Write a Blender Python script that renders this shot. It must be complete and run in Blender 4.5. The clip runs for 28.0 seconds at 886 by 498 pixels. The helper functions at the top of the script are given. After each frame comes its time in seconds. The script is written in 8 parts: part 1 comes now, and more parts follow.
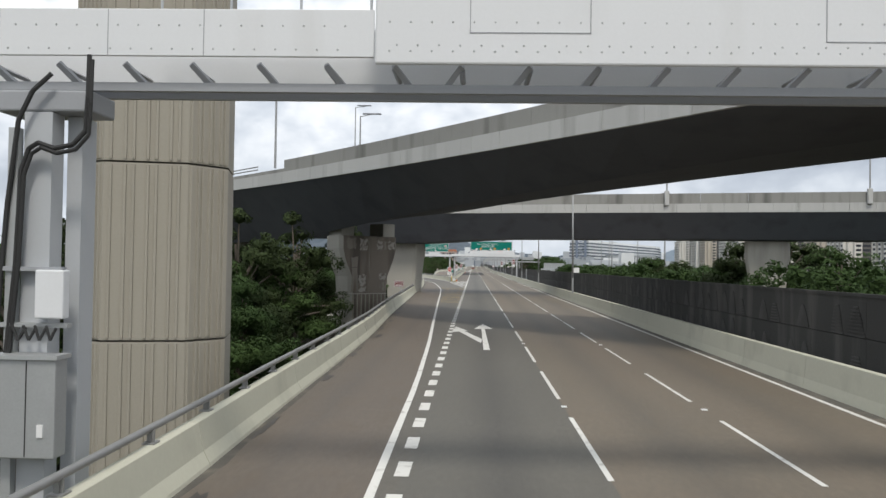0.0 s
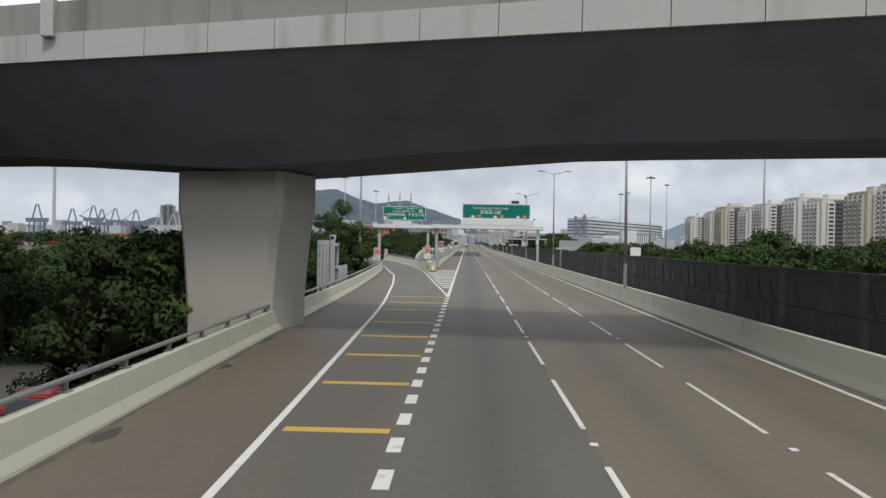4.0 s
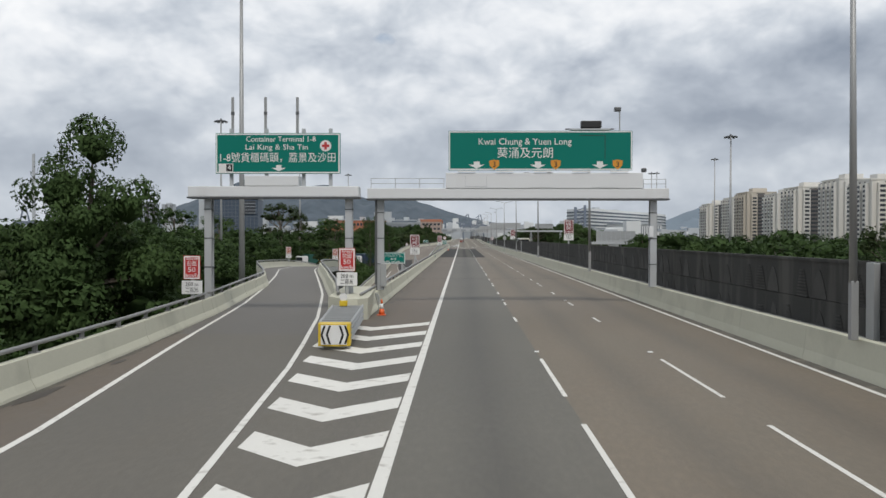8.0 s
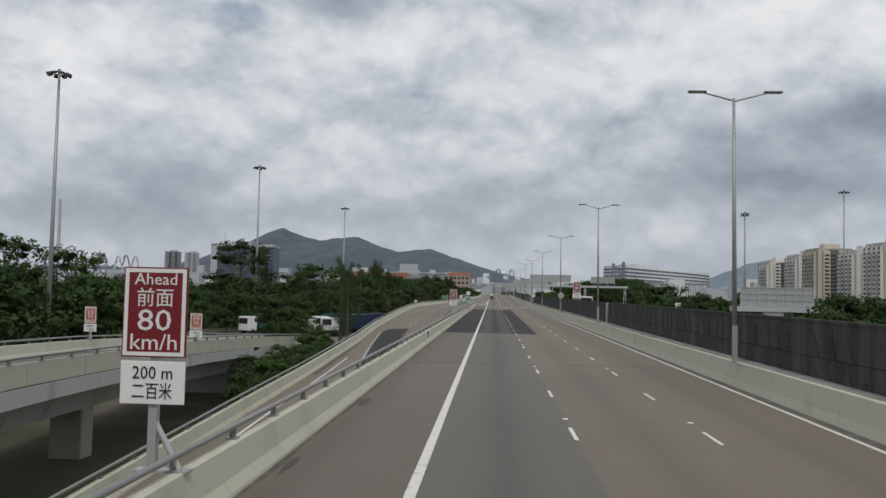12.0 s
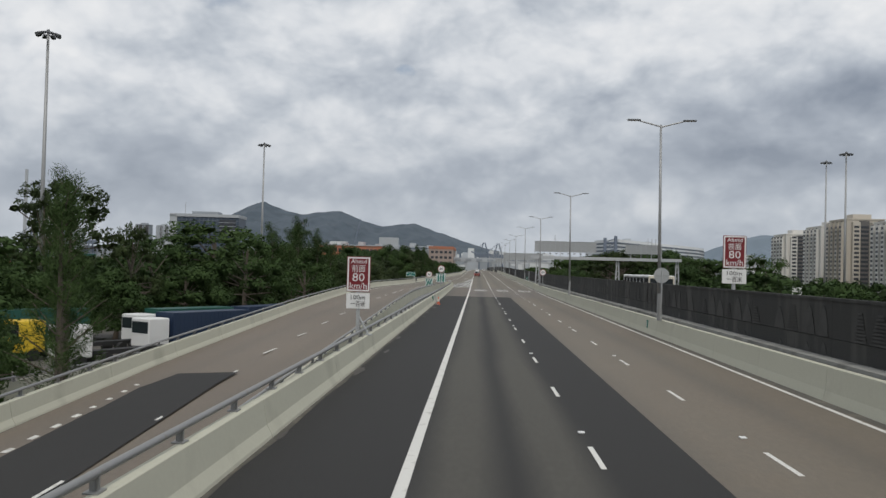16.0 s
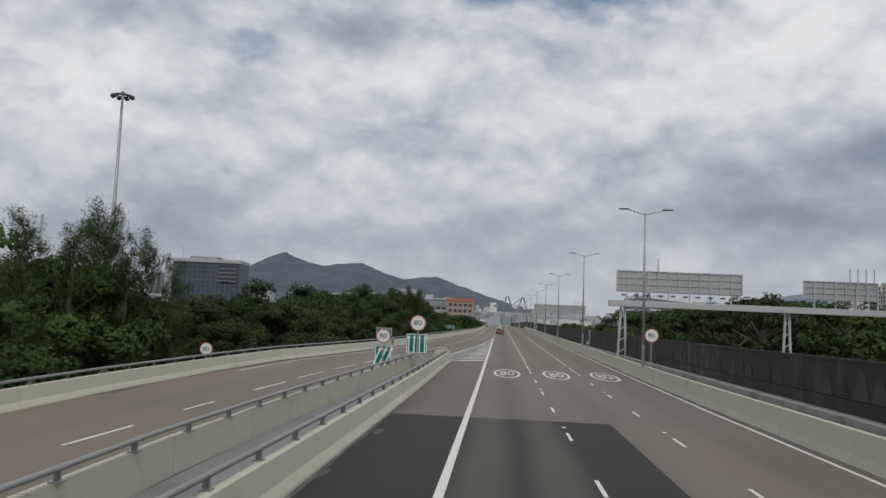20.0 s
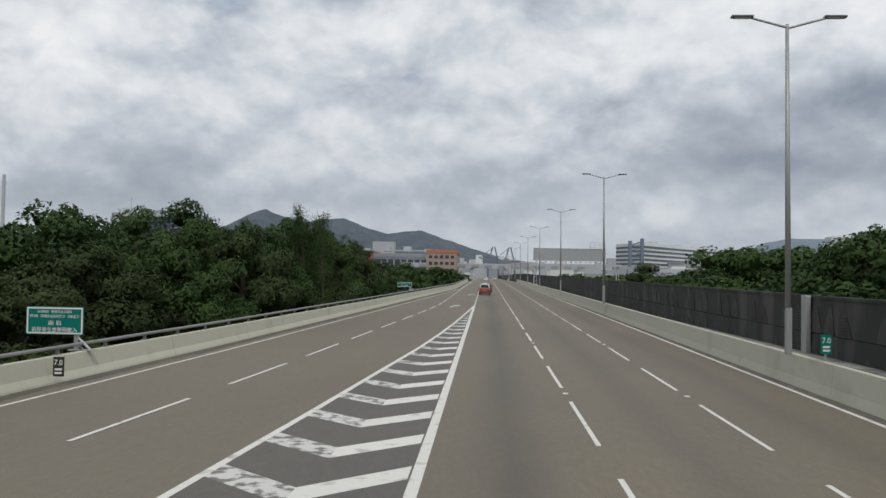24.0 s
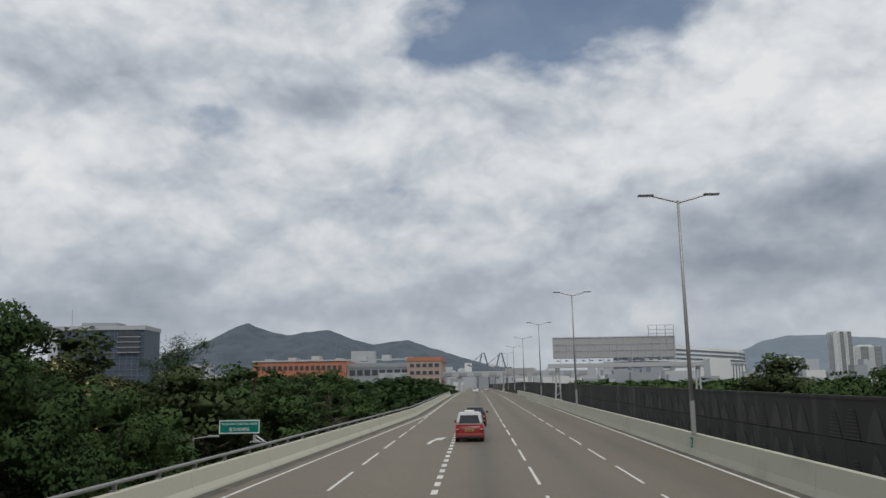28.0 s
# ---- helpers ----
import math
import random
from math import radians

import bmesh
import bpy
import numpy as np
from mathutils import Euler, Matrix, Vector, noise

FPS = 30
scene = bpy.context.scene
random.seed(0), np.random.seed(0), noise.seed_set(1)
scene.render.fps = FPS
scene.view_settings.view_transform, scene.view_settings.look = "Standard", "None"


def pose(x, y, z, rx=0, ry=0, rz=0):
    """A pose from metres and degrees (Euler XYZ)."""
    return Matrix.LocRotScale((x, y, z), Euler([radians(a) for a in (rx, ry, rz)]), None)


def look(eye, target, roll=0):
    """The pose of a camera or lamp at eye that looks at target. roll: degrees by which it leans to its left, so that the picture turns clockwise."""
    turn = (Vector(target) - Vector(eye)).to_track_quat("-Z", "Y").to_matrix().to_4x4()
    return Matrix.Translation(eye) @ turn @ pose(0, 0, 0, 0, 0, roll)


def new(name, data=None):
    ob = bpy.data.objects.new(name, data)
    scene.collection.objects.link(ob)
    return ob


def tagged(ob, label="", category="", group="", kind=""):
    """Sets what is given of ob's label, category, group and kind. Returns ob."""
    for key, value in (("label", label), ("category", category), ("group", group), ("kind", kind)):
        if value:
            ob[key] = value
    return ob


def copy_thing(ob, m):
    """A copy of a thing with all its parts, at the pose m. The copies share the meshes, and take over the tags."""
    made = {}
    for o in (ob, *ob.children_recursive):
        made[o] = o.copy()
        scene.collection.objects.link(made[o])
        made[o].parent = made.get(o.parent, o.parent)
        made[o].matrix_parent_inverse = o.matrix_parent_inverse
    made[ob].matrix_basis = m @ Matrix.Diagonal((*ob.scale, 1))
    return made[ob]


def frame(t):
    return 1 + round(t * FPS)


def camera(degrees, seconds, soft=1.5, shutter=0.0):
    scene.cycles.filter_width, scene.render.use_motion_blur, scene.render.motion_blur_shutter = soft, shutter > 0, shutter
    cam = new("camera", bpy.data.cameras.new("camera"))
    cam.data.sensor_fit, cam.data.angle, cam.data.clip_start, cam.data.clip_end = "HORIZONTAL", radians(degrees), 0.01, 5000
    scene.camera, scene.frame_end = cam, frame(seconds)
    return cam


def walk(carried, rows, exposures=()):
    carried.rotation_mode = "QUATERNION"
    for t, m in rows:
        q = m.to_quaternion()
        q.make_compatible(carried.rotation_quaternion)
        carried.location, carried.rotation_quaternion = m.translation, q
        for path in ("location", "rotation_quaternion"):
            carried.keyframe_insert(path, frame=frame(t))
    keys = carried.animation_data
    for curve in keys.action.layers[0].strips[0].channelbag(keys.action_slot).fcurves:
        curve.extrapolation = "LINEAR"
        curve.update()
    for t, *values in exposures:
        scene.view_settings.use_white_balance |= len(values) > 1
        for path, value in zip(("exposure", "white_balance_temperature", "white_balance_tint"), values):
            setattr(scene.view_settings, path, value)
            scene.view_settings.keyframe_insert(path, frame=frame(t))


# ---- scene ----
cam = camera(55.07, 28.0)
PATH = [
    (0.0, pose(1.192, -0.116, 3.676, 91.065, -0.907, 2.029)),
    (0.5, pose(1.245, 9.905, 3.676, 92.666, -0.682, 2.025)),
    (1.0, pose(1.286, 19.823, 3.676, 92.475, -1.781, 1.734)),
    (1.5, pose(1.303, 29.527, 3.676, 92.251, -0.875, 1.643)),
    (2.0, pose(1.297, 39.177, 3.676, 91.894, -1.500, 1.387)),
    (2.5, pose(1.269, 48.936, 3.676, 91.299, -0.938, 1.529)),
    (3.0, pose(1.242, 58.757, 3.676, 89.815, -1.883, 1.327)),
    (3.5, pose(1.227, 68.661, 3.676, 89.586, -1.122, 1.517)),
    (5.5, pose(1.207, 108.482, 3.676, 89.491, -1.186, 1.839)),
    (6.0, pose(1.206, 118.375, 3.676, 89.882, -0.876, 2.252)),
    (6.5, pose(1.208, 128.175, 3.676, 90.282, -1.942, 2.051)),
    (7.0, pose(1.212, 137.853, 3.676, 89.762, -0.870, 1.662)),
    (7.5, pose(1.218, 147.422, 3.676, 89.397, -0.154, 1.486)),
    (8.0, pose(1.220, 157.011, 3.676, 89.217, -0.079, 1.264)),
    (8.5, pose(1.213, 166.693, 3.676, 89.129, 0.028, 1.195)),
    (9.0, pose(1.208, 176.467, 3.676, 89.008, -0.445, 1.346)),
    (9.5, pose(1.242, 186.177, 3.676, 88.557, -0.917, 1.974)),
    (10.0, pose(1.296, 195.914, 3.676, 88.160, -0.986, 2.593)),
    (10.5, pose(1.285, 205.694, 3.676, 87.812, -1.482, 2.715)),
    (11.0, pose(1.270, 215.505, 3.676, 87.614, -1.072, 2.727)),
    (11.5, pose(1.343, 225.353, 3.676, 89.385, -1.773, 3.131)),
    (12.0, pose(1.409, 235.239, 3.676, 92.893, -1.300, 3.318)),
    (12.5, pose(1.396, 245.100, 3.676, 93.957, -1.223, 3.151)),
    (14.5, pose(1.160, 283.934, 3.676, 91.306, -2.147, 3.491)),
    (15.0, pose(1.136, 293.701, 3.676, 90.996, -2.241, 3.210)),
    (15.5, pose(1.142, 303.449, 3.676, 90.994, -1.899, 2.805)),
    (16.0, pose(1.174, 313.127, 3.676, 91.262, -1.447, 2.312)),
    (16.5, pose(1.222, 322.731, 3.676, 91.894, -1.408, 2.241)),
    (17.0, pose(1.255, 332.408, 3.676, 93.853, -1.641, 2.155)),
    (17.5, pose(1.263, 342.228, 3.676, 93.641, -1.676, 2.157)),
    (18.0, pose(1.261, 352.103, 3.676, 92.660, -2.147, 3.239)),
    (18.5, pose(1.254, 361.929, 3.676, 92.050, -2.179, 3.644)),
    (19.0, pose(1.226, 371.620, 3.676, 91.874, -0.897, 3.603)),
    (19.5, pose(1.199, 381.189, 3.676, 94.073, -1.555, 3.528)),
    (20.0, pose(1.155, 390.955, 3.676, 94.872, -2.485, 3.816)),
    (20.5, pose(1.162, 400.838, 3.676, 94.422, -2.703, 3.619)),
    (22.5, pose(1.272, 439.791, 3.661, 92.540, -1.092, 2.043)),
    (23.0, pose(1.236, 449.475, 3.724, 90.489, -1.450, 2.520)),
    (23.5, pose(1.192, 459.072, 3.786, 89.894, -1.075, 2.722)),
    (24.0, pose(1.173, 468.719, 3.849, 91.802, -0.988, 2.894)),
    (24.5, pose(1.177, 478.354, 3.911, 95.203, -1.887, 2.451)),
    (25.0, pose(1.198, 487.958, 3.974, 93.146, -1.333, 1.901)),
    (25.5, pose(1.223, 497.560, 4.036, 91.285, -1.479, 1.987)),
    (26.0, pose(1.255, 507.232, 4.099, 90.642, -0.857, 1.875)),
    (26.5, pose(1.299, 516.988, 4.163, 91.327, -0.742, 2.120)),
    (27.0, pose(1.363, 526.760, 4.226, 92.861, -0.305, 2.354)),
    (27.5, pose(1.416, 536.468, 4.289, 95.827, 0.533, 2.250)),
    (28.0, pose(1.463, 546.172, 4.352, 99.154, 0.918, 2.207)),
]
walk(cam, PATH, exposures=((0, 0.38), (1, 0.46), (2, 0.66), (3, 0.53), (4.5, 0.03), (6, -0.07), (7, 0.02), (9, 0.12), (10, 0.30), (11, -0.07), (12, -0.22), (16, -0.17), (17, -0.29), (18, -0.11), (20, -0.27), (23, 0.06), (24, -0.12), (25, -0.08), (26, 0.07), (27, -0.05), (28, -0.26)))

# ---- world, sun, exposure ----
world = bpy.data.worlds.new("cloudy_sky")
scene.world = world
world.use_nodes = True
wt = world.node_tree
wt.nodes.clear()


def wnode(kind, **kw):
    n = wt.nodes.new(kind)
    for k, v in kw.items():
        n.inputs[k].default_value = v
    return n


def wlink(a, b):
    wt.links.new(a, b)


def wmath(op, a, b=None, clamp=False):
    n = wt.nodes.new("ShaderNodeMath")
    n.operation, n.use_clamp = op, clamp
    for i, v in enumerate((a, b)):
        if v is None:
            continue
        if isinstance(v, (int, float)):
            n.inputs[i].default_value = v
        else:
            wlink(v, n.inputs[i])
    return n.outputs[0]


def wramp(fac, stops):
    n = wt.nodes.new("ShaderNodeValToRGB")
    els = n.color_ramp.elements
    while len(els) < len(stops):
        els.new(0.5)
    for e, (p, col) in zip(els, stops):
        e.position, e.color = p, (*col, 1)
    wlink(fac, n.inputs[0])
    return n.outputs[0]


SUN_EL, SUN_AZ = radians(55), radians(170)      # azimuth clockwise from +y
tc = wt.nodes.new("ShaderNodeTexCoord")
sep = wt.nodes.new("ShaderNodeSeparateXYZ")
wlink(tc.outputs["Generated"], sep.inputs[0])
def cloud_noise(vec, scale, detail, rough, twist=0.0):
    n = wnode("ShaderNodeTexNoise", Scale=scale, Detail=detail, Roughness=rough, Distortion=twist)
    wlink(vec, n.inputs["Vector"])
    return n.outputs[0]

def wvec(op, a, b):
    n = wt.nodes.new("ShaderNodeVectorMath")
    n.operation = op
    wlink(a, n.inputs[0])
    if isinstance(b, (int, float)):
        n.inputs["Scale"].default_value = b
    elif isinstance(b, tuple):
        n.inputs[1].default_value = b
    else:
        wlink(b, n.inputs[1])
    return n.outputs[0]


# clouds by direction, flattened towards the horizon
plan = wvec("MULTIPLY", tc.outputs["Generated"], (1.0, 1.0, 1.55))
billow = cloud_noise(wvec("ADD", plan, (3.1, 7.7, 0.0)), 3.2, 3.0, 0.5)
swirl = wt.nodes.new("ShaderNodeTexNoise")
swirl.inputs["Scale"].default_value, swirl.inputs["Detail"].default_value = 7.0, 3.0
wlink(plan, swirl.inputs["Vector"])
bent = wvec("ADD", plan, wvec("SCALE", wvec("SUBTRACT", swirl.outputs["Color"], (0.5, 0.5, 0.5)), 0.055))
puff = cloud_noise(bent, 7.5, 9.0, 0.53)
puff_up = cloud_noise(wvec("ADD", bent, (0.0, 0.0, 0.045)), 7.5, 5.0, 0.5)
wisp = cloud_noise(bent, 24.0, 7.0, 0.6)


def heads(vec):
    """Rounded cloud heads, large ones carrying smaller ones."""
    n = wt.nodes.new("ShaderNodeTexVoronoi")
    n.feature, n.normalize = "SMOOTH_F1", True
    for k, v in (("Scale", 7.0), ("Detail", 3.0), ("Roughness", 0.55), ("Lacunarity", 2.3), ("Smoothness", 0.5)):
        n.inputs[k].default_value = v
    wlink(vec, n.inputs["Vector"])
    return n.outputs["Distance"]


head = heads(bent)
head_up = heads(wvec("ADD", bent, (0.0, 0.0, 0.030)))
# sunlit crests against shaded feet
relief = wmath("MULTIPLY", wmath("SUBTRACT", puff, puff_up), 0.5)
relief = wmath("ADD", relief, wmath("MULTIPLY", wmath("SUBTRACT", head_up, head), 0.75))
relief = wmath("ADD", relief, wmath("MULTIPLY", wmath("SUBTRACT", 0.33, head), 0.45))
tone = wmath("ADD", relief, wmath("MULTIPLY", wmath("SUBTRACT", billow, 0.5), 0.55))
tone = wmath("ADD", tone, wmath("MULTIPLY", wmath("SUBTRACT", puff, 0.5), 0.34))
tone = wmath("ADD", tone, wmath("MULTIPLY", wmath("SUBTRACT", wisp, 0.5), 0.20))
# the larger banks and breaks of this sky, by bearing and height ahead
ahead = wmath("MAXIMUM", sep.outputs[1], 0.05)
drift = wvec("SCALE", wvec("SUBTRACT", swirl.outputs["Color"], (0.5, 0.5, 0.5)), 0.16)
dsep = wt.nodes.new("ShaderNodeSeparateXYZ")
wlink(drift, dsep.inputs[0])
bear = wmath("ADD", wmath("DIVIDE", sep.outputs[0], ahead), dsep.outputs[0])
rise_ = wmath("ADD", wmath("DIVIDE", sep.outputs[2], ahead), wmath("MULTIPLY", dsep.outputs[1], 0.7))


def bank(u, v, a, b):
    du = wmath("DIVIDE", wmath("SUBTRACT", bear, u), a)
    dv = wmath("DIVIDE", wmath("SUBTRACT", rise_, v), b)
    return wmath("POWER", 2.718, wmath("MULTIPLY", wmath("ADD", wmath("MULTIPLY", du, du), wmath("MULTIPLY", dv, dv)), -1.0))


for u, v, a, b, k in ((-0.27, 0.125, 0.07, 0.032, 0.22), (-0.19, 0.18, 0.06, 0.035, 0.14), (-0.12, 0.285, 0.12, 0.035, 0.10), (0.04, 0.158, 0.05, 0.024, 0.16), (0.34, 0.34, 0.20, 0.07, 0.20),
                      (0.15, 0.29, 0.12, 0.05, 0.18), (-0.48, 0.285, 0.09, 0.03, 0.12), (-0.50, 0.205, 0.12, 0.02, 0.10), (-0.06, 0.195, 0.07, 0.028, -0.16), (0.28, 0.132, 0.17, 0.045, -0.30),
                      (-0.48, 0.38, 0.13, 0.05, -0.06), (-0.19, 0.345, 0.08, 0.03, -0.12), (-0.40, 0.14, 0.07, 0.025, -0.14), (-0.15, 0.09, 0.12, 0.02, -0.10), (0.45, 0.19, 0.16, 0.06, -0.20), (-0.50, 0.10, 0.17, 0.055, -0.32)):
    tone = wmath("ADD", tone, wmath("MULTIPLY", bank(u, v, a, b), k))
tone = wmath("ADD", tone, wmath("ADD", 0.52, wmath("MULTIPLY", wmath("MINIMUM", wmath("MAXIMUM", sep.outputs[2], 0.0), 0.4), 0.22)))
cloud = wramp(tone, [(0.06, (0.27, 0.315, 0.39)), (0.38, (0.46, 0.51, 0.585)), (0.54, (0.62, 0.668, 0.732)), (0.70, (0.815, 0.847, 0.89)), (0.86, (0.95, 0.965, 0.985))])
# breaks of blue high up ahead
sky = wt.nodes.new("ShaderNodeTexSky")
sky.sky_type, sky.sun_disc = "NISHITA", False
sky.sun_elevation, sky.sun_rotation = SUN_EL, SUN_AZ
skyc = wt.nodes.new("ShaderNodeMix")
skyc.data_type, skyc.blend_type = "RGBA", "MULTIPLY"
skyc.inputs["Factor"].default_value = 1.0
wlink(sky.outputs[0], skyc.inputs["A"])
skyc.inputs["B"].default_value = (0.10, 0.10, 0.10, 1)
front = wmath("GREATER_THAN", sep.outputs[1], 0.3)
hole = wmath("MULTIPLY", bank(0.06, 0.445, 0.17, 0.075), 0.95)
for u, v, a, b, k in ((-0.30, 0.325, 0.06, 0.03, 0.34), (-0.10, 0.228, 0.03, 0.012, 0.42), (0.19, 0.48, 0.10, 0.05, 0.6)):
    hole = wmath("ADD", hole, wmath("MULTIPLY", bank(u, v, a, b), k))
hole = wmath("ADD", hole, wmath("MULTIPLY", wmath("SUBTRACT", 0.5, puff), 1.5))
holef = wramp(wmath("MULTIPLY", hole, front), [(0.30, (0, 0, 0)), (0.62, (0.85, 0.85, 0.85))])
mixg = wt.nodes.new("ShaderNodeMix")
mixg.data_type = "RGBA"
wlink(holef, mixg.inputs["Factor"]), wlink(cloud, mixg.inputs["A"]), wlink(skyc.outputs["Result"], mixg.inputs["B"])
# pale haze towards the horizon
haze = wramp(sep.outputs[2], [(0.0, (1, 1, 1)), (0.06, (0.62, 0.62, 0.62)), (0.20, (0, 0, 0))])
mixh = wt.nodes.new("ShaderNodeMix")
mixh.data_type = "RGBA"
hz = wmath("MULTIPLY", haze, 0.7)
wlink(hz, mixh.inputs["Factor"]), wlink(mixg.outputs["Result"], mixh.inputs["A"])
mixh.inputs["B"].default_value = (0.53, 0.575, 0.63, 1)
bg = wnode("ShaderNodeBackground", Strength=0.95)
wlink(mixh.outputs["Result"], bg.inputs["Color"])
wo = wt.nodes.new("ShaderNodeOutputWorld")
wlink(bg.outputs[0], wo.inputs[0])

sun = new("sun", bpy.data.lights.new("sun", "SUN"))
sun.data.energy, sun.data.angle, sun.data.color = 1.6, radians(10), (1.0, 0.95, 0.87)
sun.matrix_world = look((0, 0, 0), (-math.sin(SUN_AZ) * math.cos(SUN_EL), -math.cos(SUN_AZ) * math.cos(SUN_EL), -math.sin(SUN_EL)))

# ---- materials ----
def material(name, base, rough=0.8, metal=0.0, spread=0.15, fine=40.0, coarse=1.2, bump=0.2, stain=None, stain_at=(0.5, 0.7), streak=False, coat=0.0):
    """A surface with grain and stains at two scales, in metres."""
    m = bpy.data.materials.new(name)
    m.use_nodes = True
    t = m.node_tree
    b = t.nodes["Principled BSDF"]
    b.inputs["Roughness"].default_value, b.inputs["Metallic"].default_value = rough, metal
    b.inputs["Coat Weight"].default_value = coat
    co = t.nodes.new("ShaderNodeNewGeometry").outputs["Position"]
    grain = t.nodes.new("ShaderNodeTexNoise")
    grain.inputs["Scale"].default_value, grain.inputs["Detail"].default_value = fine, 4
    big = t.nodes.new("ShaderNodeTexNoise")
    big.inputs["Scale"].default_value, big.inputs["Detail"].default_value = coarse, 6
    t.links.new(co, grain.inputs["Vector"])
    if streak:
        mp = t.nodes.new("ShaderNodeMapping")
        mp.inputs["Scale"].default_value = (1, 1, 0.12)
        t.links.new(co, mp.inputs["Vector"])
        t.links.new(mp.outputs[0], big.inputs["Vector"])
    else:
        t.links.new(co, big.inputs["Vector"])
    mx = t.nodes.new("ShaderNodeMix")
    mx.data_type = "RGBA"
    lo, hi = [c * (1 - spread) for c in base], [min(1, c * (1 + spread)) for c in base]
    mx.inputs["A"].default_value, mx.inputs["B"].default_value = (*lo, 1), (*hi, 1)
    half = t.nodes.new("ShaderNodeMath")
    half.operation = "MULTIPLY_ADD"
    half.inputs[1].default_value, half.inputs[2].default_value = 0.5, 0.0
    t.links.new(grain.outputs[0], half.inputs[0])
    add = t.nodes.new("ShaderNodeMath")
    add.operation = "MULTIPLY_ADD"
    add.inputs[1].default_value = 0.5
    t.links.new(big.outputs[0], add.inputs[0]), t.links.new(half.outputs[0], add.inputs[2])
    rnd = t.nodes.new("ShaderNodeObjectInfo")
    addr = t.nodes.new("ShaderNodeMath")
    addr.operation = "MULTIPLY_ADD"
    addr.inputs[1].default_value = 0.25
    t.links.new(rnd.outputs["Random"], addr.inputs[0]), t.links.new(add.outputs[0], addr.inputs[2])
    sub = t.nodes.new("ShaderNodeMath")
    sub.operation = "SUBTRACT"
    sub.inputs[1].default_value = 0.125
    t.links.new(addr.outputs[0], sub.inputs[0])
    t.links.new(sub.outputs[0], mx.inputs["Factor"])
    col = mx.outputs["Result"]
    if stain:
        rp = t.nodes.new("ShaderNodeValToRGB")
        rp.color_ramp.elements[0].position, rp.color_ramp.elements[1].position = stain_at
        t.links.new(big.outputs[0], rp.inputs[0])
        ms = t.nodes.new("ShaderNodeMix")
        ms.data_type = "RGBA"
        t.links.new(rp.outputs[0], ms.inputs["Factor"])
        t.links.new(col, ms.inputs["A"])
        ms.inputs["B"].default_value = (*stain, 1)
        col = ms.outputs["Result"]
    t.links.new(col, b.inputs["Base Color"])
    if bump:
        bp = t.nodes.new("ShaderNodeBump")
        bp.inputs["Strength"].default_value, bp.inputs["Distance"].default_value = bump, 0.02
        t.links.new(grain.outputs[0], bp.inputs["Height"])
        t.links.new(bp.outputs[0], b.inputs["Normal"])
    return m


def plain(name, base, rough=0.5, metal=0.0, spread=0.08):
    return material(name, base, rough, metal, spread, 25.0, 0.8, 0.05)


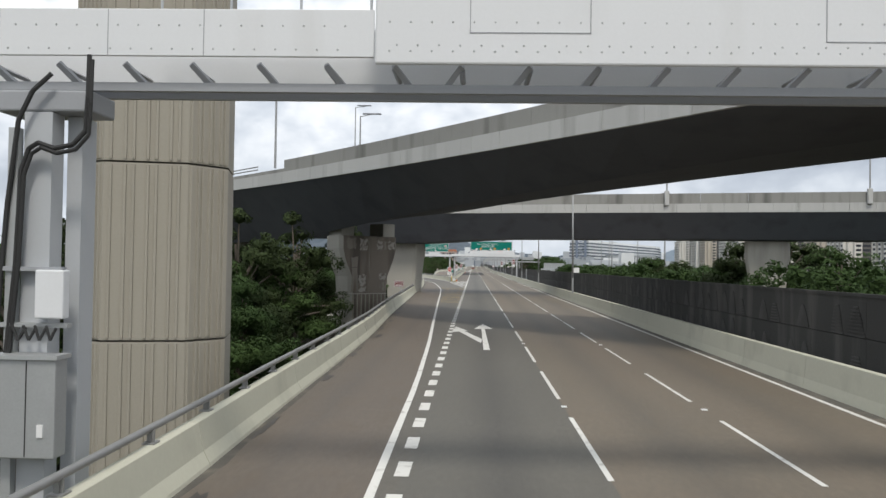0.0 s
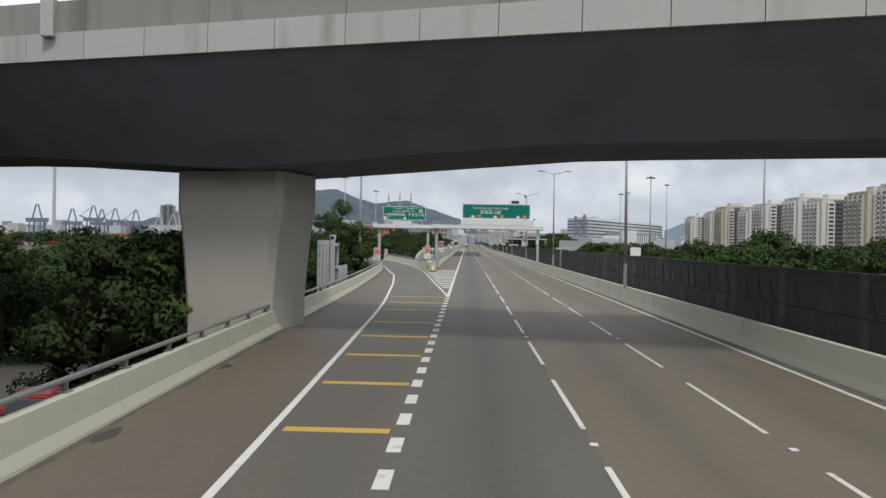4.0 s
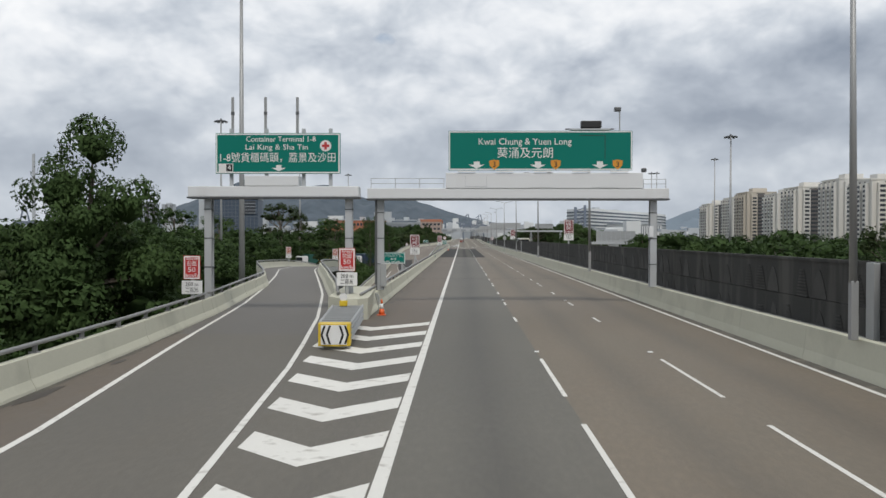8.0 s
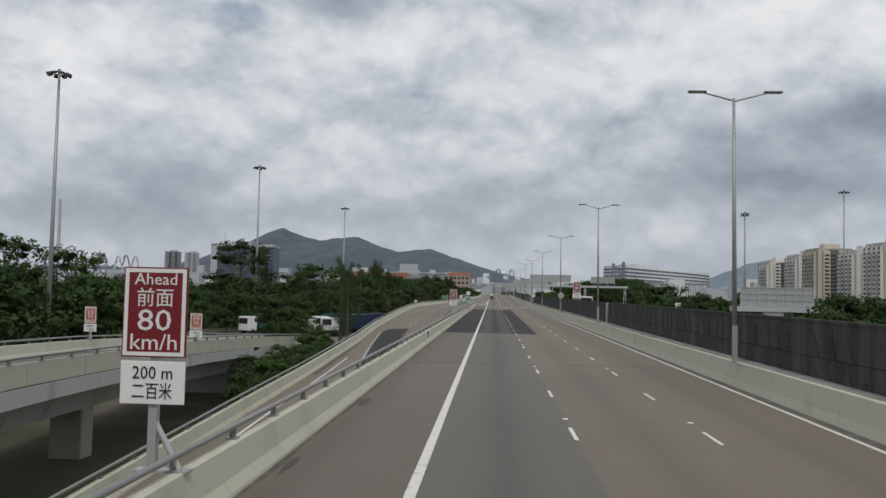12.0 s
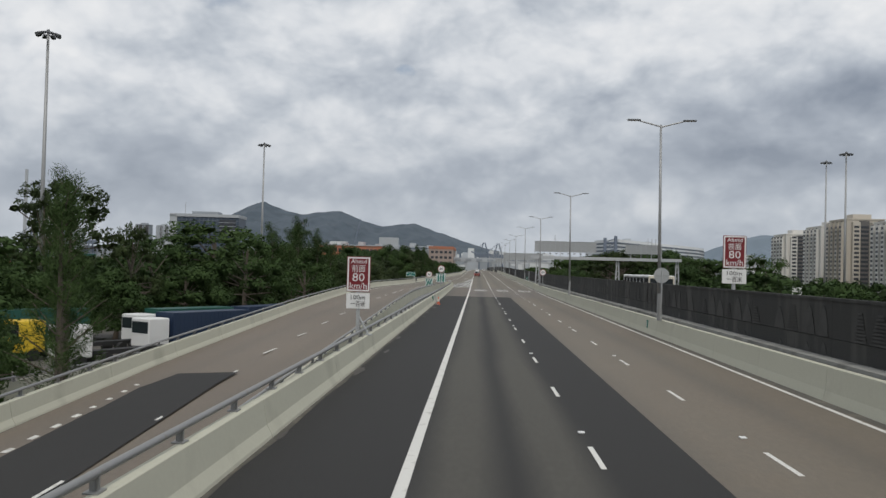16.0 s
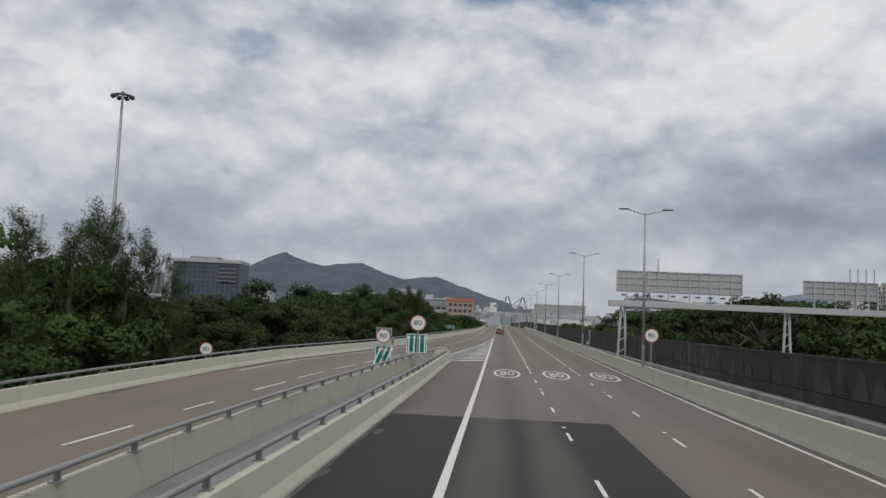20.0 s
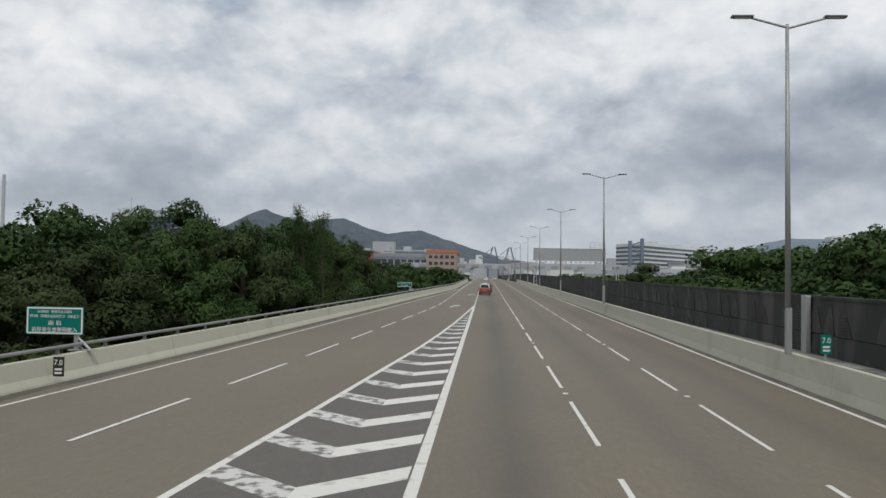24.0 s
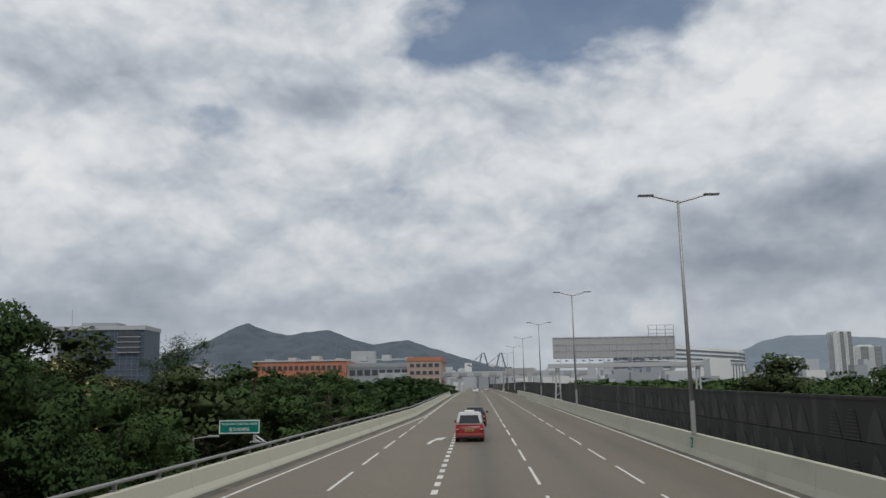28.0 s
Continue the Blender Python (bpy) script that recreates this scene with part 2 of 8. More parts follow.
def road_material(name, warm, grey, tracks, worn=1.0, track_tone=None):
    """Asphalt whose wheel tracks and oil lines run along y; tracks: (x of lane middle, half width)."""
    m = bpy.data.materials.new(name)
    m.use_nodes = True
    t = m.node_tree
    b = t.nodes["Principled BSDF"]
    b.inputs["Roughness"].default_value = 0.68 if worn > 0.5 else 0.8
    b.inputs["Specular IOR Level"].default_value = 0.45 if worn > 0.5 else 0.25
    pos = t.nodes.new("ShaderNodeNewGeometry").outputs["Position"]

    def tex(scale, sx, sy, detail=5):
        mp = t.nodes.new("ShaderNodeMapping")
        mp.inputs["Scale"].default_value = (sx, sy, 1)
        n = t.nodes.new("ShaderNodeTexNoise")
        n.inputs["Scale"].default_value, n.inputs["Detail"].default_value = scale, detail
        t.links.new(pos, mp.inputs["Vector"]), t.links.new(mp.outputs[0], n.inputs["Vector"])
        return n.outputs[0]

    def calc(op, a, c=None, d=None):
        n = t.nodes.new("ShaderNodeMath")
        n.operation = op
        for i, v in enumerate((a, c, d)):
            if isinstance(v, (int, float)):
                n.inputs[i].default_value = v
            elif v is not None:
                t.links.new(v, n.inputs[i])
        return n.outputs[0]

    def mix(f, a, c, kind="MIX"):
        n = t.nodes.new("ShaderNodeMix")
        n.data_type, n.blend_type = "RGBA", kind
        for key, v in (("Factor", f), ("A", a), ("B", c)):
            if isinstance(v, (tuple, float, int)):
                n.inputs[key].default_value = (*v, 1) if isinstance(v, tuple) else v
            else:
                t.links.new(v, n.inputs[key])
        return n.outputs["Result"]

    sp = t.nodes.new("ShaderNodeSeparateXYZ")
    t.links.new(pos, sp.inputs[0])
    x = sp.outputs[0]
    wob = calc("MULTIPLY", calc("SUBTRACT", tex(0.05, 0.2, 1.0, 2), 0.5), 0.5)
    xx = calc("ADD", x, wob)
    big = tex(0.35, 1.0, 0.25)
    col = mix(calc("MULTIPLY", calc("SUBTRACT", big, 0.3), 1.6), warm, grey)
    for mid, half, amount in tracks:
        d = calc("ABSOLUTE", calc("SUBTRACT", xx, mid))
        f = calc("SUBTRACT", 1.0, calc("DIVIDE", d, half))
        f = calc("MULTIPLY", calc("SMOOTH_MAX", f, 0.0, 0.2), amount)
        f = calc("MULTIPLY", f, calc("ADD", 0.55, calc("MULTIPLY", tex(0.12, 0.3, 0.6, 3), 0.9)))
        n = t.nodes.new("ShaderNodeClamp")
        t.links.new(f, n.inputs[0])
        col = mix(n.outputs[0], col, track_tone or tuple(c * 0.42 for c in grey))
    fine = tex(55, 1, 1, 3)
    blot = tex(1.7, 1.0, 0.35, 6)
    mid = tex(9.0, 1.0, 0.3, 4)
    broad = tex(0.09, 1.0, 0.5, 4)
    col = mix(calc("MULTIPLY", calc("SUBTRACT", broad, 0.35), 2.2), mix(0.16, col, (0.05, 0.045, 0.04)), mix(0.10 * min(1, worn), col, (0.5, 0.45, 0.36)))
    col = mix(calc("MULTIPLY", calc("SUBTRACT", mid, 0.42), 1.6), mix(0.30, col, (0.03, 0.03, 0.03)), mix(0.04 * min(1, worn), col, (0.5, 0.47, 0.43)))
    col = mix(calc("MULTIPLY", calc("SUBTRACT", fine, 0.25), 1.1), mix(0.42, col, (0.02, 0.02, 0.02)), mix(0.20 * min(1, worn), col, (0.5, 0.47, 0.43)))
    col = mix(calc("MULTIPLY", calc("SUBTRACT", blot, 0.5), 0.9 * worn), col, tuple(c * 0.6 for c in warm))
    t.links.new(col, b.inputs["Base Color"])
    bp = t.nodes.new("ShaderNodeBump")
    bp.inputs["Strength"].default_value, bp.inputs["Distance"].default_value = 0.35, 0.01
    t.links.new(fine, bp.inputs["Height"])
    t.links.new(bp.outputs[0], b.inputs["Normal"])
    return m


LANES3 = [(1.8, 0.95, 0.72), (5.45, 0.9, 0.45), (9.1, 0.9, 0.42)]
M_ROAD = road_material("worn_brown_asphalt", (0.258, 0.196, 0.126), (0.214, 0.177, 0.117), LANES3)
M_ROAD2 = road_material("worn_tan_asphalt", (0.247, 0.195, 0.120), (0.198, 0.168, 0.110), LANES3)
M_LANE = road_material("worn_grey_asphalt", (0.167, 0.155, 0.121), (0.139, 0.132, 0.106), LANES3)
M_SHLD = road_material("stained_shoulder_asphalt", (0.196, 0.144, 0.095), (0.152, 0.119, 0.084), [(-2.4, 0.5, 0.3)], 1.7)
M_EXIT = road_material("worn_olive_asphalt", (0.172, 0.151, 0.113), (0.141, 0.130, 0.101), [(-1.0, 0.8, 0.25)])
M_DARK = road_material("new_dark_asphalt", (0.020, 0.0195, 0.019), (0.017, 0.0168, 0.0165), [(0.9, 0.95, 1.5), (2.75, 0.9, 1.5)], 0.22, (0.125, 0.117, 0.097))
M_MID = road_material("greyish_worn_asphalt", (0.233, 0.181, 0.137), (0.195, 0.164, 0.127), LANES3)
M_SLIP = road_material("slip_road_asphalt", (0.266, 0.198, 0.134), (0.228, 0.182, 0.130), [(-8.6, 0.9, 0.25), (-12.8, 0.9, 0.25)])
M_RAMP = road_material("ramp_asphalt", (0.165, 0.15, 0.13), (0.14, 0.13, 0.115), [])
M_PAINT = material("white_road_paint", (0.64, 0.63, 0.59), 0.7, 0, 0.14, 30, 2.5, 0.1, (0.30, 0.28, 0.25), (0.56, 0.76))
M_WORN = material("worn_white_road_paint", (0.58, 0.58, 0.55), 0.75, 0, 0.2, 25, 3.5, 0.1, (0.16, 0.15, 0.14), (0.47, 0.60))
M_YELLOW = material("yellow_road_paint", (0.54, 0.34, 0.06), 0.7, 0, 0.15, 30, 2.0, 0.1, (0.35, 0.28, 0.17), (0.55, 0.75))
M_JOINT = plain("joint_sealant", (0.035, 0.034, 0.033), 0.7)
M_CONC = material("barrier_concrete", (0.49, 0.482, 0.392), 0.85, 0, 0.10, 9, 0.45, 0.12, (0.36, 0.352, 0.285), (0.56, 0.80))
M_CONC_D = material("weathered_concrete", (0.27, 0.268, 0.25), 0.9, 0, 0.2, 18, 0.7, 0.25, (0.14, 0.138, 0.128), (0.50, 0.70), True)
M_FASCIA = material("pale_fascia_concrete", (0.45, 0.45, 0.435), 0.88, 0, 0.15, 18, 0.8, 0.2, (0.31, 0.305, 0.29), (0.55, 0.75), True)
# both girder colours are lowered to hold the shade beneath the decks
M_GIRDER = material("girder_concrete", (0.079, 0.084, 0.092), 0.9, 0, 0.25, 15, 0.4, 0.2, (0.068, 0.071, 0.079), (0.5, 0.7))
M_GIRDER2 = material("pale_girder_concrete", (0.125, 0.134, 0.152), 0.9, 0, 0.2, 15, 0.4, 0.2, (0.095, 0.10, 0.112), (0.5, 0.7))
M_PIER = material("pier_concrete", (0.40, 0.385, 0.34), 0.9, 0, 0.12, 15, 0.5, 0.2, (0.27, 0.25, 0.22), (0.55, 0.75), True)
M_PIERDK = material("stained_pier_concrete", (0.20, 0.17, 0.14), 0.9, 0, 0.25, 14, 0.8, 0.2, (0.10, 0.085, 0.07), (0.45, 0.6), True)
M_PALEPATCH = material("flaking_pale_paint", (0.36, 0.34, 0.30), 0.9, 0, 0.2, 14, 3.0, 0.2, (0.16, 0.135, 0.11), (0.50, 0.60))
M_DULLPATCH = material("dull_brown_paint", (0.26, 0.235, 0.20), 0.9, 0, 0.2, 14, 2.0, 0.2, (0.15, 0.125, 0.10), (0.48, 0.66), True)
M_RIB = material("beige_ribbed_concrete", (0.315, 0.293, 0.245), 0.9, 0, 0.12, 16, 0.5, 0.2, (0.25, 0.222, 0.178), (0.55, 0.8), True)
M_WALL = material("sooty_dark_wall", (0.032, 0.032, 0.030), 0.92, 0, 0.3, 14, 0.9, 0.4, (0.072, 0.070, 0.064), (0.52, 0.66), True)
M_STRIP = material("smooth_grey_paving", (0.20, 0.205, 0.21), 0.85, 0, 0.1, 20, 0.4, 0.15, (0.15, 0.15, 0.15), (0.5, 0.7))
M_GORE = road_material("darker_gore_asphalt", (0.125, 0.112, 0.092), (0.105, 0.100, 0.085), [])
M_GUTTER = material("dirty_gutter_asphalt", (0.085, 0.078, 0.066), 0.85, 0, 0.3, 18, 1.2, 0.2, (0.14, 0.125, 0.10), (0.5, 0.68))
M_RUST = material("rusty_steel", (0.22, 0.11, 0.06), 0.8, 0.2, 0.3, 30, 3.0, 0.2)
M_OIL = material("oil_stained_asphalt", (0.045, 0.038, 0.032), 0.6, 0, 0.4, 12, 2.0, 0.2)
M_WALLRIB = material("sooty_wall_fields", (0.058, 0.057, 0.054), 0.92, 0, 0.3, 14, 0.8, 0.4, (0.040, 0.039, 0.037), (0.48, 0.62))
M_STEEL = material("galvanised_steel", (0.42, 0.43, 0.43), 0.5, 0.55, 0.15, 30, 2.0, 0.05)
M_RAIL = material("grey_rail_steel", (0.27, 0.27, 0.265), 0.5, 0.4, 0.15, 30, 2.0, 0.05, (0.20, 0.17, 0.13), (0.62, 0.8))
M_POLE = material("lamp_pole_grey", (0.32, 0.325, 0.325), 0.5, 0.3, 0.1, 30, 1.0, 0.05)
M_DKPOLE = material("dark_lamp_head", (0.10, 0.105, 0.11), 0.5, 0.2, 0.1, 30, 1.0, 0.05)
M_WHITE = material("white_painted_steel", (0.66, 0.67, 0.68), 0.45, 0.0, 0.05, 20, 0.6, 0.05, (0.55, 0.55, 0.54), (0.6, 0.85), True)
M_GANTRY = material("grey_gantry_steel", (0.43, 0.445, 0.46), 0.5, 0.1, 0.06, 20, 0.6, 0.05, (0.36, 0.36, 0.35), (0.6, 0.85), True)
M_UNDER = plain("grey_painted_bracing", (0.30, 0.31, 0.325), 0.55)
M_GREEN = material("green_sign_sheet", (0.005, 0.165, 0.130), 0.5, 0, 0.06, 15, 0.6, 0.0)
M_GREEN.node_tree.nodes["Principled BSDF"].inputs["Specular IOR Level"].default_value = 0.15
M_RED = material("red_sign_sheet", (0.165, 0.009, 0.014), 0.4, 0, 0.06, 15, 0.6, 0.0)
M_RED2 = plain("bright_red_sheet", (0.46, 0.03, 0.03), 0.4)
M_RED3 = plain("faded_red_sheet", (0.34, 0.085, 0.055), 0.6)
M_SIGNW = plain("white_sign_sheet", (0.72, 0.72, 0.71), 0.4)
M_BLACK = plain("black_sheet", (0.018, 0.018, 0.018), 0.5)
M_RUBBER = plain("black_rubber", (0.02, 0.02, 0.02), 0.7)
M_ORANGE = plain("orange_plastic", (0.70, 0.13, 0.03), 0.45)
M_YEL = plain("yellow_sheet", (0.66, 0.46, 0.03), 0.45)
M_GOLD = plain("orange_route_shield", (0.62, 0.27, 0.03), 0.4)
M_LENS = plain("grey_lamp_glass", (0.45, 0.46, 0.46), 0.2)
M_SOIL = material("ground_soil_and_grass", (0.060, 0.065, 0.035), 0.95, 0, 0.45, 3.0, 0.08, 0.4, (0.11, 0.095, 0.07), (0.52, 0.62))
M_BARK = material("tree_bark", (0.12, 0.10, 0.08), 0.95, 0, 0.25, 12, 1.5, 0.5)


def leaf_material(name, a, c, blossom=None):
    m = bpy.data.materials.new(name)
    m.use_nodes = True
    t = m.node_tree
    b = t.nodes["Principled BSDF"]
    b.inputs["Roughness"].default_value = 0.75
    b.inputs["Specular IOR Level"].default_value = 0.16
    g = t.nodes.new("ShaderNodeNewGeometry")
    oi = t.nodes.new("ShaderNodeObjectInfo")
    n = t.nodes.new("ShaderNodeTexNoise")
    n.inputs["Scale"].default_value = 0.35
    t.links.new(g.outputs["Position"], n.inputs["Vector"])
    s1 = t.nodes.new("ShaderNodeMath")
    s1.operation = "MULTIPLY_ADD"
    s1.inputs[1].default_value = 0.30
    fine = t.nodes.new("ShaderNodeTexNoise")
    fine.inputs["Scale"].default_value, fine.inputs["Detail"].default_value = 5.5, 5
    fine.inputs["Roughness"].default_value = 0.7
    t.links.new(g.outputs["Position"], fine.inputs["Vector"])
    t.links.new(fine.outputs[0], s1.inputs[0])
    rel = t.nodes.new("ShaderNodeBump")
    rel.inputs["Strength"].default_value, rel.inputs["Distance"].default_value = 0.5, 0.08
    t.links.new(fine.outputs[0], rel.inputs["Height"])
    t.links.new(rel.outputs[0], b.inputs["Normal"])
    s2 = t.nodes.new("ShaderNodeMath")
    s2.operation = "MULTIPLY_ADD"
    s2.inputs[1].default_value = 0.35
    t.links.new(oi.outputs["Random"], s2.inputs[0])
    s3 = t.nodes.new("ShaderNodeMath")
    s3.operation = "MULTIPLY"
    s3.inputs[1].default_value = 0.35
    t.links.new(n.outputs[0], s3.inputs[0])
    t.links.new(s3.outputs[0], s2.inputs[2]), t.links.new(s2.outputs[0], s1.inputs[2])
    mx = t.nodes.new("ShaderNodeMix")
    mx.data_type = "RGBA"
    mx.inputs["A"].default_value, mx.inputs["B"].default_value = (*a, 1), (*c, 1)
    t.links.new(s1.outputs[0], mx.inputs["Factor"])
    leafc = mx.outputs["Result"]
    if blossom:
        few = t.nodes.new("ShaderNodeMath")
        few.operation = "GREATER_THAN"
        few.inputs[1].default_value = 0.80
        t.links.new(g.outputs["Random Per Island"], few.inputs[0])
        bl = t.nodes.new("ShaderNodeMix")
        bl.data_type = "RGBA"
        bl.inputs["B"].default_value = (*blossom, 1)
        t.links.new(few.outputs[0], bl.inputs["Factor"]), t.links.new(leafc, bl.inputs["A"])
        leafc = bl.outputs["Result"]
    t.links.new(leafc, b.inputs["Base Color"])
    tr = t.nodes.new("ShaderNodeBsdfTranslucent")
    t.links.new(leafc, tr.inputs["Color"])
    ms = t.nodes.new("ShaderNodeMixShader")
    ms.inputs[0].default_value = 0.14
    t.links.new(b.outputs[0], ms.inputs[1]), t.links.new(tr.outputs[0], ms.inputs[2])
    t.links.new(ms.outputs[0], t.nodes["Material Output"].inputs[0])
    return m


M_LEAF = leaf_material("dark_green_leaves", (0.015, 0.034, 0.012), (0.080, 0.130, 0.040))
M_LEAF2 = leaf_material("olive_green_leaves", (0.018, 0.031, 0.013), (0.073, 0.100, 0.037))
M_LEAFY = leaf_material("blossoming_olive_leaves", (0.020, 0.032, 0.012), (0.10, 0.115, 0.040), (0.42, 0.37, 0.17))
M_LEAF3 = leaf_material("bright_green_leaves", (0.019, 0.043, 0.013), (0.090, 0.148, 0.040))

# ---- building helpers ----
def mesh_ob(name, bm, mats, parent=None, label="", smooth=False):
    me = bpy.data.meshes.new(name)
    bm.normal_update()
    bm.to_mesh(me)
    bm.free()
    for m in (mats if isinstance(mats, (list, tuple)) else [mats]):
        me.materials.append(m)
    if smooth:
        for p in me.polygons:
            p.use_smooth = True
    ob = new(name, me)
    ob.parent = parent
    if label:
        ob["label"] = label
    return ob


def part(name, bm, material_, parent, label="", smooth=False):
    return mesh_ob(name, bm, material_, parent, label, smooth)


def again(ob, parent, x=0, y=0, z=0, rz=0, s=None):
    """Another object on the same mesh, at a place under parent."""
    o = bpy.data.objects.new(ob.name.split(".")[0], ob.data)
    scene.collection.objects.link(o)
    o.parent = parent
    o.location, o.rotation_euler = (x, y, z), (0, 0, radians(rz))
    if s:
        o.scale = s
    return o


def thing(name, x=0, y=0, z=0, rz=0, label="", category="", group="", kind=""):
    e = new(name)
    e.location, e.rotation_euler = (x, y, z), (0, 0, radians(rz))
    e.empty_display_size = 0.3
    return tagged(e, label, category, group, kind)


def box(bm, x0, x1, y0, y1, z0, z1, bevel=0.0, mi=0):
    vs = [bm.verts.new((x, y, z)) for z in (z0, z1) for x, y in ((x0, y0), (x1, y0), (x1, y1), (x0, y1))]
    fs = [bm.faces.new([vs[i] for i in f]) for f in ((3, 2, 1, 0), (4, 5, 6, 7), (0, 1, 5, 4), (1, 2, 6, 5), (2, 3, 7, 6), (3, 0, 4, 7))]
    for f in fs:
        f.material_index = mi
    if bevel:
        es = {e for f in fs for e in f.edges}
        bmesh.ops.bevel(bm, geom=list(es), offset=bevel, segments=2, affect="EDGES", profile=0.5)
    return bm


def boxed(x0, x1, y0, y1, z0, z1, bevel=0.0):
    return box(bmesh.new(), x0, x1, y0, y1, z0, z1, bevel)


def tube(bm, a, b, r0, r1=None, n=10, caps=True):
    a, b = Vector(a), Vector(b)
    r1 = r0 if r1 is None else r1
    q = (b - a).to_track_quat("Z", "Y")
    rings = []
    for p, r in ((a, r0), (b, r1)):
        rings.append([bm.verts.new(p + q @ Vector((r * math.cos(2 * math.pi * i / n), r * math.sin(2 * math.pi * i / n), 0))) for i in range(n)])
    for i in range(n):
        bm.faces.new((rings[0][i], rings[0][(i + 1) % n], rings[1][(i + 1) % n], rings[1][i]))
    if caps:
        bm.faces.new(rings[0][::-1]), bm.faces.new(rings[1])
    return bm


def tubed(a, b, r0, r1=None, n=10):
    return tube(bmesh.new(), a, b, r0, r1, n)


def pipe(bm, pts, r, n=8):
    for a, b in zip(pts, pts[1:]):
        tube(bm, a, b, r, r, n, True)
    return bm


def sweep(path, profile, closed=True, bm=None, flip=False):
    """Profile (u to the right of the way, w up) drawn along a path of (x, y, z)."""
    bm = bm or bmesh.new()
    rings = []
    for i, p in enumerate(path):
        a, b = path[max(0, i - 1)], path[min(len(path) - 1, i + 1)]
        d = Vector((b[0] - a[0], b[1] - a[1], 0)).normalized()
        r = Vector((d.y, -d.x, 0))
        rings.append([bm.verts.new(Vector(p) + r * u + Vector((0, 0, w))) for u, w in profile])
    n = len(profile)
    for ra, rb in zip(rings, rings[1:]):
        for i in range(n if closed else n - 1):
            j = (i + 1) % n
            bm.faces.new((ra[i], ra[j], rb[j], rb[i]))
    if closed:
        bm.faces.new(rings[0][::-1]), bm.faces.new(rings[-1])
    bmesh.ops.recalc_face_normals(bm, faces=bm.faces[:])
    return bm


def ribbon(left, right, bm=None, mi=0):
    bm = bm or bmesh.new()
    a = [bm.verts.new(p) for p in left]
    b = [bm.verts.new(p) for p in right]
    for i in range(len(a) - 1):
        bm.faces.new((a[i], b[i], b[i + 1], a[i + 1])).material_index = mi
    return bm


def track(pairs):
    ys, vs = [p[0] for p in pairs], [p[1] for p in pairs]
    return lambda y: float(np.interp(y, ys, vs))


def steps(a, b, d):
    n = max(1, round((b - a) / d))
    return [a + (b - a) * i / n for i in range(n + 1)]


def text_mesh(s, size, depth):
    cu = bpy.data.curves.new("letter", "FONT")
    cu.body, cu.size, cu.align_x, cu.align_y, cu.extrude = s, size, "LEFT", "CENTER", depth
    cu.resolution_u = 2
    tmp = bpy.data.objects.new("letter", cu)
    me = bpy.data.meshes.new_from_object(tmp)
    bpy.data.objects.remove(tmp)
    return me


def lettering(name, s, size, material_, parent, x, y, z, rx=90, rz=0, align="CENTER", width=None, depth=0.004, squash=1.0, label=""):
    """A word, letter by letter, centred on (x, z)."""
    glyphs = []
    for i, ch in enumerate(s):
        if ch == " ":
            continue
        me = text_mesh(ch, size, depth)
        if not me.vertices:
            continue
        whole = text_mesh(s[:i + 1], size, depth)
        off = max(v.co.x for v in whole.vertices) - max(v.co.x for v in me.vertices)
        bpy.data.meshes.remove(whole)
        for v in me.vertices:
            v.co.x += off
        glyphs.append(me)
    x0, x1 = min(v.co.x for m in glyphs for v in m.vertices), max(v.co.x for m in glyphs for v in m.vertices)
    k = width / max(1e-6, x1 - x0) if width else 1.0
    for me in glyphs:
        for v in me.vertices:
            v.co.x = (v.co.x - (x0 + x1) / 2) * k
            v.co.y *= squash
        me.materials.clear()
        me.materials.append(material_)
        ob = new("letter", me)
        ob.parent = parent
        ob.location, ob.rotation_euler = (x, y, z), (radians(rx), 0, radians(rz))
        if label:
            ob["label"] = label

# ---- ground and roads ----
GROUND_Z = -6.0
gm = bmesh.new()
gx = [-4500, -900, -260, -120, -70, -45, -30, -15, 0, 15, 30, 60, 120, 300, 900, 4500]
gy = [-900, -250, -60] + [i * 30 for i in range(-1, 26)] + [850, 1100, 1600, 2400, 3500, 4900]
gv = [[gm.verts.new((x, y, GROUND_Z + (0.5 * noise.noise((x * 0.03, y * 0.03, 0)) if abs(x) < 200 else 0))) for x in gx] for y in gy]
for r0, r1 in zip(gv, gv[1:]):
    for i in range(len(gx) - 1):
        gm.faces.new((r0[i], r0[i + 1], r1[i + 1], r1[i]))
tagged(mesh_ob("ground", gm, M_SOIL), "low ground of brown soil and rough grass", "ground", kind="structure")

Y0, Y1 = -40.0, 1300.0
EDGE = track([(-40, -3.2), (13, -3.4), (22, -3.6), (34, -3.75), (45, -4.0), (60, -4.65), (72, -5.05), (90, -5.55), (110, -6.2), (132, -6.8), (147, -7.35), (170, -8.5), (184, -9.3),
              (198, -10.5), (208, -11.8), (221, -13.4), (228, -15.0), (244, -19.3), (257, -22.6), (270, -24.6), (293, -26.6), (320, -28.2), (345, -30.2), (380, -34.0), (420, -40.0)])
EXIT_L = track([(-40, -0.15), (0, -0.25), (14, -0.4), (26, -0.5), (39, -0.8), (53, -1.25), (66, -1.65), (82, -2.15), (98, -2.6), (123, -3.4), (134, -3.95), (140, -4.35), (152, -5.1), (172, -6.7),
                (186, -8.6), (203, -10.7), (217, -12.9), (236, -16.2), (260, -21.0), (293, -25.3), (380, -32.7)])
GORE_L = track([(136, 0.0), (144, -0.6), (156, -1.7), (169.4, -2.75), (182, -3.75), (196, -5.4), (212, -7.8), (226, -10.4), (241, -13.2), (256, -16.0), (268, -17.8), (293, -20.1), (380, -27.8)])
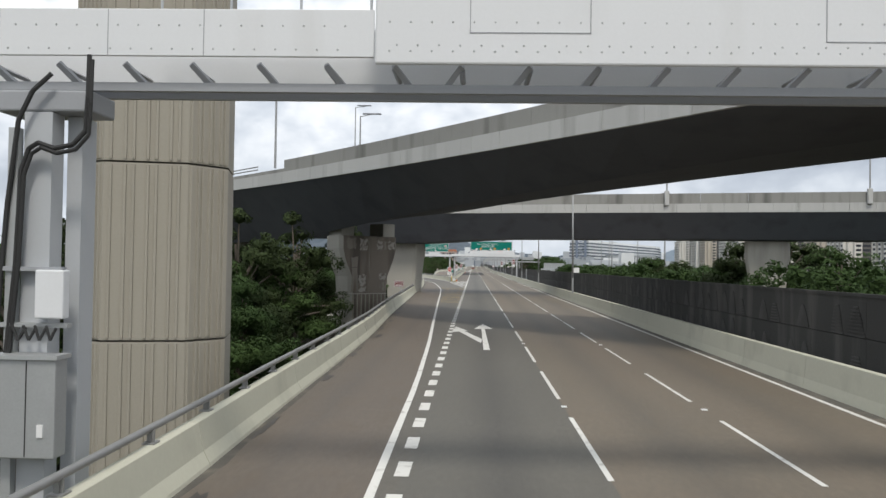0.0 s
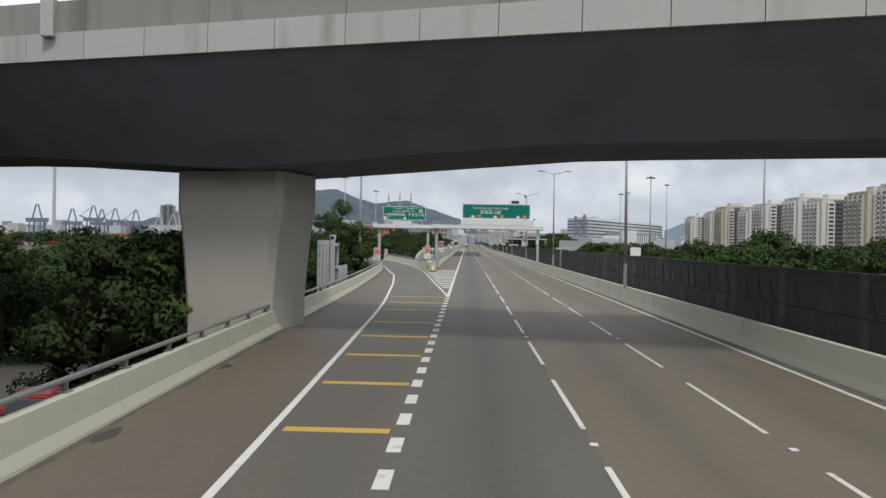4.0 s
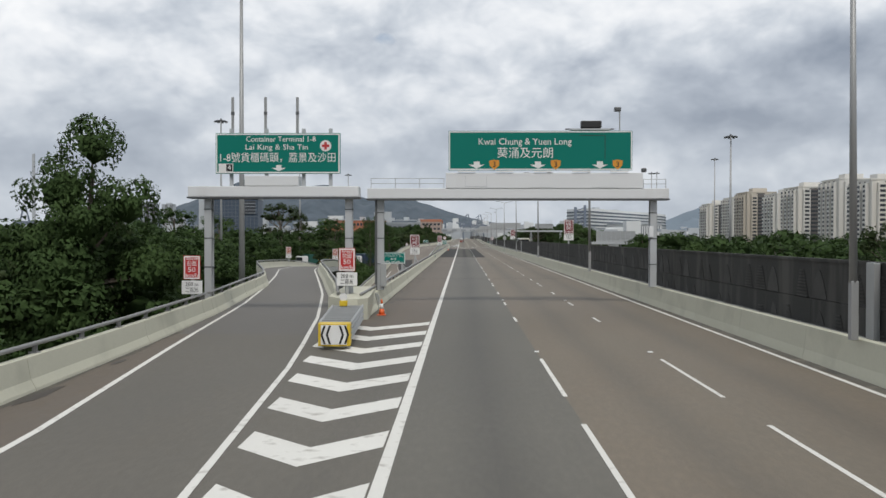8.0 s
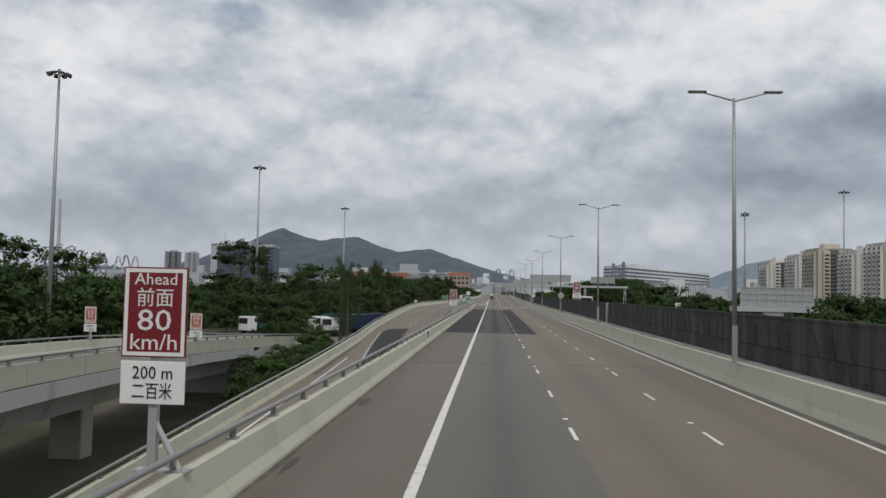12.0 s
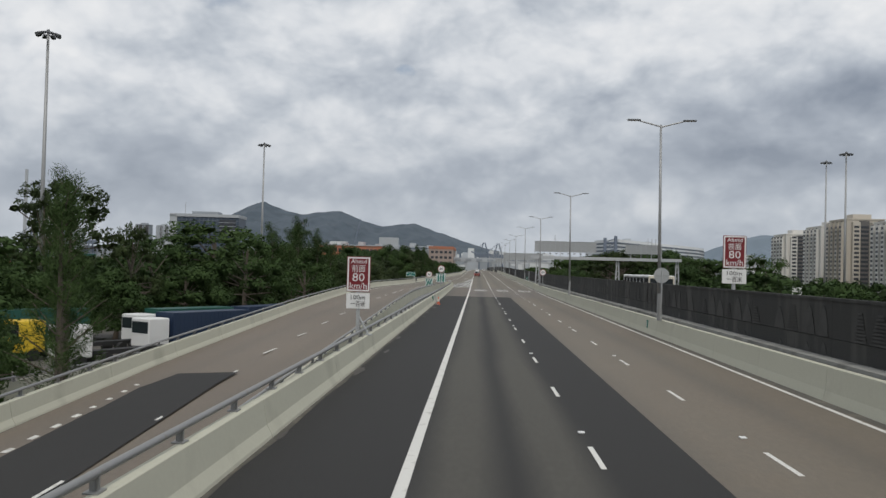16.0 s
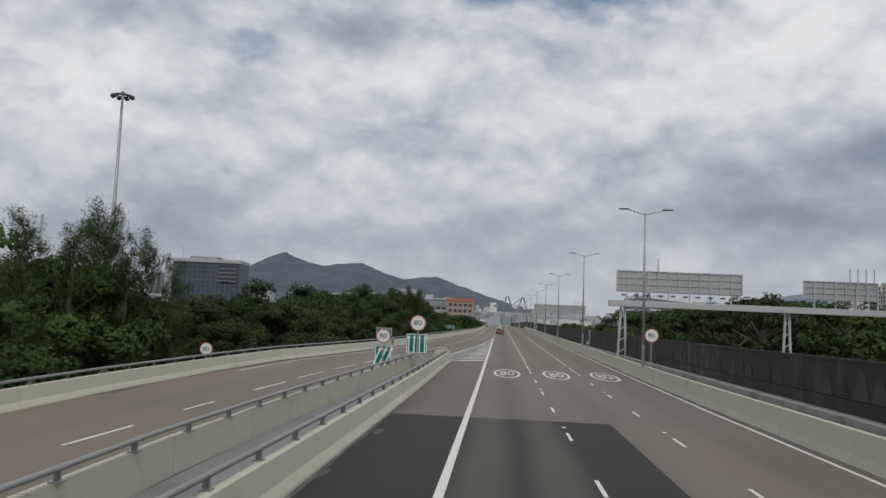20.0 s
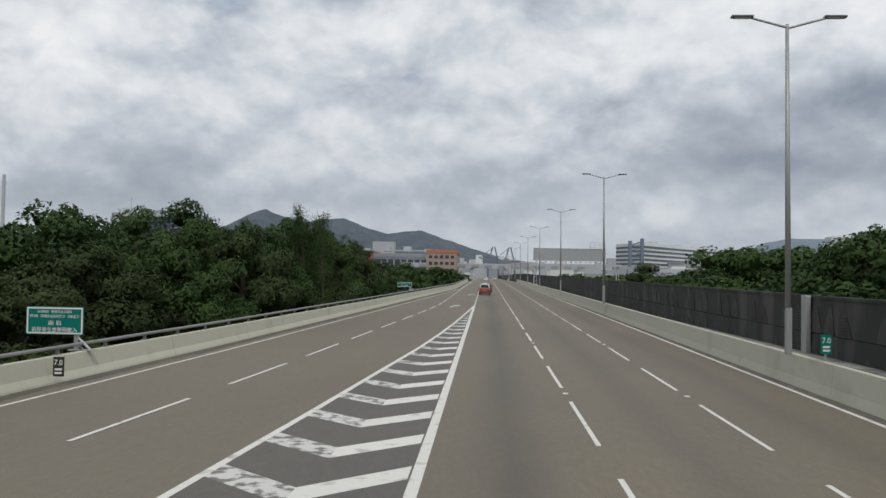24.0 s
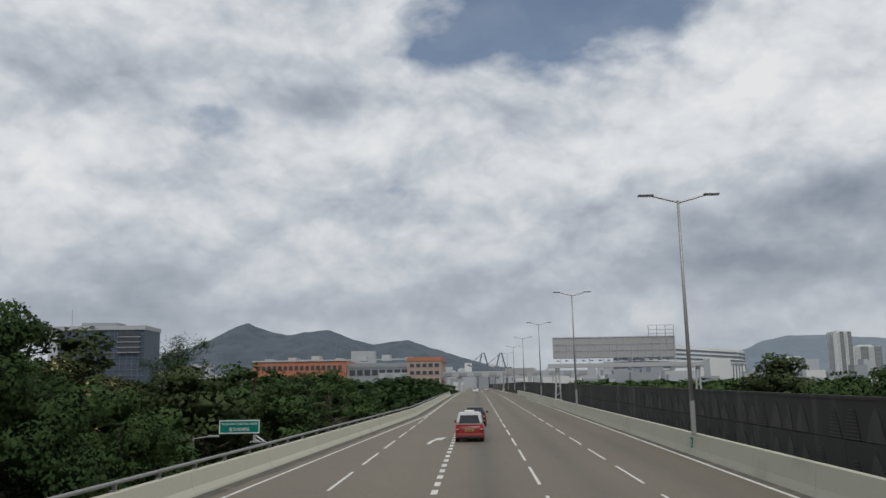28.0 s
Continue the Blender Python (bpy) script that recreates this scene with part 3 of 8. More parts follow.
RAMP_R = track([(189, -4.15), (197, -4.75), (208, -6.5), (217, -8.2), (228, -10.2), (241, -12.7), (256, -15.4), (268, -17.1), (293, -19.3), (320, -21.0), (345, -23.0), (380, -27.0), (420, -33.0)])
RAMP_Z = track([(0, 0), (235, 0.0), (255, -0.15), (275, -0.55), (293, -1.0), (320, -2.1), (345, -3.4), (380, -5.2), (420, -5.9)])
SLIP_L = track([(205, -10.3), (250, -11.2), (300, -12.4), (333, -13.6), (355, -14.9), (398, -16.0), (420, -16.5), (444, -16.6), (458, -15.9), (470, -14.4), (490, -12.2), (508, -11.1), (525, -10.3), (551, -9.0),
                (575, -7.9), (592, -7.1), (637, -4.9), (700, -4.75), (1300, -4.75)])
SLIP_R = track([(205, -6.4), (350, -6.5), (422, -6.5), (436, -6.25), (450, -5.85), (460, -5.15), (469, -4.85)])
SLIP_ZR = track([(205, -5.6), (250, -4.2), (282, -3.3), (333, -2.1), (355, -1.45), (374, -0.87), (386, -0.5), (398, -0.24), (410, -0.02), (430, 0.0), (1300, 0)])
SLIP_ZM = lambda y: (SLIP_Z(y) + SLIP_ZR(y)) / 2
SLIP_Z = track([(205, -5.6), (250, -4.2), (282, -3.3), (333, -2.15), (355, -1.65), (398, -0.65), (430, -0.15), (455, 0.0), (1300, 0)])
MAIN_L, MAIN_R = -3.05, 11.6
NOSE_1, NOSE_2 = 189.0, 469.0


def surface(name, ys, left, right, z, material_, label):
    bm = ribbon([(left(y), y, z(y)) for y in ys], [(right(y), y, z(y)) for y in ys])
    return tagged(mesh_ob(name, bm, material_), label, "road", kind="structure")


def const(v):
    return lambda y: v


flat0 = const(0.0)
E_ = lambda y: EDGE(y) - 0.2
surface("road_shoulder", steps(Y0, NOSE_1, 4), E_, EXIT_L, flat0, M_SHLD, "brown worn asphalt hard shoulder beside the exit lane")
surface("road_exit_lane", steps(Y0, NOSE_1, 4), EXIT_L, const(0.0), flat0, M_EXIT, "grey asphalt exit lane with yellow bars")
surface("road_near_lane", steps(Y0, 313.4, 8), const(0.0), const(3.62), flat0, M_LANE, "grey worn asphalt traffic lane")
surface("road_far_lanes", steps(Y0, 313.4, 8), const(3.62), const(MAIN_R), flat0, M_ROAD, "brown worn asphalt traffic lanes")
surface("road_shoulder_middle", steps(NOSE_1, 313.4, 8), const(MAIN_L - 0.2), const(0.0), flat0, M_SHLD, "brown asphalt hard shoulder with oil stains")
surface("road_dark_patch", steps(313.4, 424.6, 8), const(MAIN_L - 0.2), const(5.55), flat0, M_DARK, "newly laid dark asphalt on lane and shoulder")
surface("road_beside_patch", steps(313.4, 424.6, 8), const(5.55), const(MAIN_R), flat0, M_ROAD, "brown worn asphalt traffic lanes")
surface("road_middle", steps(424.6, 465.6, 2), const(0.3), const(MAIN_R), flat0, M_MID, "greyish worn asphalt carriageway")
surface("road_middle_shoulder", steps(424.6, NOSE_2, 2), const(MAIN_L - 0.2), const(0.3), flat0, M_SHLD, "brown worn asphalt hard shoulder")
surface("road_middle_end", steps(465.6, NOSE_2, 2), const(0.3), const(MAIN_R), flat0, M_ROAD, "brown worn asphalt carriageway")
S_ = lambda y: SLIP_L(y) - 0.2
surface("road_after_merge", steps(NOSE_2, Y1, 8), S_, const(MAIN_R), flat0, M_ROAD2, "brown worn asphalt carriageway of four lanes")
sbm = ribbon([(S_(y), y, SLIP_Z(y)) for y in steps(205, NOSE_2, 6)], [(SLIP_R(y) + 0.2, y, SLIP_ZR(y)) for y in steps(205, NOSE_2, 6)])
tagged(mesh_ob("slip_road", sbm, M_SLIP), "brown asphalt slip road climbing beside the expressway", "road", kind="structure")
strip = ribbon([(SLIP_R(y) + 0.2, y, SLIP_ZR(y) - 0.003) for y in steps(205, NOSE_2 - 1, 6)], [(MAIN_L - 1.0, y, SLIP_ZR(y) - 0.003) for y in steps(205, NOSE_2 - 1, 6)])
tagged(mesh_ob("pavement_strip", strip, M_STRIP), "smooth grey paved strip between the two barriers", "pavement", kind="structure")
surface("ramp_road", steps(NOSE_1, 420, 5), E_, lambda y: RAMP_R(y) + 0.1, RAMP_Z, M_RAMP, "grey asphalt exit ramp on a viaduct")
PATCH_L, PATCH_R = track([(270, -6.9), (300, -9.1), (315, -10.4), (332, -11.9), (350, -13.2)]), track([(270, -6.7), (318, -7.4), (325, -8.6), (337, -9.3), (350, -10.0)])
patch = ribbon([(PATCH_L(y), y, SLIP_Z(y) + 0.03) for y in steps(290, 353, 3)], [(PATCH_R(y), y, SLIP_ZR(y) + 0.02) for y in steps(290, 353, 3)])
tagged(mesh_ob("road_slip_patch", patch, M_DARK), "dark relaid asphalt on the slip road", "road", kind="structure")
opp = boxed(13.05, 27.6, Y0, Y1, -1.2, -0.05)
tagged(mesh_ob("road_opposite", opp, M_ROAD), "opposite carriageway behind the dark wall", "road", kind="structure")


def skirt(name, ys, x, ztop, zbot, material_, label, thick=0.35):
    """An upright wall under a road's edge, down to the ground."""
    bm = bmesh.new()
    a = [bm.verts.new((x(y), y, zbot)) for y in ys]
    b = [bm.verts.new((x(y), y, ztop(y))) for y in ys]
    c = [bm.verts.new((x(y) + thick, y, ztop(y))) for y in ys]
    d = [bm.verts.new((x(y) + thick, y, zbot)) for y in ys]
    for i in range(len(ys) - 1):
        for p, q in ((a, b), (b, c), (c, d)):
            bm.faces.new((p[i], q[i], q[i + 1], p[i + 1]))
    return tagged(mesh_ob(name, bm, material_), label, "retaining wall", kind="structure")


low = lambda f, d: (lambda y: f(y) - d)
skirt("wall_embankment", steps(Y0, NOSE_1, 8), lambda y: EDGE(y) - 0.45, const(-0.02), GROUND_Z - 1, M_CONC_D, "grey concrete retaining wall under the road edge")
skirt("wall_viaduct_side", steps(NOSE_1, NOSE_2, 8), const(MAIN_L - 0.55), const(-0.02), -1.6, M_CONC, "pale concrete deck edge of the expressway viaduct")
skirt("wall_slip_side", steps(205, NOSE_2, 8), lambda y: SLIP_L(y) - 0.45, low(SLIP_Z, 0.02), GROUND_Z - 1, M_CONC, "pale concrete retaining wall of the slip road")
skirt("wall_merge_side", steps(NOSE_2, Y1, 12), lambda y: SLIP_L(y) - 0.45, const(-0.02), GROUND_Z - 1, M_CONC, "pale concrete retaining wall of the carriageway")
skirt("wall_opposite_side", steps(Y0, Y1, 40), const(27.3), const(-0.02), GROUND_Z - 1, M_CONC, "concrete edge wall of the opposite carriageway")

# ---- road markings: each mark is a piece of its line ----
MZ = 0.006


def flat_mark(pts, z=MZ):
    bm = bmesh.new()
    vs = [bm.verts.new((x, y, z)) for x, y in pts]
    f = bm.faces.new(vs)
    r = bmesh.ops.extrude_face_region(bm, geom=[f])
    bmesh.ops.translate(bm, verts=[v for v in r["geom"] if isinstance(v, bmesh.types.BMVert)], vec=(0, 0, -0.004))
    bmesh.ops.recalc_face_normals(bm, faces=bm.faces[:])
    return bm


def solid_line(name, ys, x, w, z=flat0, material_=M_PAINT, label="white painted edge line"):
    bm = ribbon([(x(y) - w / 2, y, z(y) + MZ) for y in ys], [(x(y) + w / 2, y, z(y) + MZ) for y in ys])
    return tagged(mesh_ob(name, bm, material_), label, "road marking", kind="structure")


def dashes(name, rows, w, label, material_=M_PAINT, x_of=None, z_of=None):
    """rows: (x, start, length)."""
    holder = thing(name, label=label, category="road marking", kind="structure")
    made = {}
    for x, y, n in rows:
        n = round(n, 2)
        if n not in made:
            made[n] = part("dash", flat_mark([(-w / 2, 0), (w / 2, 0), (w / 2, n), (-w / 2, n)]), material_, holder)
            o = made[n]
        else:
            o = again(made[n], holder)
        o.location = (x, y, z_of(y) if z_of else 0)
        if x_of:
            o.rotation_euler = (0, 0, -math.atan((x_of(y + n) - x_of(y)) / n))
    return holder


PH1, PH2 = 2.76, 7.14          # far ends of the marks lie at these places, modulo nine metres
LW = 3.625
rows_b, rows_c = [], []
for rows, x in ((rows_b, LW), (rows_c, 2 * LW)):
    for k in range(-5, 21):
        e = PH1 + 9 * k
        if e < 191:
            rows.append((x, e - 6.1, 6.1))
    for k in range(20, 52):
        e = PH2 + 9 * k
        if 191 < e < 459:
            rows.append((x, e - 2.0, 2.0))
    for k in range(50, 110):
        e = PH2 + 9 * k
        if 463 < e:
            rows.append((x, e - 6.1, 6.1))
dashes("lane_line_inner", rows_b, 0.11, "white dashed lane line on worn asphalt")
dashes("lane_line_outer", rows_c, 0.11, "white dashed lane line on worn asphalt")
solid_line("edge_line_median", steps(Y0, Y1, 40), const(11.05), 0.16)
solid_line("edge_line_exit", steps(Y0, NOSE_1, 4), EXIT_L, 0.16, label="white edge line of the exit lane")
solid_line("edge_line_ramp", steps(NOSE_1, 400, 5), EXIT_L, 0.15, RAMP_Z, label="white edge line of the exit ramp")
solid_line("gore_line_exit", steps(136, 300, 5), GORE_L, 0.15, lambda y: RAMP_Z(y) + 0.004, label="white gore line turning to the ramp")
solid_line("edge_line_shoulder", steps(136, 558, 20), const(0.0), 0.22, label="white line between lane and hard shoulder")
dashes("exit_dots", [(0.0, 135.0 - 1.12 - 2.25 * k, 1.1) for k in range(76)], 0.26, "short white dashes beside the exit lane")
dashes("merge_dots", [(0.0, 559.0 + 2.25 * k, 1.1) for k in range(40)], 0.22, "short white dashes after the merge")
bars = thing("speed_bars", label="thin yellow bars across the exit lane", category="road marking", kind="structure")
for i, y in enumerate((84.2, 89.6, 95.0, 100.5, 106.0, 111.5, 117.3, 124.6, 130.2, 135.6)):
    x0 = EXIT_L(y) + 0.25
    part("bar", flat_mark([(x0, y - 0.2), (-0.2, y - 0.2), (-0.2, y + 0.2), (x0, y + 0.2)]), M_YELLOW, bars)


def chevrons(name, ys, left, right, lead, w, material_, label, split=0.5, worn_arm=None):
    h = thing(name, label=label, category="road marking", kind="structure")
    for y in ys:
        a, b = left(y) + 0.15, right(y) - 0.15
        if b - a < 0.35:
            continue
        m = a + (b - a) * split
        la, lb = lead * (m - a), lead * (b - m) * 1.1
        part("chevron_arm", flat_mark([(a, y + la), (m, y), (m, y + w), (a, y + w + la)]), worn_arm or material_, h)
        part("chevron_arm", flat_mark([(m, y), (b, y + lb), (b, y + w + lb), (m, y + w)]), material_, h)
    return h


chevrons("gore_chevrons", [144.1 + 3.3 * k for k in range(15)], GORE_L, const(0.0), 0.95, 1.25, M_PAINT, "white chevrons painted in the exit gore")
HATCH_L = track([(455, -4.55), (468.9, -4.5), (471, -4.6), (478, -4.2), (490, -3.25), (502, -2.4), (508, -1.95), (518, -1.4), (530, -0.9), (545, -0.4), (558, 0.0)])
solid_line("merge_line", steps(470.5, 558, 5), HATCH_L, 0.18, const(0.004), label="white line where the slip road joins")
chevrons("merge_chevrons", [468.9 + 3.25 * k for k in range(26)], HATCH_L, const(0.0), 0.9, 1.0, M_PAINT, "white chevrons where the slip road joins, worn on one arm", worn_arm=M_WORN)
LANE_S = track([(300, -7.4), (325, -8.75), (337, -9.45), (350, -10.15), (358, -10.55), (398, -10.7), (420, -10.75), (445, -10.55), (470, -8.8), (483, -7.6), (499, -6.5), (519, -5.5), (546, -4.2), (560, -3.7), (637, -3.62), (1300, -3.62)])
dashes("lane_line_slip", [(LANE_S(y), y, 6.0) for y in [306.0 + 9 * k for k in range(60)]], 0.12, "white dashed lane line of the slip road", x_of=LANE_S, z_of=lambda y: SLIP_ZM(y + 3) + 0.008)
DOT_S = track([(270, -7.0), (300, -9.2), (315, -10.5), (325, -11.45), (332, -12.0), (350, -13.5)])
dashes("slip_dots", [(DOT_S(y), y, 1.0) for y in [277.2 + 1.72 * k for k in range(43)]], 0.2, "short white dashes along the slip road", x_of=DOT_S, z_of=lambda y: SLIP_Z(y) + 0.03)
solid_line("edge_line_slip", steps(206, Y1, 6), lambda y: SLIP_L(y) + 1.05, 0.13, SLIP_Z, label="white edge line of the slip road")
solid_line("edge_line_slip_inner", steps(300, 470, 6), lambda y: SLIP_R(y) - 0.5 + 0.1 * max(0, (y - 440) / 30), 0.13, SLIP_ZR, label="white inner line of the slip road")


def arrow(name, parts_, label):
    h = thing(name, label=label, category="road marking", kind="structure")
    for n, pts in parts_:
        part(n, flat_mark(pts, MZ + (0.0035 if "head" in n else 0.0018 if n == "branch" else 0.0)), M_PAINT, h)


arrow("road_arrow_split", [("shaft", [(1.70, 37.0), (1.98, 37.0), (1.92, 49.2), (1.72, 49.2)]), ("head", [(1.30, 49.0), (2.36, 49.3), (1.84, 53.2)]),
                           ("branch", [(1.62, 40.2), (1.70, 42.4), (0.52, 48.6), (0.32, 47.9)]), ("branch_head", [(0.05, 46.4), (0.95, 47.6), (0.22, 50.6)])], "white arrow for straight on and exit")
for dx, dy in ((0, 0), (0.9, 43.8)):
    arrow("road_arrow_merge", [("shaft", [(x + dx, y + dy) for x, y in ((-2.41, 553.1), (-2.21, 553.1), (-2.15, 555.0), (-1.99, 556.1), (-1.82, 556.7), (-2.02, 557.4), (-2.22, 556.5), (-2.35, 555.2))]),
                               ("head", [(x + dx, y + dy) for x, y in ((-1.70, 556.2), (-1.40, 559.0), (-2.19, 557.8))])], "white arrow bending to the right")
for lane in range(3):
    h = thing("road_speed_roundel", 1.82 + LW * lane, 454.2 + 0.6 * lane, 0, label="white painted oval with the number 80", category="road marking", group="painted speed roundels", kind="structure")
    ring = bmesh.new()
    n = 40
    vo = [ring.verts.new((0.98 * math.cos(2 * math.pi * i / n), 4.75 * math.sin(2 * math.pi * i / n), MZ)) for i in range(n)]
    vi = [ring.verts.new((0.80 * math.cos(2 * math.pi * i / n), 4.25 * math.sin(2 * math.pi * i / n), MZ)) for i in range(n)]
    for i in range(n):
        ring.faces.new((vo[i], vo[(i + 1) % n], vi[(i + 1) % n], vi[i]))
    part("ring", ring, M_PAINT, h)
    lettering("number", "80", 1.0, M_PAINT, h, 0, 0, MZ, rx=0, width=1.05, squash=7.0, depth=0.001)

joints = thing("deck_joints", label="dark sealed expansion joints across the carriageway", category="road joint", kind="structure")
for y in (232.3, 279.5):
    part("joint", flat_mark([(-3.0, y), (11.4, y + 0.9), (11.4, y + 0.96), (-3.0, y + 0.06)], 0.0045), M_JOINT, joints)
studs = thing("road_studs", label="small reflecting studs between the lane dashes", category="road stud", kind="structure")
stud0 = None
for k in range(0, 62):
    for x in (LW, 2 * LW):
        y = (PH1 if k < 21 else PH2) + 9 * k + 1.5
        if stud0 is None:
            bm = boxed(-0.075, 0.075, -0.09, 0.09, 0, 0.03, 0.01)
            stud0 = part("stud", bm, M_SIGNW, studs)
            stud0.location = (x, y, 0.004)
        elif k % 2 == 0:
            again(stud0, studs, x, y, 0.004)

# ---- concrete barriers ----
NJ = [(0.0, 0.0), (0.015, 0.08), (0.13, 0.34), (0.225, 0.965), (0.245, 0.98), (0.44, 0.98), (0.47, 0.0)]      # u away from the road
STRAIGHT = [(0.0, 0.0), (0.07, 0.30), (0.125, 0.965), (0.145, 0.98), (0.34, 0.98), (0.40, 0.0)]


def barrier(name, ys, x, z, side, label, seg=6.0, rail=True, post_gap=3.0, top=0.80, gap=0.05, rail_h=0.23, shape=NJ):
    """Segments of safety barrier with open joints; side -1 when it stands to the left of its road."""
    h = thing(name, label=label, category="barrier", kind="structure")
    prof = [(u * side, w * top / 0.98) for u, w in shape]
    y = ys[0]
    rail_pts = []
    straight = abs(x(ys[0]) - x(ys[1])) + abs(x((ys[0] + ys[1]) / 2) - x(ys[0])) < 1e-6
    first = None
    while y < ys[1] - 0.5:
        e = min(y + seg, ys[1])
        if straight and first and e - y > seg - 0.01 and abs(z(e) - z(y)) < 1e-6:
            again(first, h, 0, y - ys[0], 0)
        else:
            pts = [(x(v), v, z(v)) for v in (y, (y + e - gap) / 2, e - gap)]
            ob = part("segment", sweep(pts, prof), M_CONC, h)
            first = first or ob
        y = e
    if rail:
        uc = 0.42 * side
        pts = [(x(v) + uc, v, z(v) + top + rail_h) for v in steps(ys[0] + 0.3, ys[1] - 0.3, 6)]
        part("rail", sweep(pts, [(0.065 * math.cos(a), 0.06 * math.sin(a)) for a in [i * math.pi / 4 for i in range(8)]]), M_RAIL, h, "grey steel tube rail", True)
        p0 = None
        for v in steps(ys[0] + 1.2, ys[1] - 1.2, post_gap):
            if p0 is None:
                bm = boxed(-0.10, 0.10, -0.13, 0.13, 0, 0.025)
                box(bm, -0.02, 0.02, -0.05, 0.05, 0.02, rail_h)
                box(bm, -0.06, 0.06, -0.02, 0.02, 0.02, rail_h - 0.02)
                p0 = part("post", bm, M_RAIL, h)
                p0.location = (x(v) + uc, v, z(v) + top)
            else:
                again(p0, h, x(v) + uc, v, z(v) + top)
    return h


barrier("barrier_median", (-39, 760), const(11.55), flat0, 1, "pale concrete safety barrier along the median", 6.0, False, top=1.02, gap=0.018, shape=STRAIGHT)
barrier("barrier_exit", (-39, NOSE_1 + 8), EDGE, flat0, -1, "pale concrete safety barrier with a grey steel rail", 9.0, gap=0.025)
barrier("barrier_ramp_outer", (NOSE_1 + 8, 400), EDGE, RAMP_Z, -1, "pale concrete ramp parapet with a steel rail", 6)
barrier("barrier_ramp_inner", (196.0, 400), lambda y: RAMP_R(y) - 0.25, RAMP_Z, 1, "pale concrete ramp parapet with a thin steel rail", 6, top=0.9)
gorebm = ribbon([(RAMP_R(y) + 0.1, y, -0.002) for y in steps(NOSE_1, 204, 3)], [(MAIN_L - 0.2, y, -0.002) for y in steps(NOSE_1, 204, 3)])
tagged(mesh_ob("road_gore", gorebm, M_ROAD), "brown asphalt in the gore before the barrier nose", "road", kind="structure")
nose = bmesh.new()
foot_ = [(-3.35, 194.2), (-2.98, 194.9), (-3.0, 196.0), (-3.48, 204.0), (-5.3, 204.0), (-4.95, 196.0), (-4.3, 194.9), (-3.9, 194.2)]
na, nb = [nose.verts.new((x, y, 0)) for x, y in foot_], [nose.verts.new((x * 0.98 - 0.08, y + 0.1, 0.95)) for x, y in foot_]
for i in range(8):
    nose.faces.new((na[i], na[(i + 1) % 8], nb[(i + 1) % 8], nb[i]))
nose.faces.new(nb)
bmesh.ops.recalc_face_normals(nose, faces=nose.faces[:])
tagged(mesh_ob("barrier_nose", nose, M_CONC), "solid pale concrete nose where the barriers meet", "barrier", kind="structure")
barrier("barrier_shoulder", (196.0, NOSE_2), const(MAIN_L), flat0, -1, "pale concrete safety barrier with a grey steel rail", 9.0, gap=0.025)
barrier("barrier_slip_inner", (212, NOSE_2), SLIP_R, SLIP_ZR, 1, "pale concrete slip road barrier with a thin steel rail", 6, top=0.85)
barrier("barrier_slip_outer", (206, 760), SLIP_L, SLIP_Z, -1, "pale concrete slip road barrier with a grey steel rail", 9, gap=0.025)

# ---- the dark wall on the median ----
def wall_panel(kind):
    """Two courses of cast panels with flame-shaped fields, plain or ribbed, standing proud of the ground."""
    rng = random.Random(40 + kind)
    bm = boxed(0.0, 0.16, 0.008, 3.992, 0.0, 1.70)
    box(bm, 0.004, 0.16, 0.006, 3.994, 1.725, 2.92)
    box(bm, -0.03, 0.19, 0.0, 4.0, 2.92, 3.02)
    for z0, hmax, n in ((0.35, 1.25, 3), (1.74, 1.05, 3)):
        for i in range(n):
            if rng.random() < 0.12:
                continue
            c = 4.0 * (i + 0.5) / n + rng.uniform(-0.15, 0.15)
            hw, hg = rng.uniform(0.42, 0.62), hmax * rng.uniform(0.7, 1.0)
            lean = rng.uniform(-0.12, 0.12)
            ribbed = rng.random() < 0.5
            k = 10

            def half(f):
                return hw * (1 - f) ** 0.62

            if ribbed:
                for r in range(int(hg / 0.105)):
                    z = z0 + 0.105 * r
                    w = half(0.105 * r / hg)
                    if w > 0.06:
                        o = lean * r * 0.105 / hg
                        box(bm, -0.03, 0.0, max(0.02, c + o - w), min(3.98, c + o + w), z, z + 0.05, mi=1)
            else:
                left = [(max(0.02, c + lean * f - half(f)), z0 + hg * f) for f in [q / k for q in range(k)]]
                right = [(min(3.98, c + lean * f + half(f)), z0 + hg * f) for f in [q / k for q in range(k)]]
                loop = left + [(min(3.98, max(0.02, c + lean)), z0 + hg)] + right[::-1]
                fv, bv = [bm.verts.new((-0.022, y, z)) for y, z in loop], [bm.verts.new((0.005, y, z)) for y, z in loop]
                bm.faces.new(fv).material_index = 1
                for q in range(len(loop)):
                    bm.faces.new((fv[(q + 1) % len(loop)], fv[q], bv[q], bv[(q + 1) % len(loop)])).material_index = 1
    bmesh.ops.recalc_face_normals(bm, faces=bm.faces[:])
    return bm


wall = thing("wall_median", label="soot-dark ribbed concrete wall along the median", category="wall", kind="structure")
panels = []
for k in range(6):
    panels.append(part("panel", wall_panel(k), [M_WALL, M_WALLRIB], wall))
y = -39.0
order = random.Random(4)
used = set()
while y < 760:
    k = order.randrange(6)
    if k not in used:
        used.add(k)
        panels[k].location = (12.62, y, 0.0)
    else:
        again(panels[k], wall, 12.62, y, 0.0)
    y += 4.0
far_wall = boxed(12.62, 12.78, y, 1300, 0, 3.0)
part("panel_run", far_wall, M_WALL, wall)
plinth = boxed(12.02, 12.62, -39, 1300, -0.5, 0.55)
tagged(mesh_ob("kerb_median", plinth, M_CONC_D), "grey concrete strip between barrier and wall", "kerb", kind="structure")

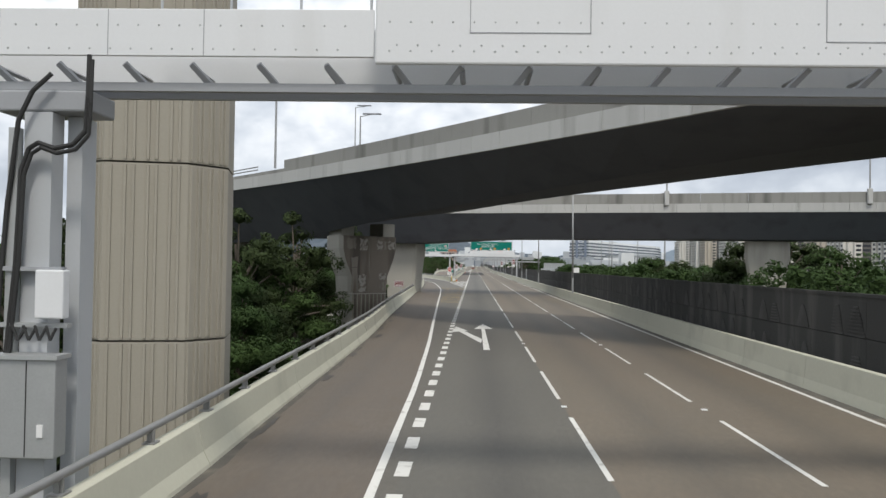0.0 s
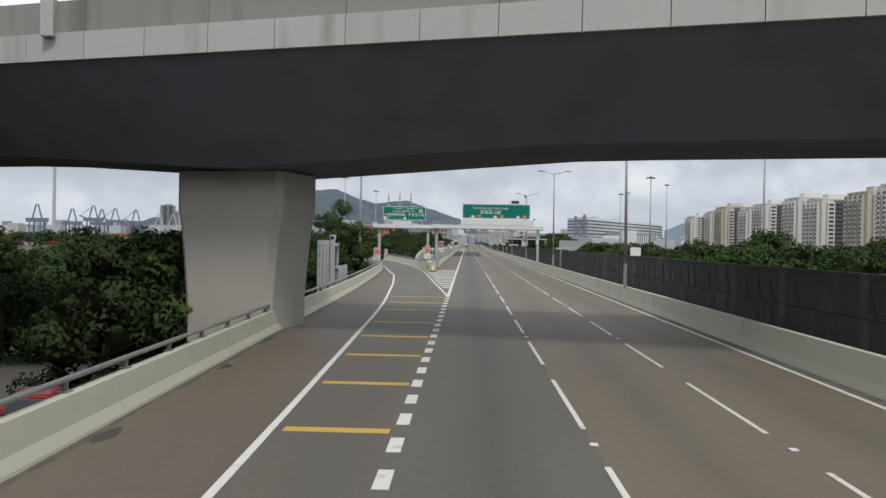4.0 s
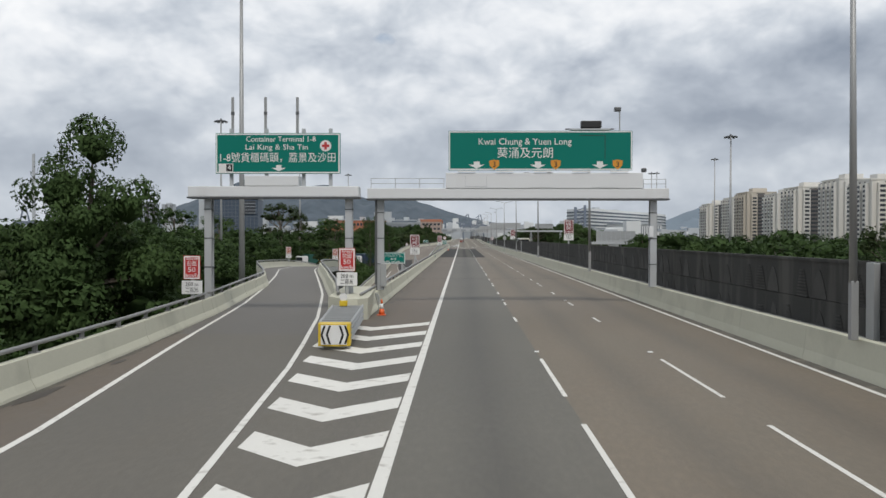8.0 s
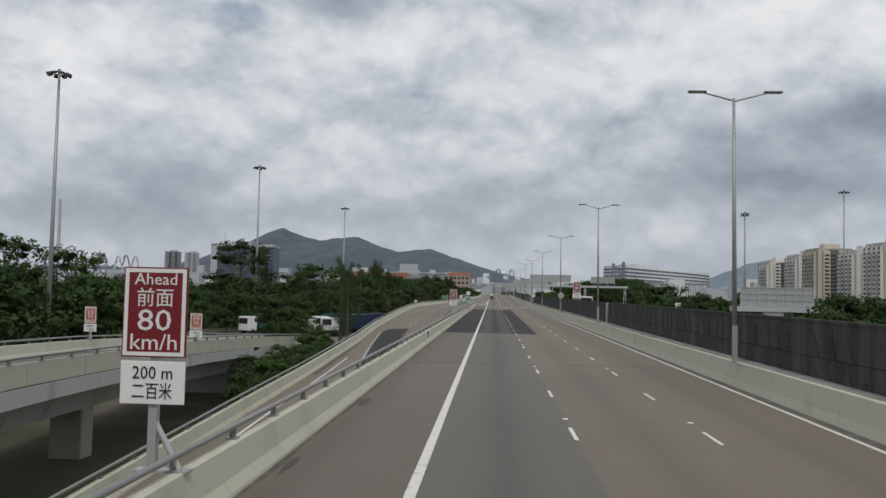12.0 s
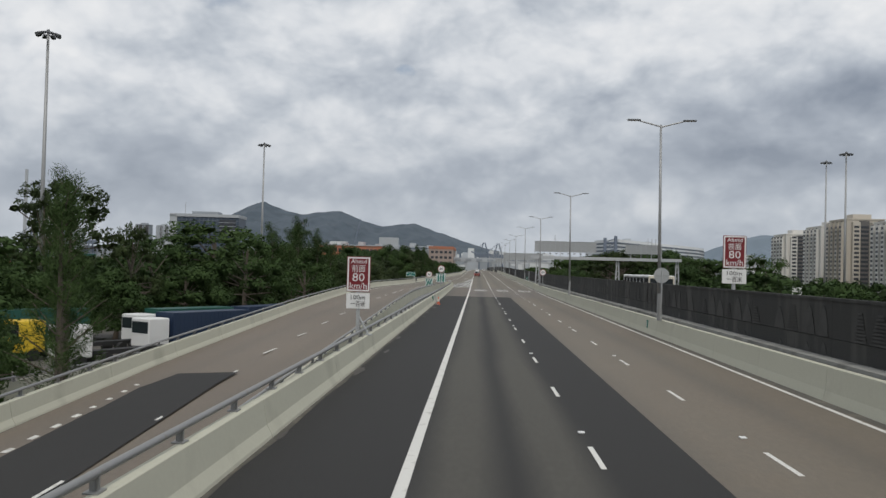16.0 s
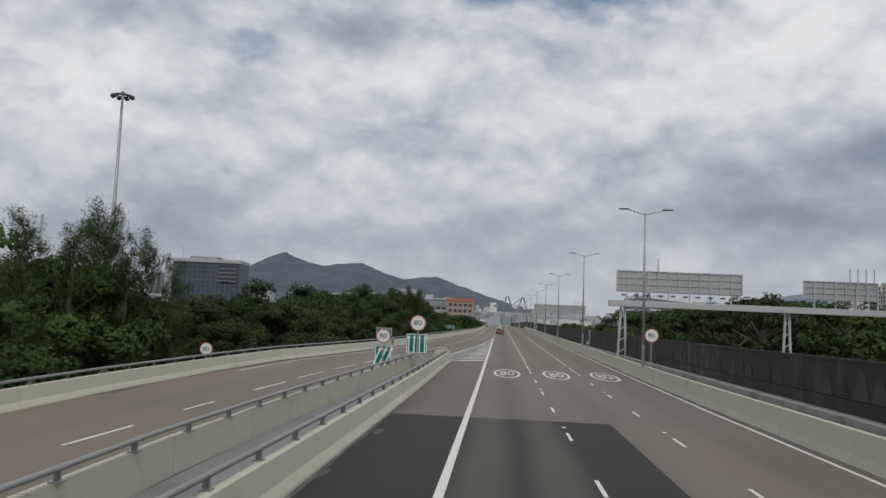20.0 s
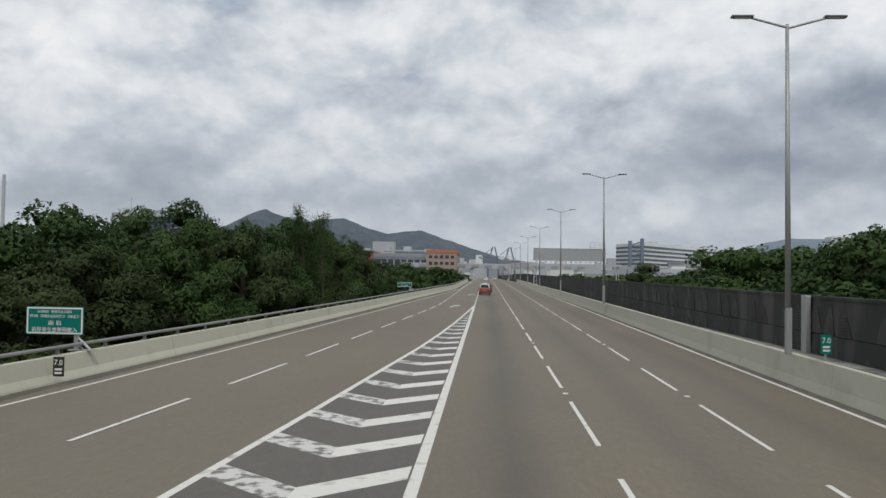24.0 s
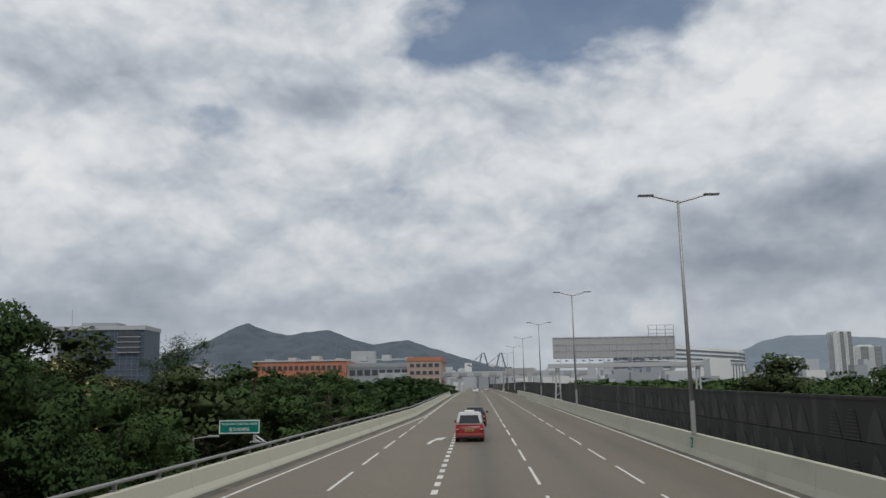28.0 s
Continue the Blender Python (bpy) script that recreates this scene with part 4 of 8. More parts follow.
# steel posts and seams that break the wall
posts = thing("wall_posts", label="grey steel posts standing against the dark wall", category="post", kind="structure")
for y in (180.3, 317.9, 499.2):
    part("post", boxed(12.40, 12.58, y, y + 0.45, 0.5, 3.0, 0.01), M_STEEL, posts)
# end block of the barriers where the slip road joins
eb = bmesh.new()
foot_ = [(-3.05, 466.0), (-3.03, 468.4), (-3.2, 468.9), (-4.75, 468.9), (-4.9, 468.4), (-4.95, 466.0)]
na, nb = [eb.verts.new((x, y, 0)) for x, y in foot_], [eb.verts.new((x + (-0.24 if x > -4 else 0.24), y - (0.1 if y > 469 else 0), 0.98)) for x, y in foot_]
for i in range(6):
    eb.faces.new((na[i], na[(i + 1) % 6], nb[(i + 1) % 6], nb[i]))
eb.faces.new(nb)
bmesh.ops.recalc_face_normals(eb, faces=eb.faces[:])
tagged(mesh_ob("barrier_end", eb, M_CONC), "solid pale concrete end block joining the two barriers", "barrier", kind="structure")
frame_ = thing("barrier_frame", -3.95, 467.6, 0.98, label="rusty steel frame standing on the barrier end", category="steel frame")
for z in (0.0, 0.33):
    part("bar", boxed(-0.6, 0.6, -0.03, 0.03, z, z + 0.05), M_RUST, frame_)
for x in (-0.6, 0.55):
    part("upright", boxed(x, x + 0.05, -0.03, 0.03, 0.0, 0.38), M_RUST, frame_)
part("sheet", boxed(-0.55, 0.55, -0.006, 0.006, 0.05, 0.33), M_STEEL, frame_)
# oil and rubber stains beside the barriers
stains = thing("road_stains", label="dark oil and dirt stains beside the barrier foot", category="stain", kind="structure")
srg = random.Random(21)


def stain(x, y, w, l, m):
    pts = []
    for i in range(14):
        a = 2 * math.pi * i / 14
        r = srg.uniform(0.6, 1.0)
        pts.append((x + w * r * math.cos(a), y + l * r * math.sin(a)))
    part("stain", flat_mark(pts, 0.0055), m, stains)


y = 8.0
while y < 186:
    stain(EDGE(y) + srg.uniform(0.12, 0.4), y, srg.uniform(0.10, 0.28), srg.uniform(0.5, 1.6), M_OIL)
    y += srg.uniform(4, 9)
while y < 600:
    if y > 200:
        e = MAIN_L if y < NOSE_2 - 2 else SLIP_L(y)
        stain(e + srg.uniform(0.12, 0.4), y, srg.uniform(0.08, 0.22), srg.uniform(0.4, 1.4), M_OIL)
    y += srg.uniform(5, 12)

# darker asphalt in the merging hatch, and dirty gutters along the barriers
hb = ribbon([(HATCH_L(y), y, 0.0035) for y in steps(468.9, 540, 5)], [(0.0, y, 0.0035) for y in steps(468.9, 540, 5)])
tagged(mesh_ob("road_hatch", hb, M_GORE), "darker asphalt under the worn merge chevrons", "road", kind="structure")
gu = ribbon([(11.2 + 0.05 * math.sin(y * 0.7), y, 0.003) for y in steps(-39, 760, 3)], [(11.58, y, 0.003) for y in steps(-39, 760, 3)])
tagged(mesh_ob("road_gutter_median", gu, M_GUTTER), "dirty dark gutter at the foot of the median barrier", "gutter", kind="structure")
gl = ribbon([(EDGE(y) - 0.05, y, 0.0032) for y in steps(-39, 190, 3)], [(EDGE(y) + 0.16 + 0.08 * math.sin(y * 0.9), y, 0.0032) for y in steps(-39, 190, 3)])
tagged(mesh_ob("road_gutter_exit", gl, M_GUTTER), "dirty dark gutter at the foot of the barrier", "gutter", kind="structure")
gs = ribbon([(MAIN_L - 0.05, y, 0.0032) for y in steps(196, 466, 3)], [(MAIN_L + 0.12 + 0.05 * math.sin(y * 0.8), y, 0.0032) for y in steps(196, 466, 3)])
tagged(mesh_ob("road_gutter_shoulder", gs, M_GUTTER), "dirty dark gutter at the foot of the shoulder barrier", "gutter", kind="structure")
g4 = ribbon([(SLIP_L(y) - 0.05, y, SLIP_Z(y) + 0.0035) for y in steps(300, 760, 3)], [(SLIP_L(y) + 0.55 + 0.1 * math.sin(y * 0.8), y, SLIP_Z(y) + 0.0035) for y in steps(300, 760, 3)])
tagged(mesh_ob("road_gutter_slip", g4, M_GUTTER), "dirty dark gutter at the foot of the outer barrier", "gutter", kind="structure")

# ---- overbridges ----
def overbridge(name, near, far, zf, near_label, kink=None, depth=3.1, over=5.6, width=16.7, base=5.5, par=2.5, haunch=None, span_seg=5.0):
    """A concrete bridge: near and far are the ends of its near fascia edge in plan; zf the fascia's foot."""
    a, b = Vector((*near, 0)), Vector((*far, 0))
    d = (b - a).normalized()
    n = Vector((-d.y, d.x, 0)) if (Vector((-d.y, d.x, 0)).y > 0) else Vector((d.y, -d.x, 0))
    L = (b - a).length
    h = thing(name, label=near_label, category="bridge", kind="structure")

    def pt(s, u, z):
        return a + d * s + n * u + Vector((0, 0, z))

    def loft(prof, ss, mat, nm, zoff=lambda s: 0.0, label=""):
        bm = bmesh.new()
        rings = [[bm.verts.new(pt(s, u, z + (zoff(s) if low_ else 0))) for u, z, low_ in prof] for s in ss]
        for r0, r1 in zip(rings, rings[1:]):
            for i in range(len(prof)):
                j = (i + 1) % len(prof)
                bm.faces.new((r0[i], r0[j], r1[j], r1[i]))
        bm.faces.new(rings[0][::-1]), bm.faces.new(rings[-1])
        bmesh.ops.recalc_face_normals(bm, faces=bm.faces[:])
        return part(nm, bm, mat, h, label)

    u0, u1 = over, over + base
    hz = (lambda s: -haunch[1] * max(0.0, 1 - abs(s - haunch[0]) / haunch[2])) if haunch else (lambda s: 0.0)
    ss = steps(0, L, 3)
    loft([(0.12, zf + 0.02, 0), (u0 - 0.2, zf - depth, 1), (u1 + 0.2, zf - depth, 1), (width - 0.12, zf + 0.02, 0), (width - 0.2, zf + 1.0, 0), (0.2, zf + 1.0, 0)], ss, M_GIRDER2, "girder", hz, "concrete box girder coloured dark for the shade under its deck")
    for u in (0.0, width - 0.25):
        s = 0.0
        while s < L - 0.1:
            e = min(L, s + span_seg / 2)
            loft([(u, zf, 0), (u + 0.25, zf, 0), (u + 0.25, zf + 1.02, 0), (u, zf + 1.02, 0)], [s, e - 0.03], M_FASCIA, "fascia_panel")
            s = e
        s = 0.0
        while s < L - 0.1:
            e = min(L, s + span_seg)
            top = zf + (par if kink is None or s >= kink else par - 0.75)
            q = 0.06 if u == 0.0 else 0.0
            loft([(u + q, zf + 1.025, 0), (u + q + 0.22, zf + 1.025, 0), (u + q + 0.22, top, 0), (u + q, top, 0)], [s, e - 0.02], M_CONC_D, "parapet_panel")
            s = e
    if kink:
        for z in (0.35, 0.65):
            p0, p1 = pt(0, 0.2, zf + par - 0.75 + z), pt(kink, 0.2, zf + par - 0.75 + z)
            part("rail", tubed(p0, p1, 0.05), M_RAIL, h)
    return h, pt


def skew_bridge():
    """The ramp that crosses askew: near edge level, girder foot climbing to the right."""
    h = thing("overbridge_skewed", label="grey concrete overbridge crossing the road at a skew, stained parapet", category="bridge", kind="structure")
    near = lambda x: 48.73 - 1.358 * x - 0.0049 * x * x
    low_n = lambda x: (55.65 - 1.226 * x + 0.0033 * x * x, 7.58 + 0.11 * x - 0.0015 * x * x)
    low_f = lambda x: (63.87 - (1.196 if x > 0 else 1.53) * x + (0.0 if x < 0 else 0.0287 if x < 12 else 0.0287 * 12 / x) * x * x, 7.67 + (0.108 * x - 0.00095 * x * x if x > 0 else 0.025 * x))
    zf = 9.95
    xs = steps(-44, 40, 2.5)
    bm = bmesh.new()
    rings = []
    for x in xs:
        yn, zn = low_n(x)
        yf, zfar = low_f(x)
        zn, zfar = max(zn, 5.6), max(zfar, 5.6)
        rings.append([bm.verts.new(p) for p in ((x + 0.1, near(x) + 0.1, zf + 0.02), (x, yn, min(zn, zf - 0.3)), (x, yf, min(zfar, zf - 0.2)), (x + 0.6, yf + 1.0, zf + 0.3), (x + 0.6, yf + 1.0, zf + 0.9), (x + 0.3, near(x) + 0.3, zf + 0.9))])
    for r0, r1 in zip(rings, rings[1:]):
        for i in range(6):
            bm.faces.new((r0[i], r0[(i + 1) % 6], r1[(i + 1) % 6], r1[i]))
    bmesh.ops.recalc_face_normals(bm, faces=bm.faces[:])
    part("girder", bm, M_GIRDER, h, "concrete box girder coloured dark for the shade under its deck")

    def strip(x0, x1, z0, z1, out, mat, nm, far=False):
        ff = (lambda x: Vector((x + 0.6, low_f(x)[0] + 1.0, 0))) if far else (lambda x: Vector((x, near(x), 0)))
        a, b = ff(x0), ff(x1)
        d = (b - a).normalized()
        n = Vector((d.y, -d.x, 0)) * (1 if far else -1)
        bm = bmesh.new()
        lo_ = [bm.verts.new(v + Vector((0, 0, z0))) for v in (a - n * out, b - n * out, b + n * 0.28, a + n * 0.28)]
        hi_ = [bm.verts.new(v + Vector((0, 0, z1))) for v in (a - n * out, b - n * out, b + n * 0.28, a + n * 0.28)]
        for i in range(4):
            bm.faces.new((lo_[i], lo_[(i + 1) % 4], hi_[(i + 1) % 4], hi_[i]))
        bm.faces.new(hi_), bm.faces.new(lo_[::-1])
        bmesh.ops.recalc_face_normals(bm, faces=bm.faces[:])
        part(nm, bm, mat, h)

    g = 0.012
    for x0, x1 in zip(steps(-44, 40, 1.5), steps(-44, 40, 1.5)[1:]):
        strip(x0, x1 - g, zf, zf + 0.92, 0.0, M_FASCIA, "fascia_panel")
    for x0, x1 in zip(steps(-44, 40, 3.0), steps(-44, 40, 3.0)[1:]):
        top = 1.85 if x0 > -17 else 1.2
        strip(x0, x1 - g, zf + 0.925, zf + top, -0.07, M_CONC_D, "parapet_panel")
        strip(x0, x1, zf, zf + 1.9, 0.0, M_CONC_D, "far_parapet_panel", True)
    for z in (0.25, 0.5):
        pts = [(x, near(x) + 0.15, zf + 1.2 + z) for x in steps(-44, -17, 3)]
        part("rail", pipe(bmesh.new(), pts, 0.05), M_RAIL, h)
    return h


skew_bridge()
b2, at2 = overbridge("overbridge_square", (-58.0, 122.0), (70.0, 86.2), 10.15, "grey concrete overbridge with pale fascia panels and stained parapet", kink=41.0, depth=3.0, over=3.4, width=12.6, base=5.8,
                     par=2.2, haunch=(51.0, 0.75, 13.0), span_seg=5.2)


def flared_pier(name, cx, cy, ang, zb, zt, w, t, flare, mats, label, ribs=True, plinths=True):
    """A pier whose top widens; the wide face is turned by ang."""
    h = thing(name, cx, cy, 0, ang, label=label, category="bridge pier", kind="structure")
    bm = bmesh.new()
    zs = [(zb, w * flare), (1.2, w * flare), (2.6, w * flare * 1.06), (4.1, w * 0.93), (4.9, w), (zt, w)]
    rings = []
    for z, ww in zs:
        c = min(0.28, t * 0.2)
        pts = [(-ww / 2 + c, -t / 2), (ww / 2 - c, -t / 2), (ww / 2, -t / 2 + c), (ww / 2, t / 2 - c), (ww / 2 - c, t / 2), (-ww / 2 + c, t / 2), (-ww / 2, t / 2 - c), (-ww / 2, -t / 2 + c)]
        rings.append([bm.verts.new((x, y, z)) for x, y in pts])
    for r0, r1 in zip(rings, rings[1:]):
        for i in range(8):
            f = bm.faces.new((r0[i], r0[(i + 1) % 8], r1[(i + 1) % 8], r1[i]))
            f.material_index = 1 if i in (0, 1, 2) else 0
    bm.faces.new(rings[-1])
    part("shaft", bm, mats, h)
    if ribs:
        p0 = None
        for i in range(9):
            x = (-0.42 + 0.84 * i / 8) * w * flare
            if p0 is None:
                p0 = part("rib", boxed(-0.05, 0.05, -t / 2 - 0.06, -t / 2, zb, 1.15), M_RIB if ribs else mats[-1], h)
                p0.location = (x, 0, 0)
            else:
                again(p0, h, x, 0, 0)
        part("band", boxed(-w * flare / 2 - 0.02, w * flare / 2 + 0.02, -t / 2 - 0.03, t / 2 + 0.03, 1.16, 1.22), mats[0], h)
    if plinths:
        for s in (-1, 1):
            part("bearing_plinth", boxed(s * w * 0.36 - 0.6, s * w * 0.36 + 0.6, -t * 0.42, t * 0.42, zt, zt + 1.1, 0.03), mats[0], h)
    return h


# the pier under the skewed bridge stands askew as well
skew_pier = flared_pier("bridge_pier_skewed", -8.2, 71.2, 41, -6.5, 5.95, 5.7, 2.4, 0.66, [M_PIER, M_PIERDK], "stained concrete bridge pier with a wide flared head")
for x0, x1, z0, z1 in ((-2.3, -1.35, 4.9, 5.75), (-0.95, -0.25, 4.75, 5.7), (0.75, 1.3, 4.85, 5.6), (1.45, 1.65, 4.9, 5.5), (1.85, 2.5, 4.9, 5.55), (-1.05, -0.35, 1.35, 2.75), (1.0, 1.7, 2.35, 2.85), (1.05, 1.2, 1.6, 2.3), (1.3, 1.55, 1.45, 2.1), (-0.22, 0.05, 2.4, 5.6), (-1.75, -1.15, 1.3, 4.2)):
    bm = bmesh.new()
    n = 7
    rim = [(x0 + (x1 - x0) * i / n, z0) for i in range(n)] + [(x1, z0 + (z1 - z0) * i / n) for i in range(n)] + [(x1 - (x1 - x0) * i / n, z1) for i in range(n)] + [(x0, z1 - (z1 - z0) * i / n) for i in range(n)]
    dx_, dz_ = min(0.05, (x1 - x0) * 0.2), 0.06
    bm.faces.new([bm.verts.new((x + dx_ * math.sin(7.1 * x + 13 * z), -1.206, z + dz_ * math.sin(11 * x + 5.3 * z))) for x, z in rim])
    part("paint_patch", bm, M_PALEPATCH if x1 - x0 > 0.3 and z1 < 6 and x0 > -1.1 else M_DULLPATCH, skew_pier)
for z in (3.35, 4.75):
    part("joint", boxed(-2.0, 2.0, -1.208, -1.19, z - 0.015, z + 0.015), M_PIERDK, skew_pier)
rib0 = None
for i in range(10):
    y = -0.85 + 1.7 * i / 9
    if rib0 is None:
        rib0 = part("side_rib", boxed(-1.93, -1.85, -0.04, 0.04, -6.5, 1.15), M_PIER, skew_pier)
        rib0.location = (0, y, 0)
    else:
        again(rib0, skew_pier, 0, y, 0)
flared_pier("bridge_pier_square", -8.1, 114.5, -15.6, -6.5, 6.42, 4.9, 3.4, 0.82, [M_PIER, M_PIER], "pale concrete bridge pier with a flared head", False, False)
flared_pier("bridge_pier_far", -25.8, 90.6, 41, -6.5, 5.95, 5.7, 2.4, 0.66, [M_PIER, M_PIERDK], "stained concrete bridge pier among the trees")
flared_pier("bridge_pier_far", 36.0, 102.0, -15.6, -6.5, 7.0, 4.9, 3.4, 0.82, [M_PIER, M_PIER], "pale concrete bridge pier beyond the wall", False, False)

# tall ribbed column beside the road
col = thing("ribbed_column", -7.75, 23.6, 0, 12, label="tall beige concrete column with vertical ribs", category="column", kind="structure")
prof = [(-2.0, -1.05), (-1.05, -2.0), (1.05, -2.0), (2.0, -1.05), (2.0, 1.05), (1.05, 2.0), (-1.05, 2.0), (-2.0, 1.05)]
for z0, z1 in ((-6.5, 1.55), (1.6, 6.2), (6.25, 13.0)):
    bm = bmesh.new()
    ra, rb = [bm.verts.new((x, y, z0)) for x, y in prof], [bm.verts.new((x, y, z1)) for x, y in prof]
    for i in range(8):
        bm.faces.new((ra[i], ra[(i + 1) % 8], rb[(i + 1) % 8], rb[i]))
    bm.faces.new(rb), bm.faces.new(ra[::-1])
    part("shaft", bm, M_RIB, col)
    for i in (0, 1, 2, 7):
        a, b = Vector((*prof[i], 0)), Vector((*prof[(i + 1) % 8], 0))
        dd, nn = (b - a).normalized(), Vector(((b - a).y, -(b - a).x, 0)).normalized()
        for k in range(7):
            f = (k + 0.6 + 0.25 * (k % 2)) / 7.4
            p = a + (b - a) * f
            bm = bmesh.new()
            q = [p - dd * 0.045, p + dd * 0.045, p + dd * 0.03 + nn * 0.05, p - dd * 0.03 + nn * 0.05]
            lo_, hi_ = [bm.verts.new((v.x, v.y, z0 + 0.05)) for v in q], [bm.verts.new((v.x, v.y, z1 - 0.05)) for v in q]
            for j in range(4):
                bm.faces.new((lo_[j], lo_[(j + 1) % 4], hi_[(j + 1) % 4], hi_[j]))
            bm.faces.new(hi_)
            part("rib", bm, M_RIB, col)

# ---- exit ramp viaduct ----
ramp = thing("ramp_viaduct", label="pale concrete deck of the exit ramp on columns", category="viaduct", kind="structure")
for y0_, y1_ in ((201, 224), (224.1, 250), (250.1, 282), (282.1, 312)):
    ys_ = steps(y0_, y1_, 4)
    bm = bmesh.new()
    rings = []
    for v in ys_:
        l, r, z = EDGE(v) - 0.45, RAMP_R(v) + 0.3, RAMP_Z(v)
        rings.append([bm.verts.new(p) for p in ((l, v, z - 0.01), (l, v, z - 0.75), (l + 1.9, v, z - 1.15), (l + 2.4, v, z - 2.3), (r - 2.4, v, z - 2.3), (r - 1.9, v, z - 1.15), (r, v, z - 0.75), (r, v, z - 0.01))])
    for r0, r1 in zip(rings, rings[1:]):
        for i in range(7):
            bm.faces.new((r0[i], r0[i + 1], r1[i + 1], r1[i]))
    bm.faces.new(rings[0][::-1]), bm.faces.new(rings[-1])
    part("girder", bm, M_FASCIA, ramp)
for v in (224, 250, 282):
    c = (EDGE(v) + RAMP_R(v)) / 2
    part("column", boxed(c - 0.95, c + 0.95, v - 0.7, v + 0.7, GROUND_Z - 0.8, RAMP_Z(v) - 2.28, 0.12), M_PIER, ramp, "square concrete column")
part("abutment", boxed(EDGE(313) - 0.3, RAMP_R(313) + 0.3, 312.2, 314.5, GROUND_Z - 0.8, RAMP_Z(313) - 0.35), M_FASCIA, ramp, "pale concrete abutment wall")
skirt("wall_ramp_side", steps(314, 420, 8), lambda y: RAMP_R(y) - 0.05, low(RAMP_Z, 0.02), GROUND_Z - 1, M_CONC, "pale concrete wall under the end of the ramp")

# ---- trees ----
lump0 = bmesh.new()
bmesh.ops.create_icosphere(lump0, subdivisions=1, radius=1.0)
CORE = np.array([v.co[:] for v in lump0.verts])
CORE_FACES = np.array([[v.index for v in f.verts] for f in lump0.faces])
lump0.free()


def tree_crown(seed, h, r, kind, dense=1.0):
    """Limbs and a crown built lobe by lobe: each lobe a cluster of leafy tufts; foot at the origin."""
    rng = np.random.default_rng(seed)
    wood = bmesh.new()
    top = Vector((rng.uniform(-0.4, 0.4), rng.uniform(-0.4, 0.4), h * 0.84))
    bend = Vector((rng.uniform(-0.5, 0.5), rng.uniform(-0.5, 0.5), h * 0.40))
    tube(wood, (0, 0, -0.3), bend, 0.028 * h, 0.019 * h, 7)
    tube(wood, bend, top, 0.019 * h, 0.006 * h, 6)
    fine = dense > 1
    tufts, lobes = [], []                        # a tuft: centre, radius, way it grows
    if kind == "thin":
        # spreading plumes of needles round a tall stem, with gaps between them
        n = 26
        for i in range(n):
            f = (i + 0.5) / n
            a = i * 2.4 + rng.uniform(-0.6, 0.6)
            z = h * (0.20 + 0.68 * f)
            reach = r * (1.25 - 0.80 * f) * rng.uniform(0.45, 1.1)
            way = Vector((math.cos(a), math.sin(a), rng.uniform(0.35, 0.75) + 0.5 * f)).normalized()
            root = Vector((0, 0, z)) + top * (0.1 * f)
            tip = root + way * reach
            tube(wood, root, tip, 0.004 * h, 0.0015 * h, 4)
            for k in range(5):
                q = root.lerp(tip, 0.25 + 0.2 * k) + Vector(rng.normal(size=3)) * r * 0.05
                tufts.append((q, r * (0.26 - 0.028 * k) * rng.uniform(0.7, 1.3), way))
        tufts.append((Vector((top.x, top.y, h * 0.93)), r * 0.16, Vector((0, 0, 1))))
    else:
        rings = {"broad": ((0.34, 6, 0.64, 0.36), (0.54, 6, 0.66, 0.38), (0.73, 4, 0.42, 0.38), (0.87, 1, 0.05, 0.34)),
                 "open": ((0.42, 4, 0.80, 0.27), (0.56, 5, 0.86, 0.30), (0.70, 5, 0.72, 0.32), (0.82, 4, 0.46, 0.30), (0.92, 1, 0.1, 0.26))}[kind]
        for fz, n, out, size in rings:
            for i in range(n):
                a = 2 * math.pi * (i + rng.uniform(-0.28, 0.28)) / n + fz * 9 + seed
                d = r * out * rng.uniform(0.8, 1.15)
                c = Vector((d * math.cos(a), d * math.sin(a), h * fz + rng.uniform(-0.07, 0.07) * h))
                lobes.append((c, r * size * rng.uniform(0.78, 1.2)))
                tube(wood, bend.lerp(top, max(0.0, min(1.0, fz - 0.35))), c, 0.007 * h, 0.003 * h, 5)
        for c, s in lobes:
            m = 13 if kind == "broad" else 8
            for k in range(m):
                d = Vector(rng.normal(size=3))
                d.z = abs(d.z) * 0.9 - 0.30
                d.normalize()
                q = c + Vector((d.x, d.y, d.z * 0.8)) * s * 0.78
                tufts.append((q, s * rng.uniform(0.36, 0.56), d))
    leaf = {"broad": 0.105, "thin": 0.12, "open": 0.095}[kind] * (0.78 if fine else 1.36)
    m = {"broad": 150, "open": 150, "thin": 110}[kind] if fine else {"broad": 41, "open": 43, "thin": 76}[kind]
    allp, alln = [], []
    for c, s, way in tufts:
        mm = int(m * (1.0 if kind == "thin" else min(2.0, max(0.5, (s / (r * 0.19)) ** 1.4))))
        d = rng.normal(size=(mm, 3)) + np.array(way) * 0.55
        d /= np.linalg.norm(d, axis=1)[:, None]
        if kind == "thin":
            pos = np.array(c) + rng.normal(size=(mm, 3)) * s * 0.45
            t1 = np.array(way) * 0.7 + rng.normal(size=(mm, 3)) * 0.5
            u = np.cross(t1, rng.normal(size=(mm, 3)))
        else:
            lump = 1 + 0.20 * np.sin(d[:, 0:1] * 5 + c.x * 3) * np.sin(d[:, 1:2] * 5 + c.y * 3)
            pos = np.array(c) + d * s * lump * rng.uniform(0.70, 1.12, (mm, 1)) * np.array([1, 1, 0.82])
            u = d + rng.normal(size=(mm, 3)) * 0.42 + np.array([0, 0, 0.2])
            t1 = np.cross(u, rng.normal(size=(mm, 3)))
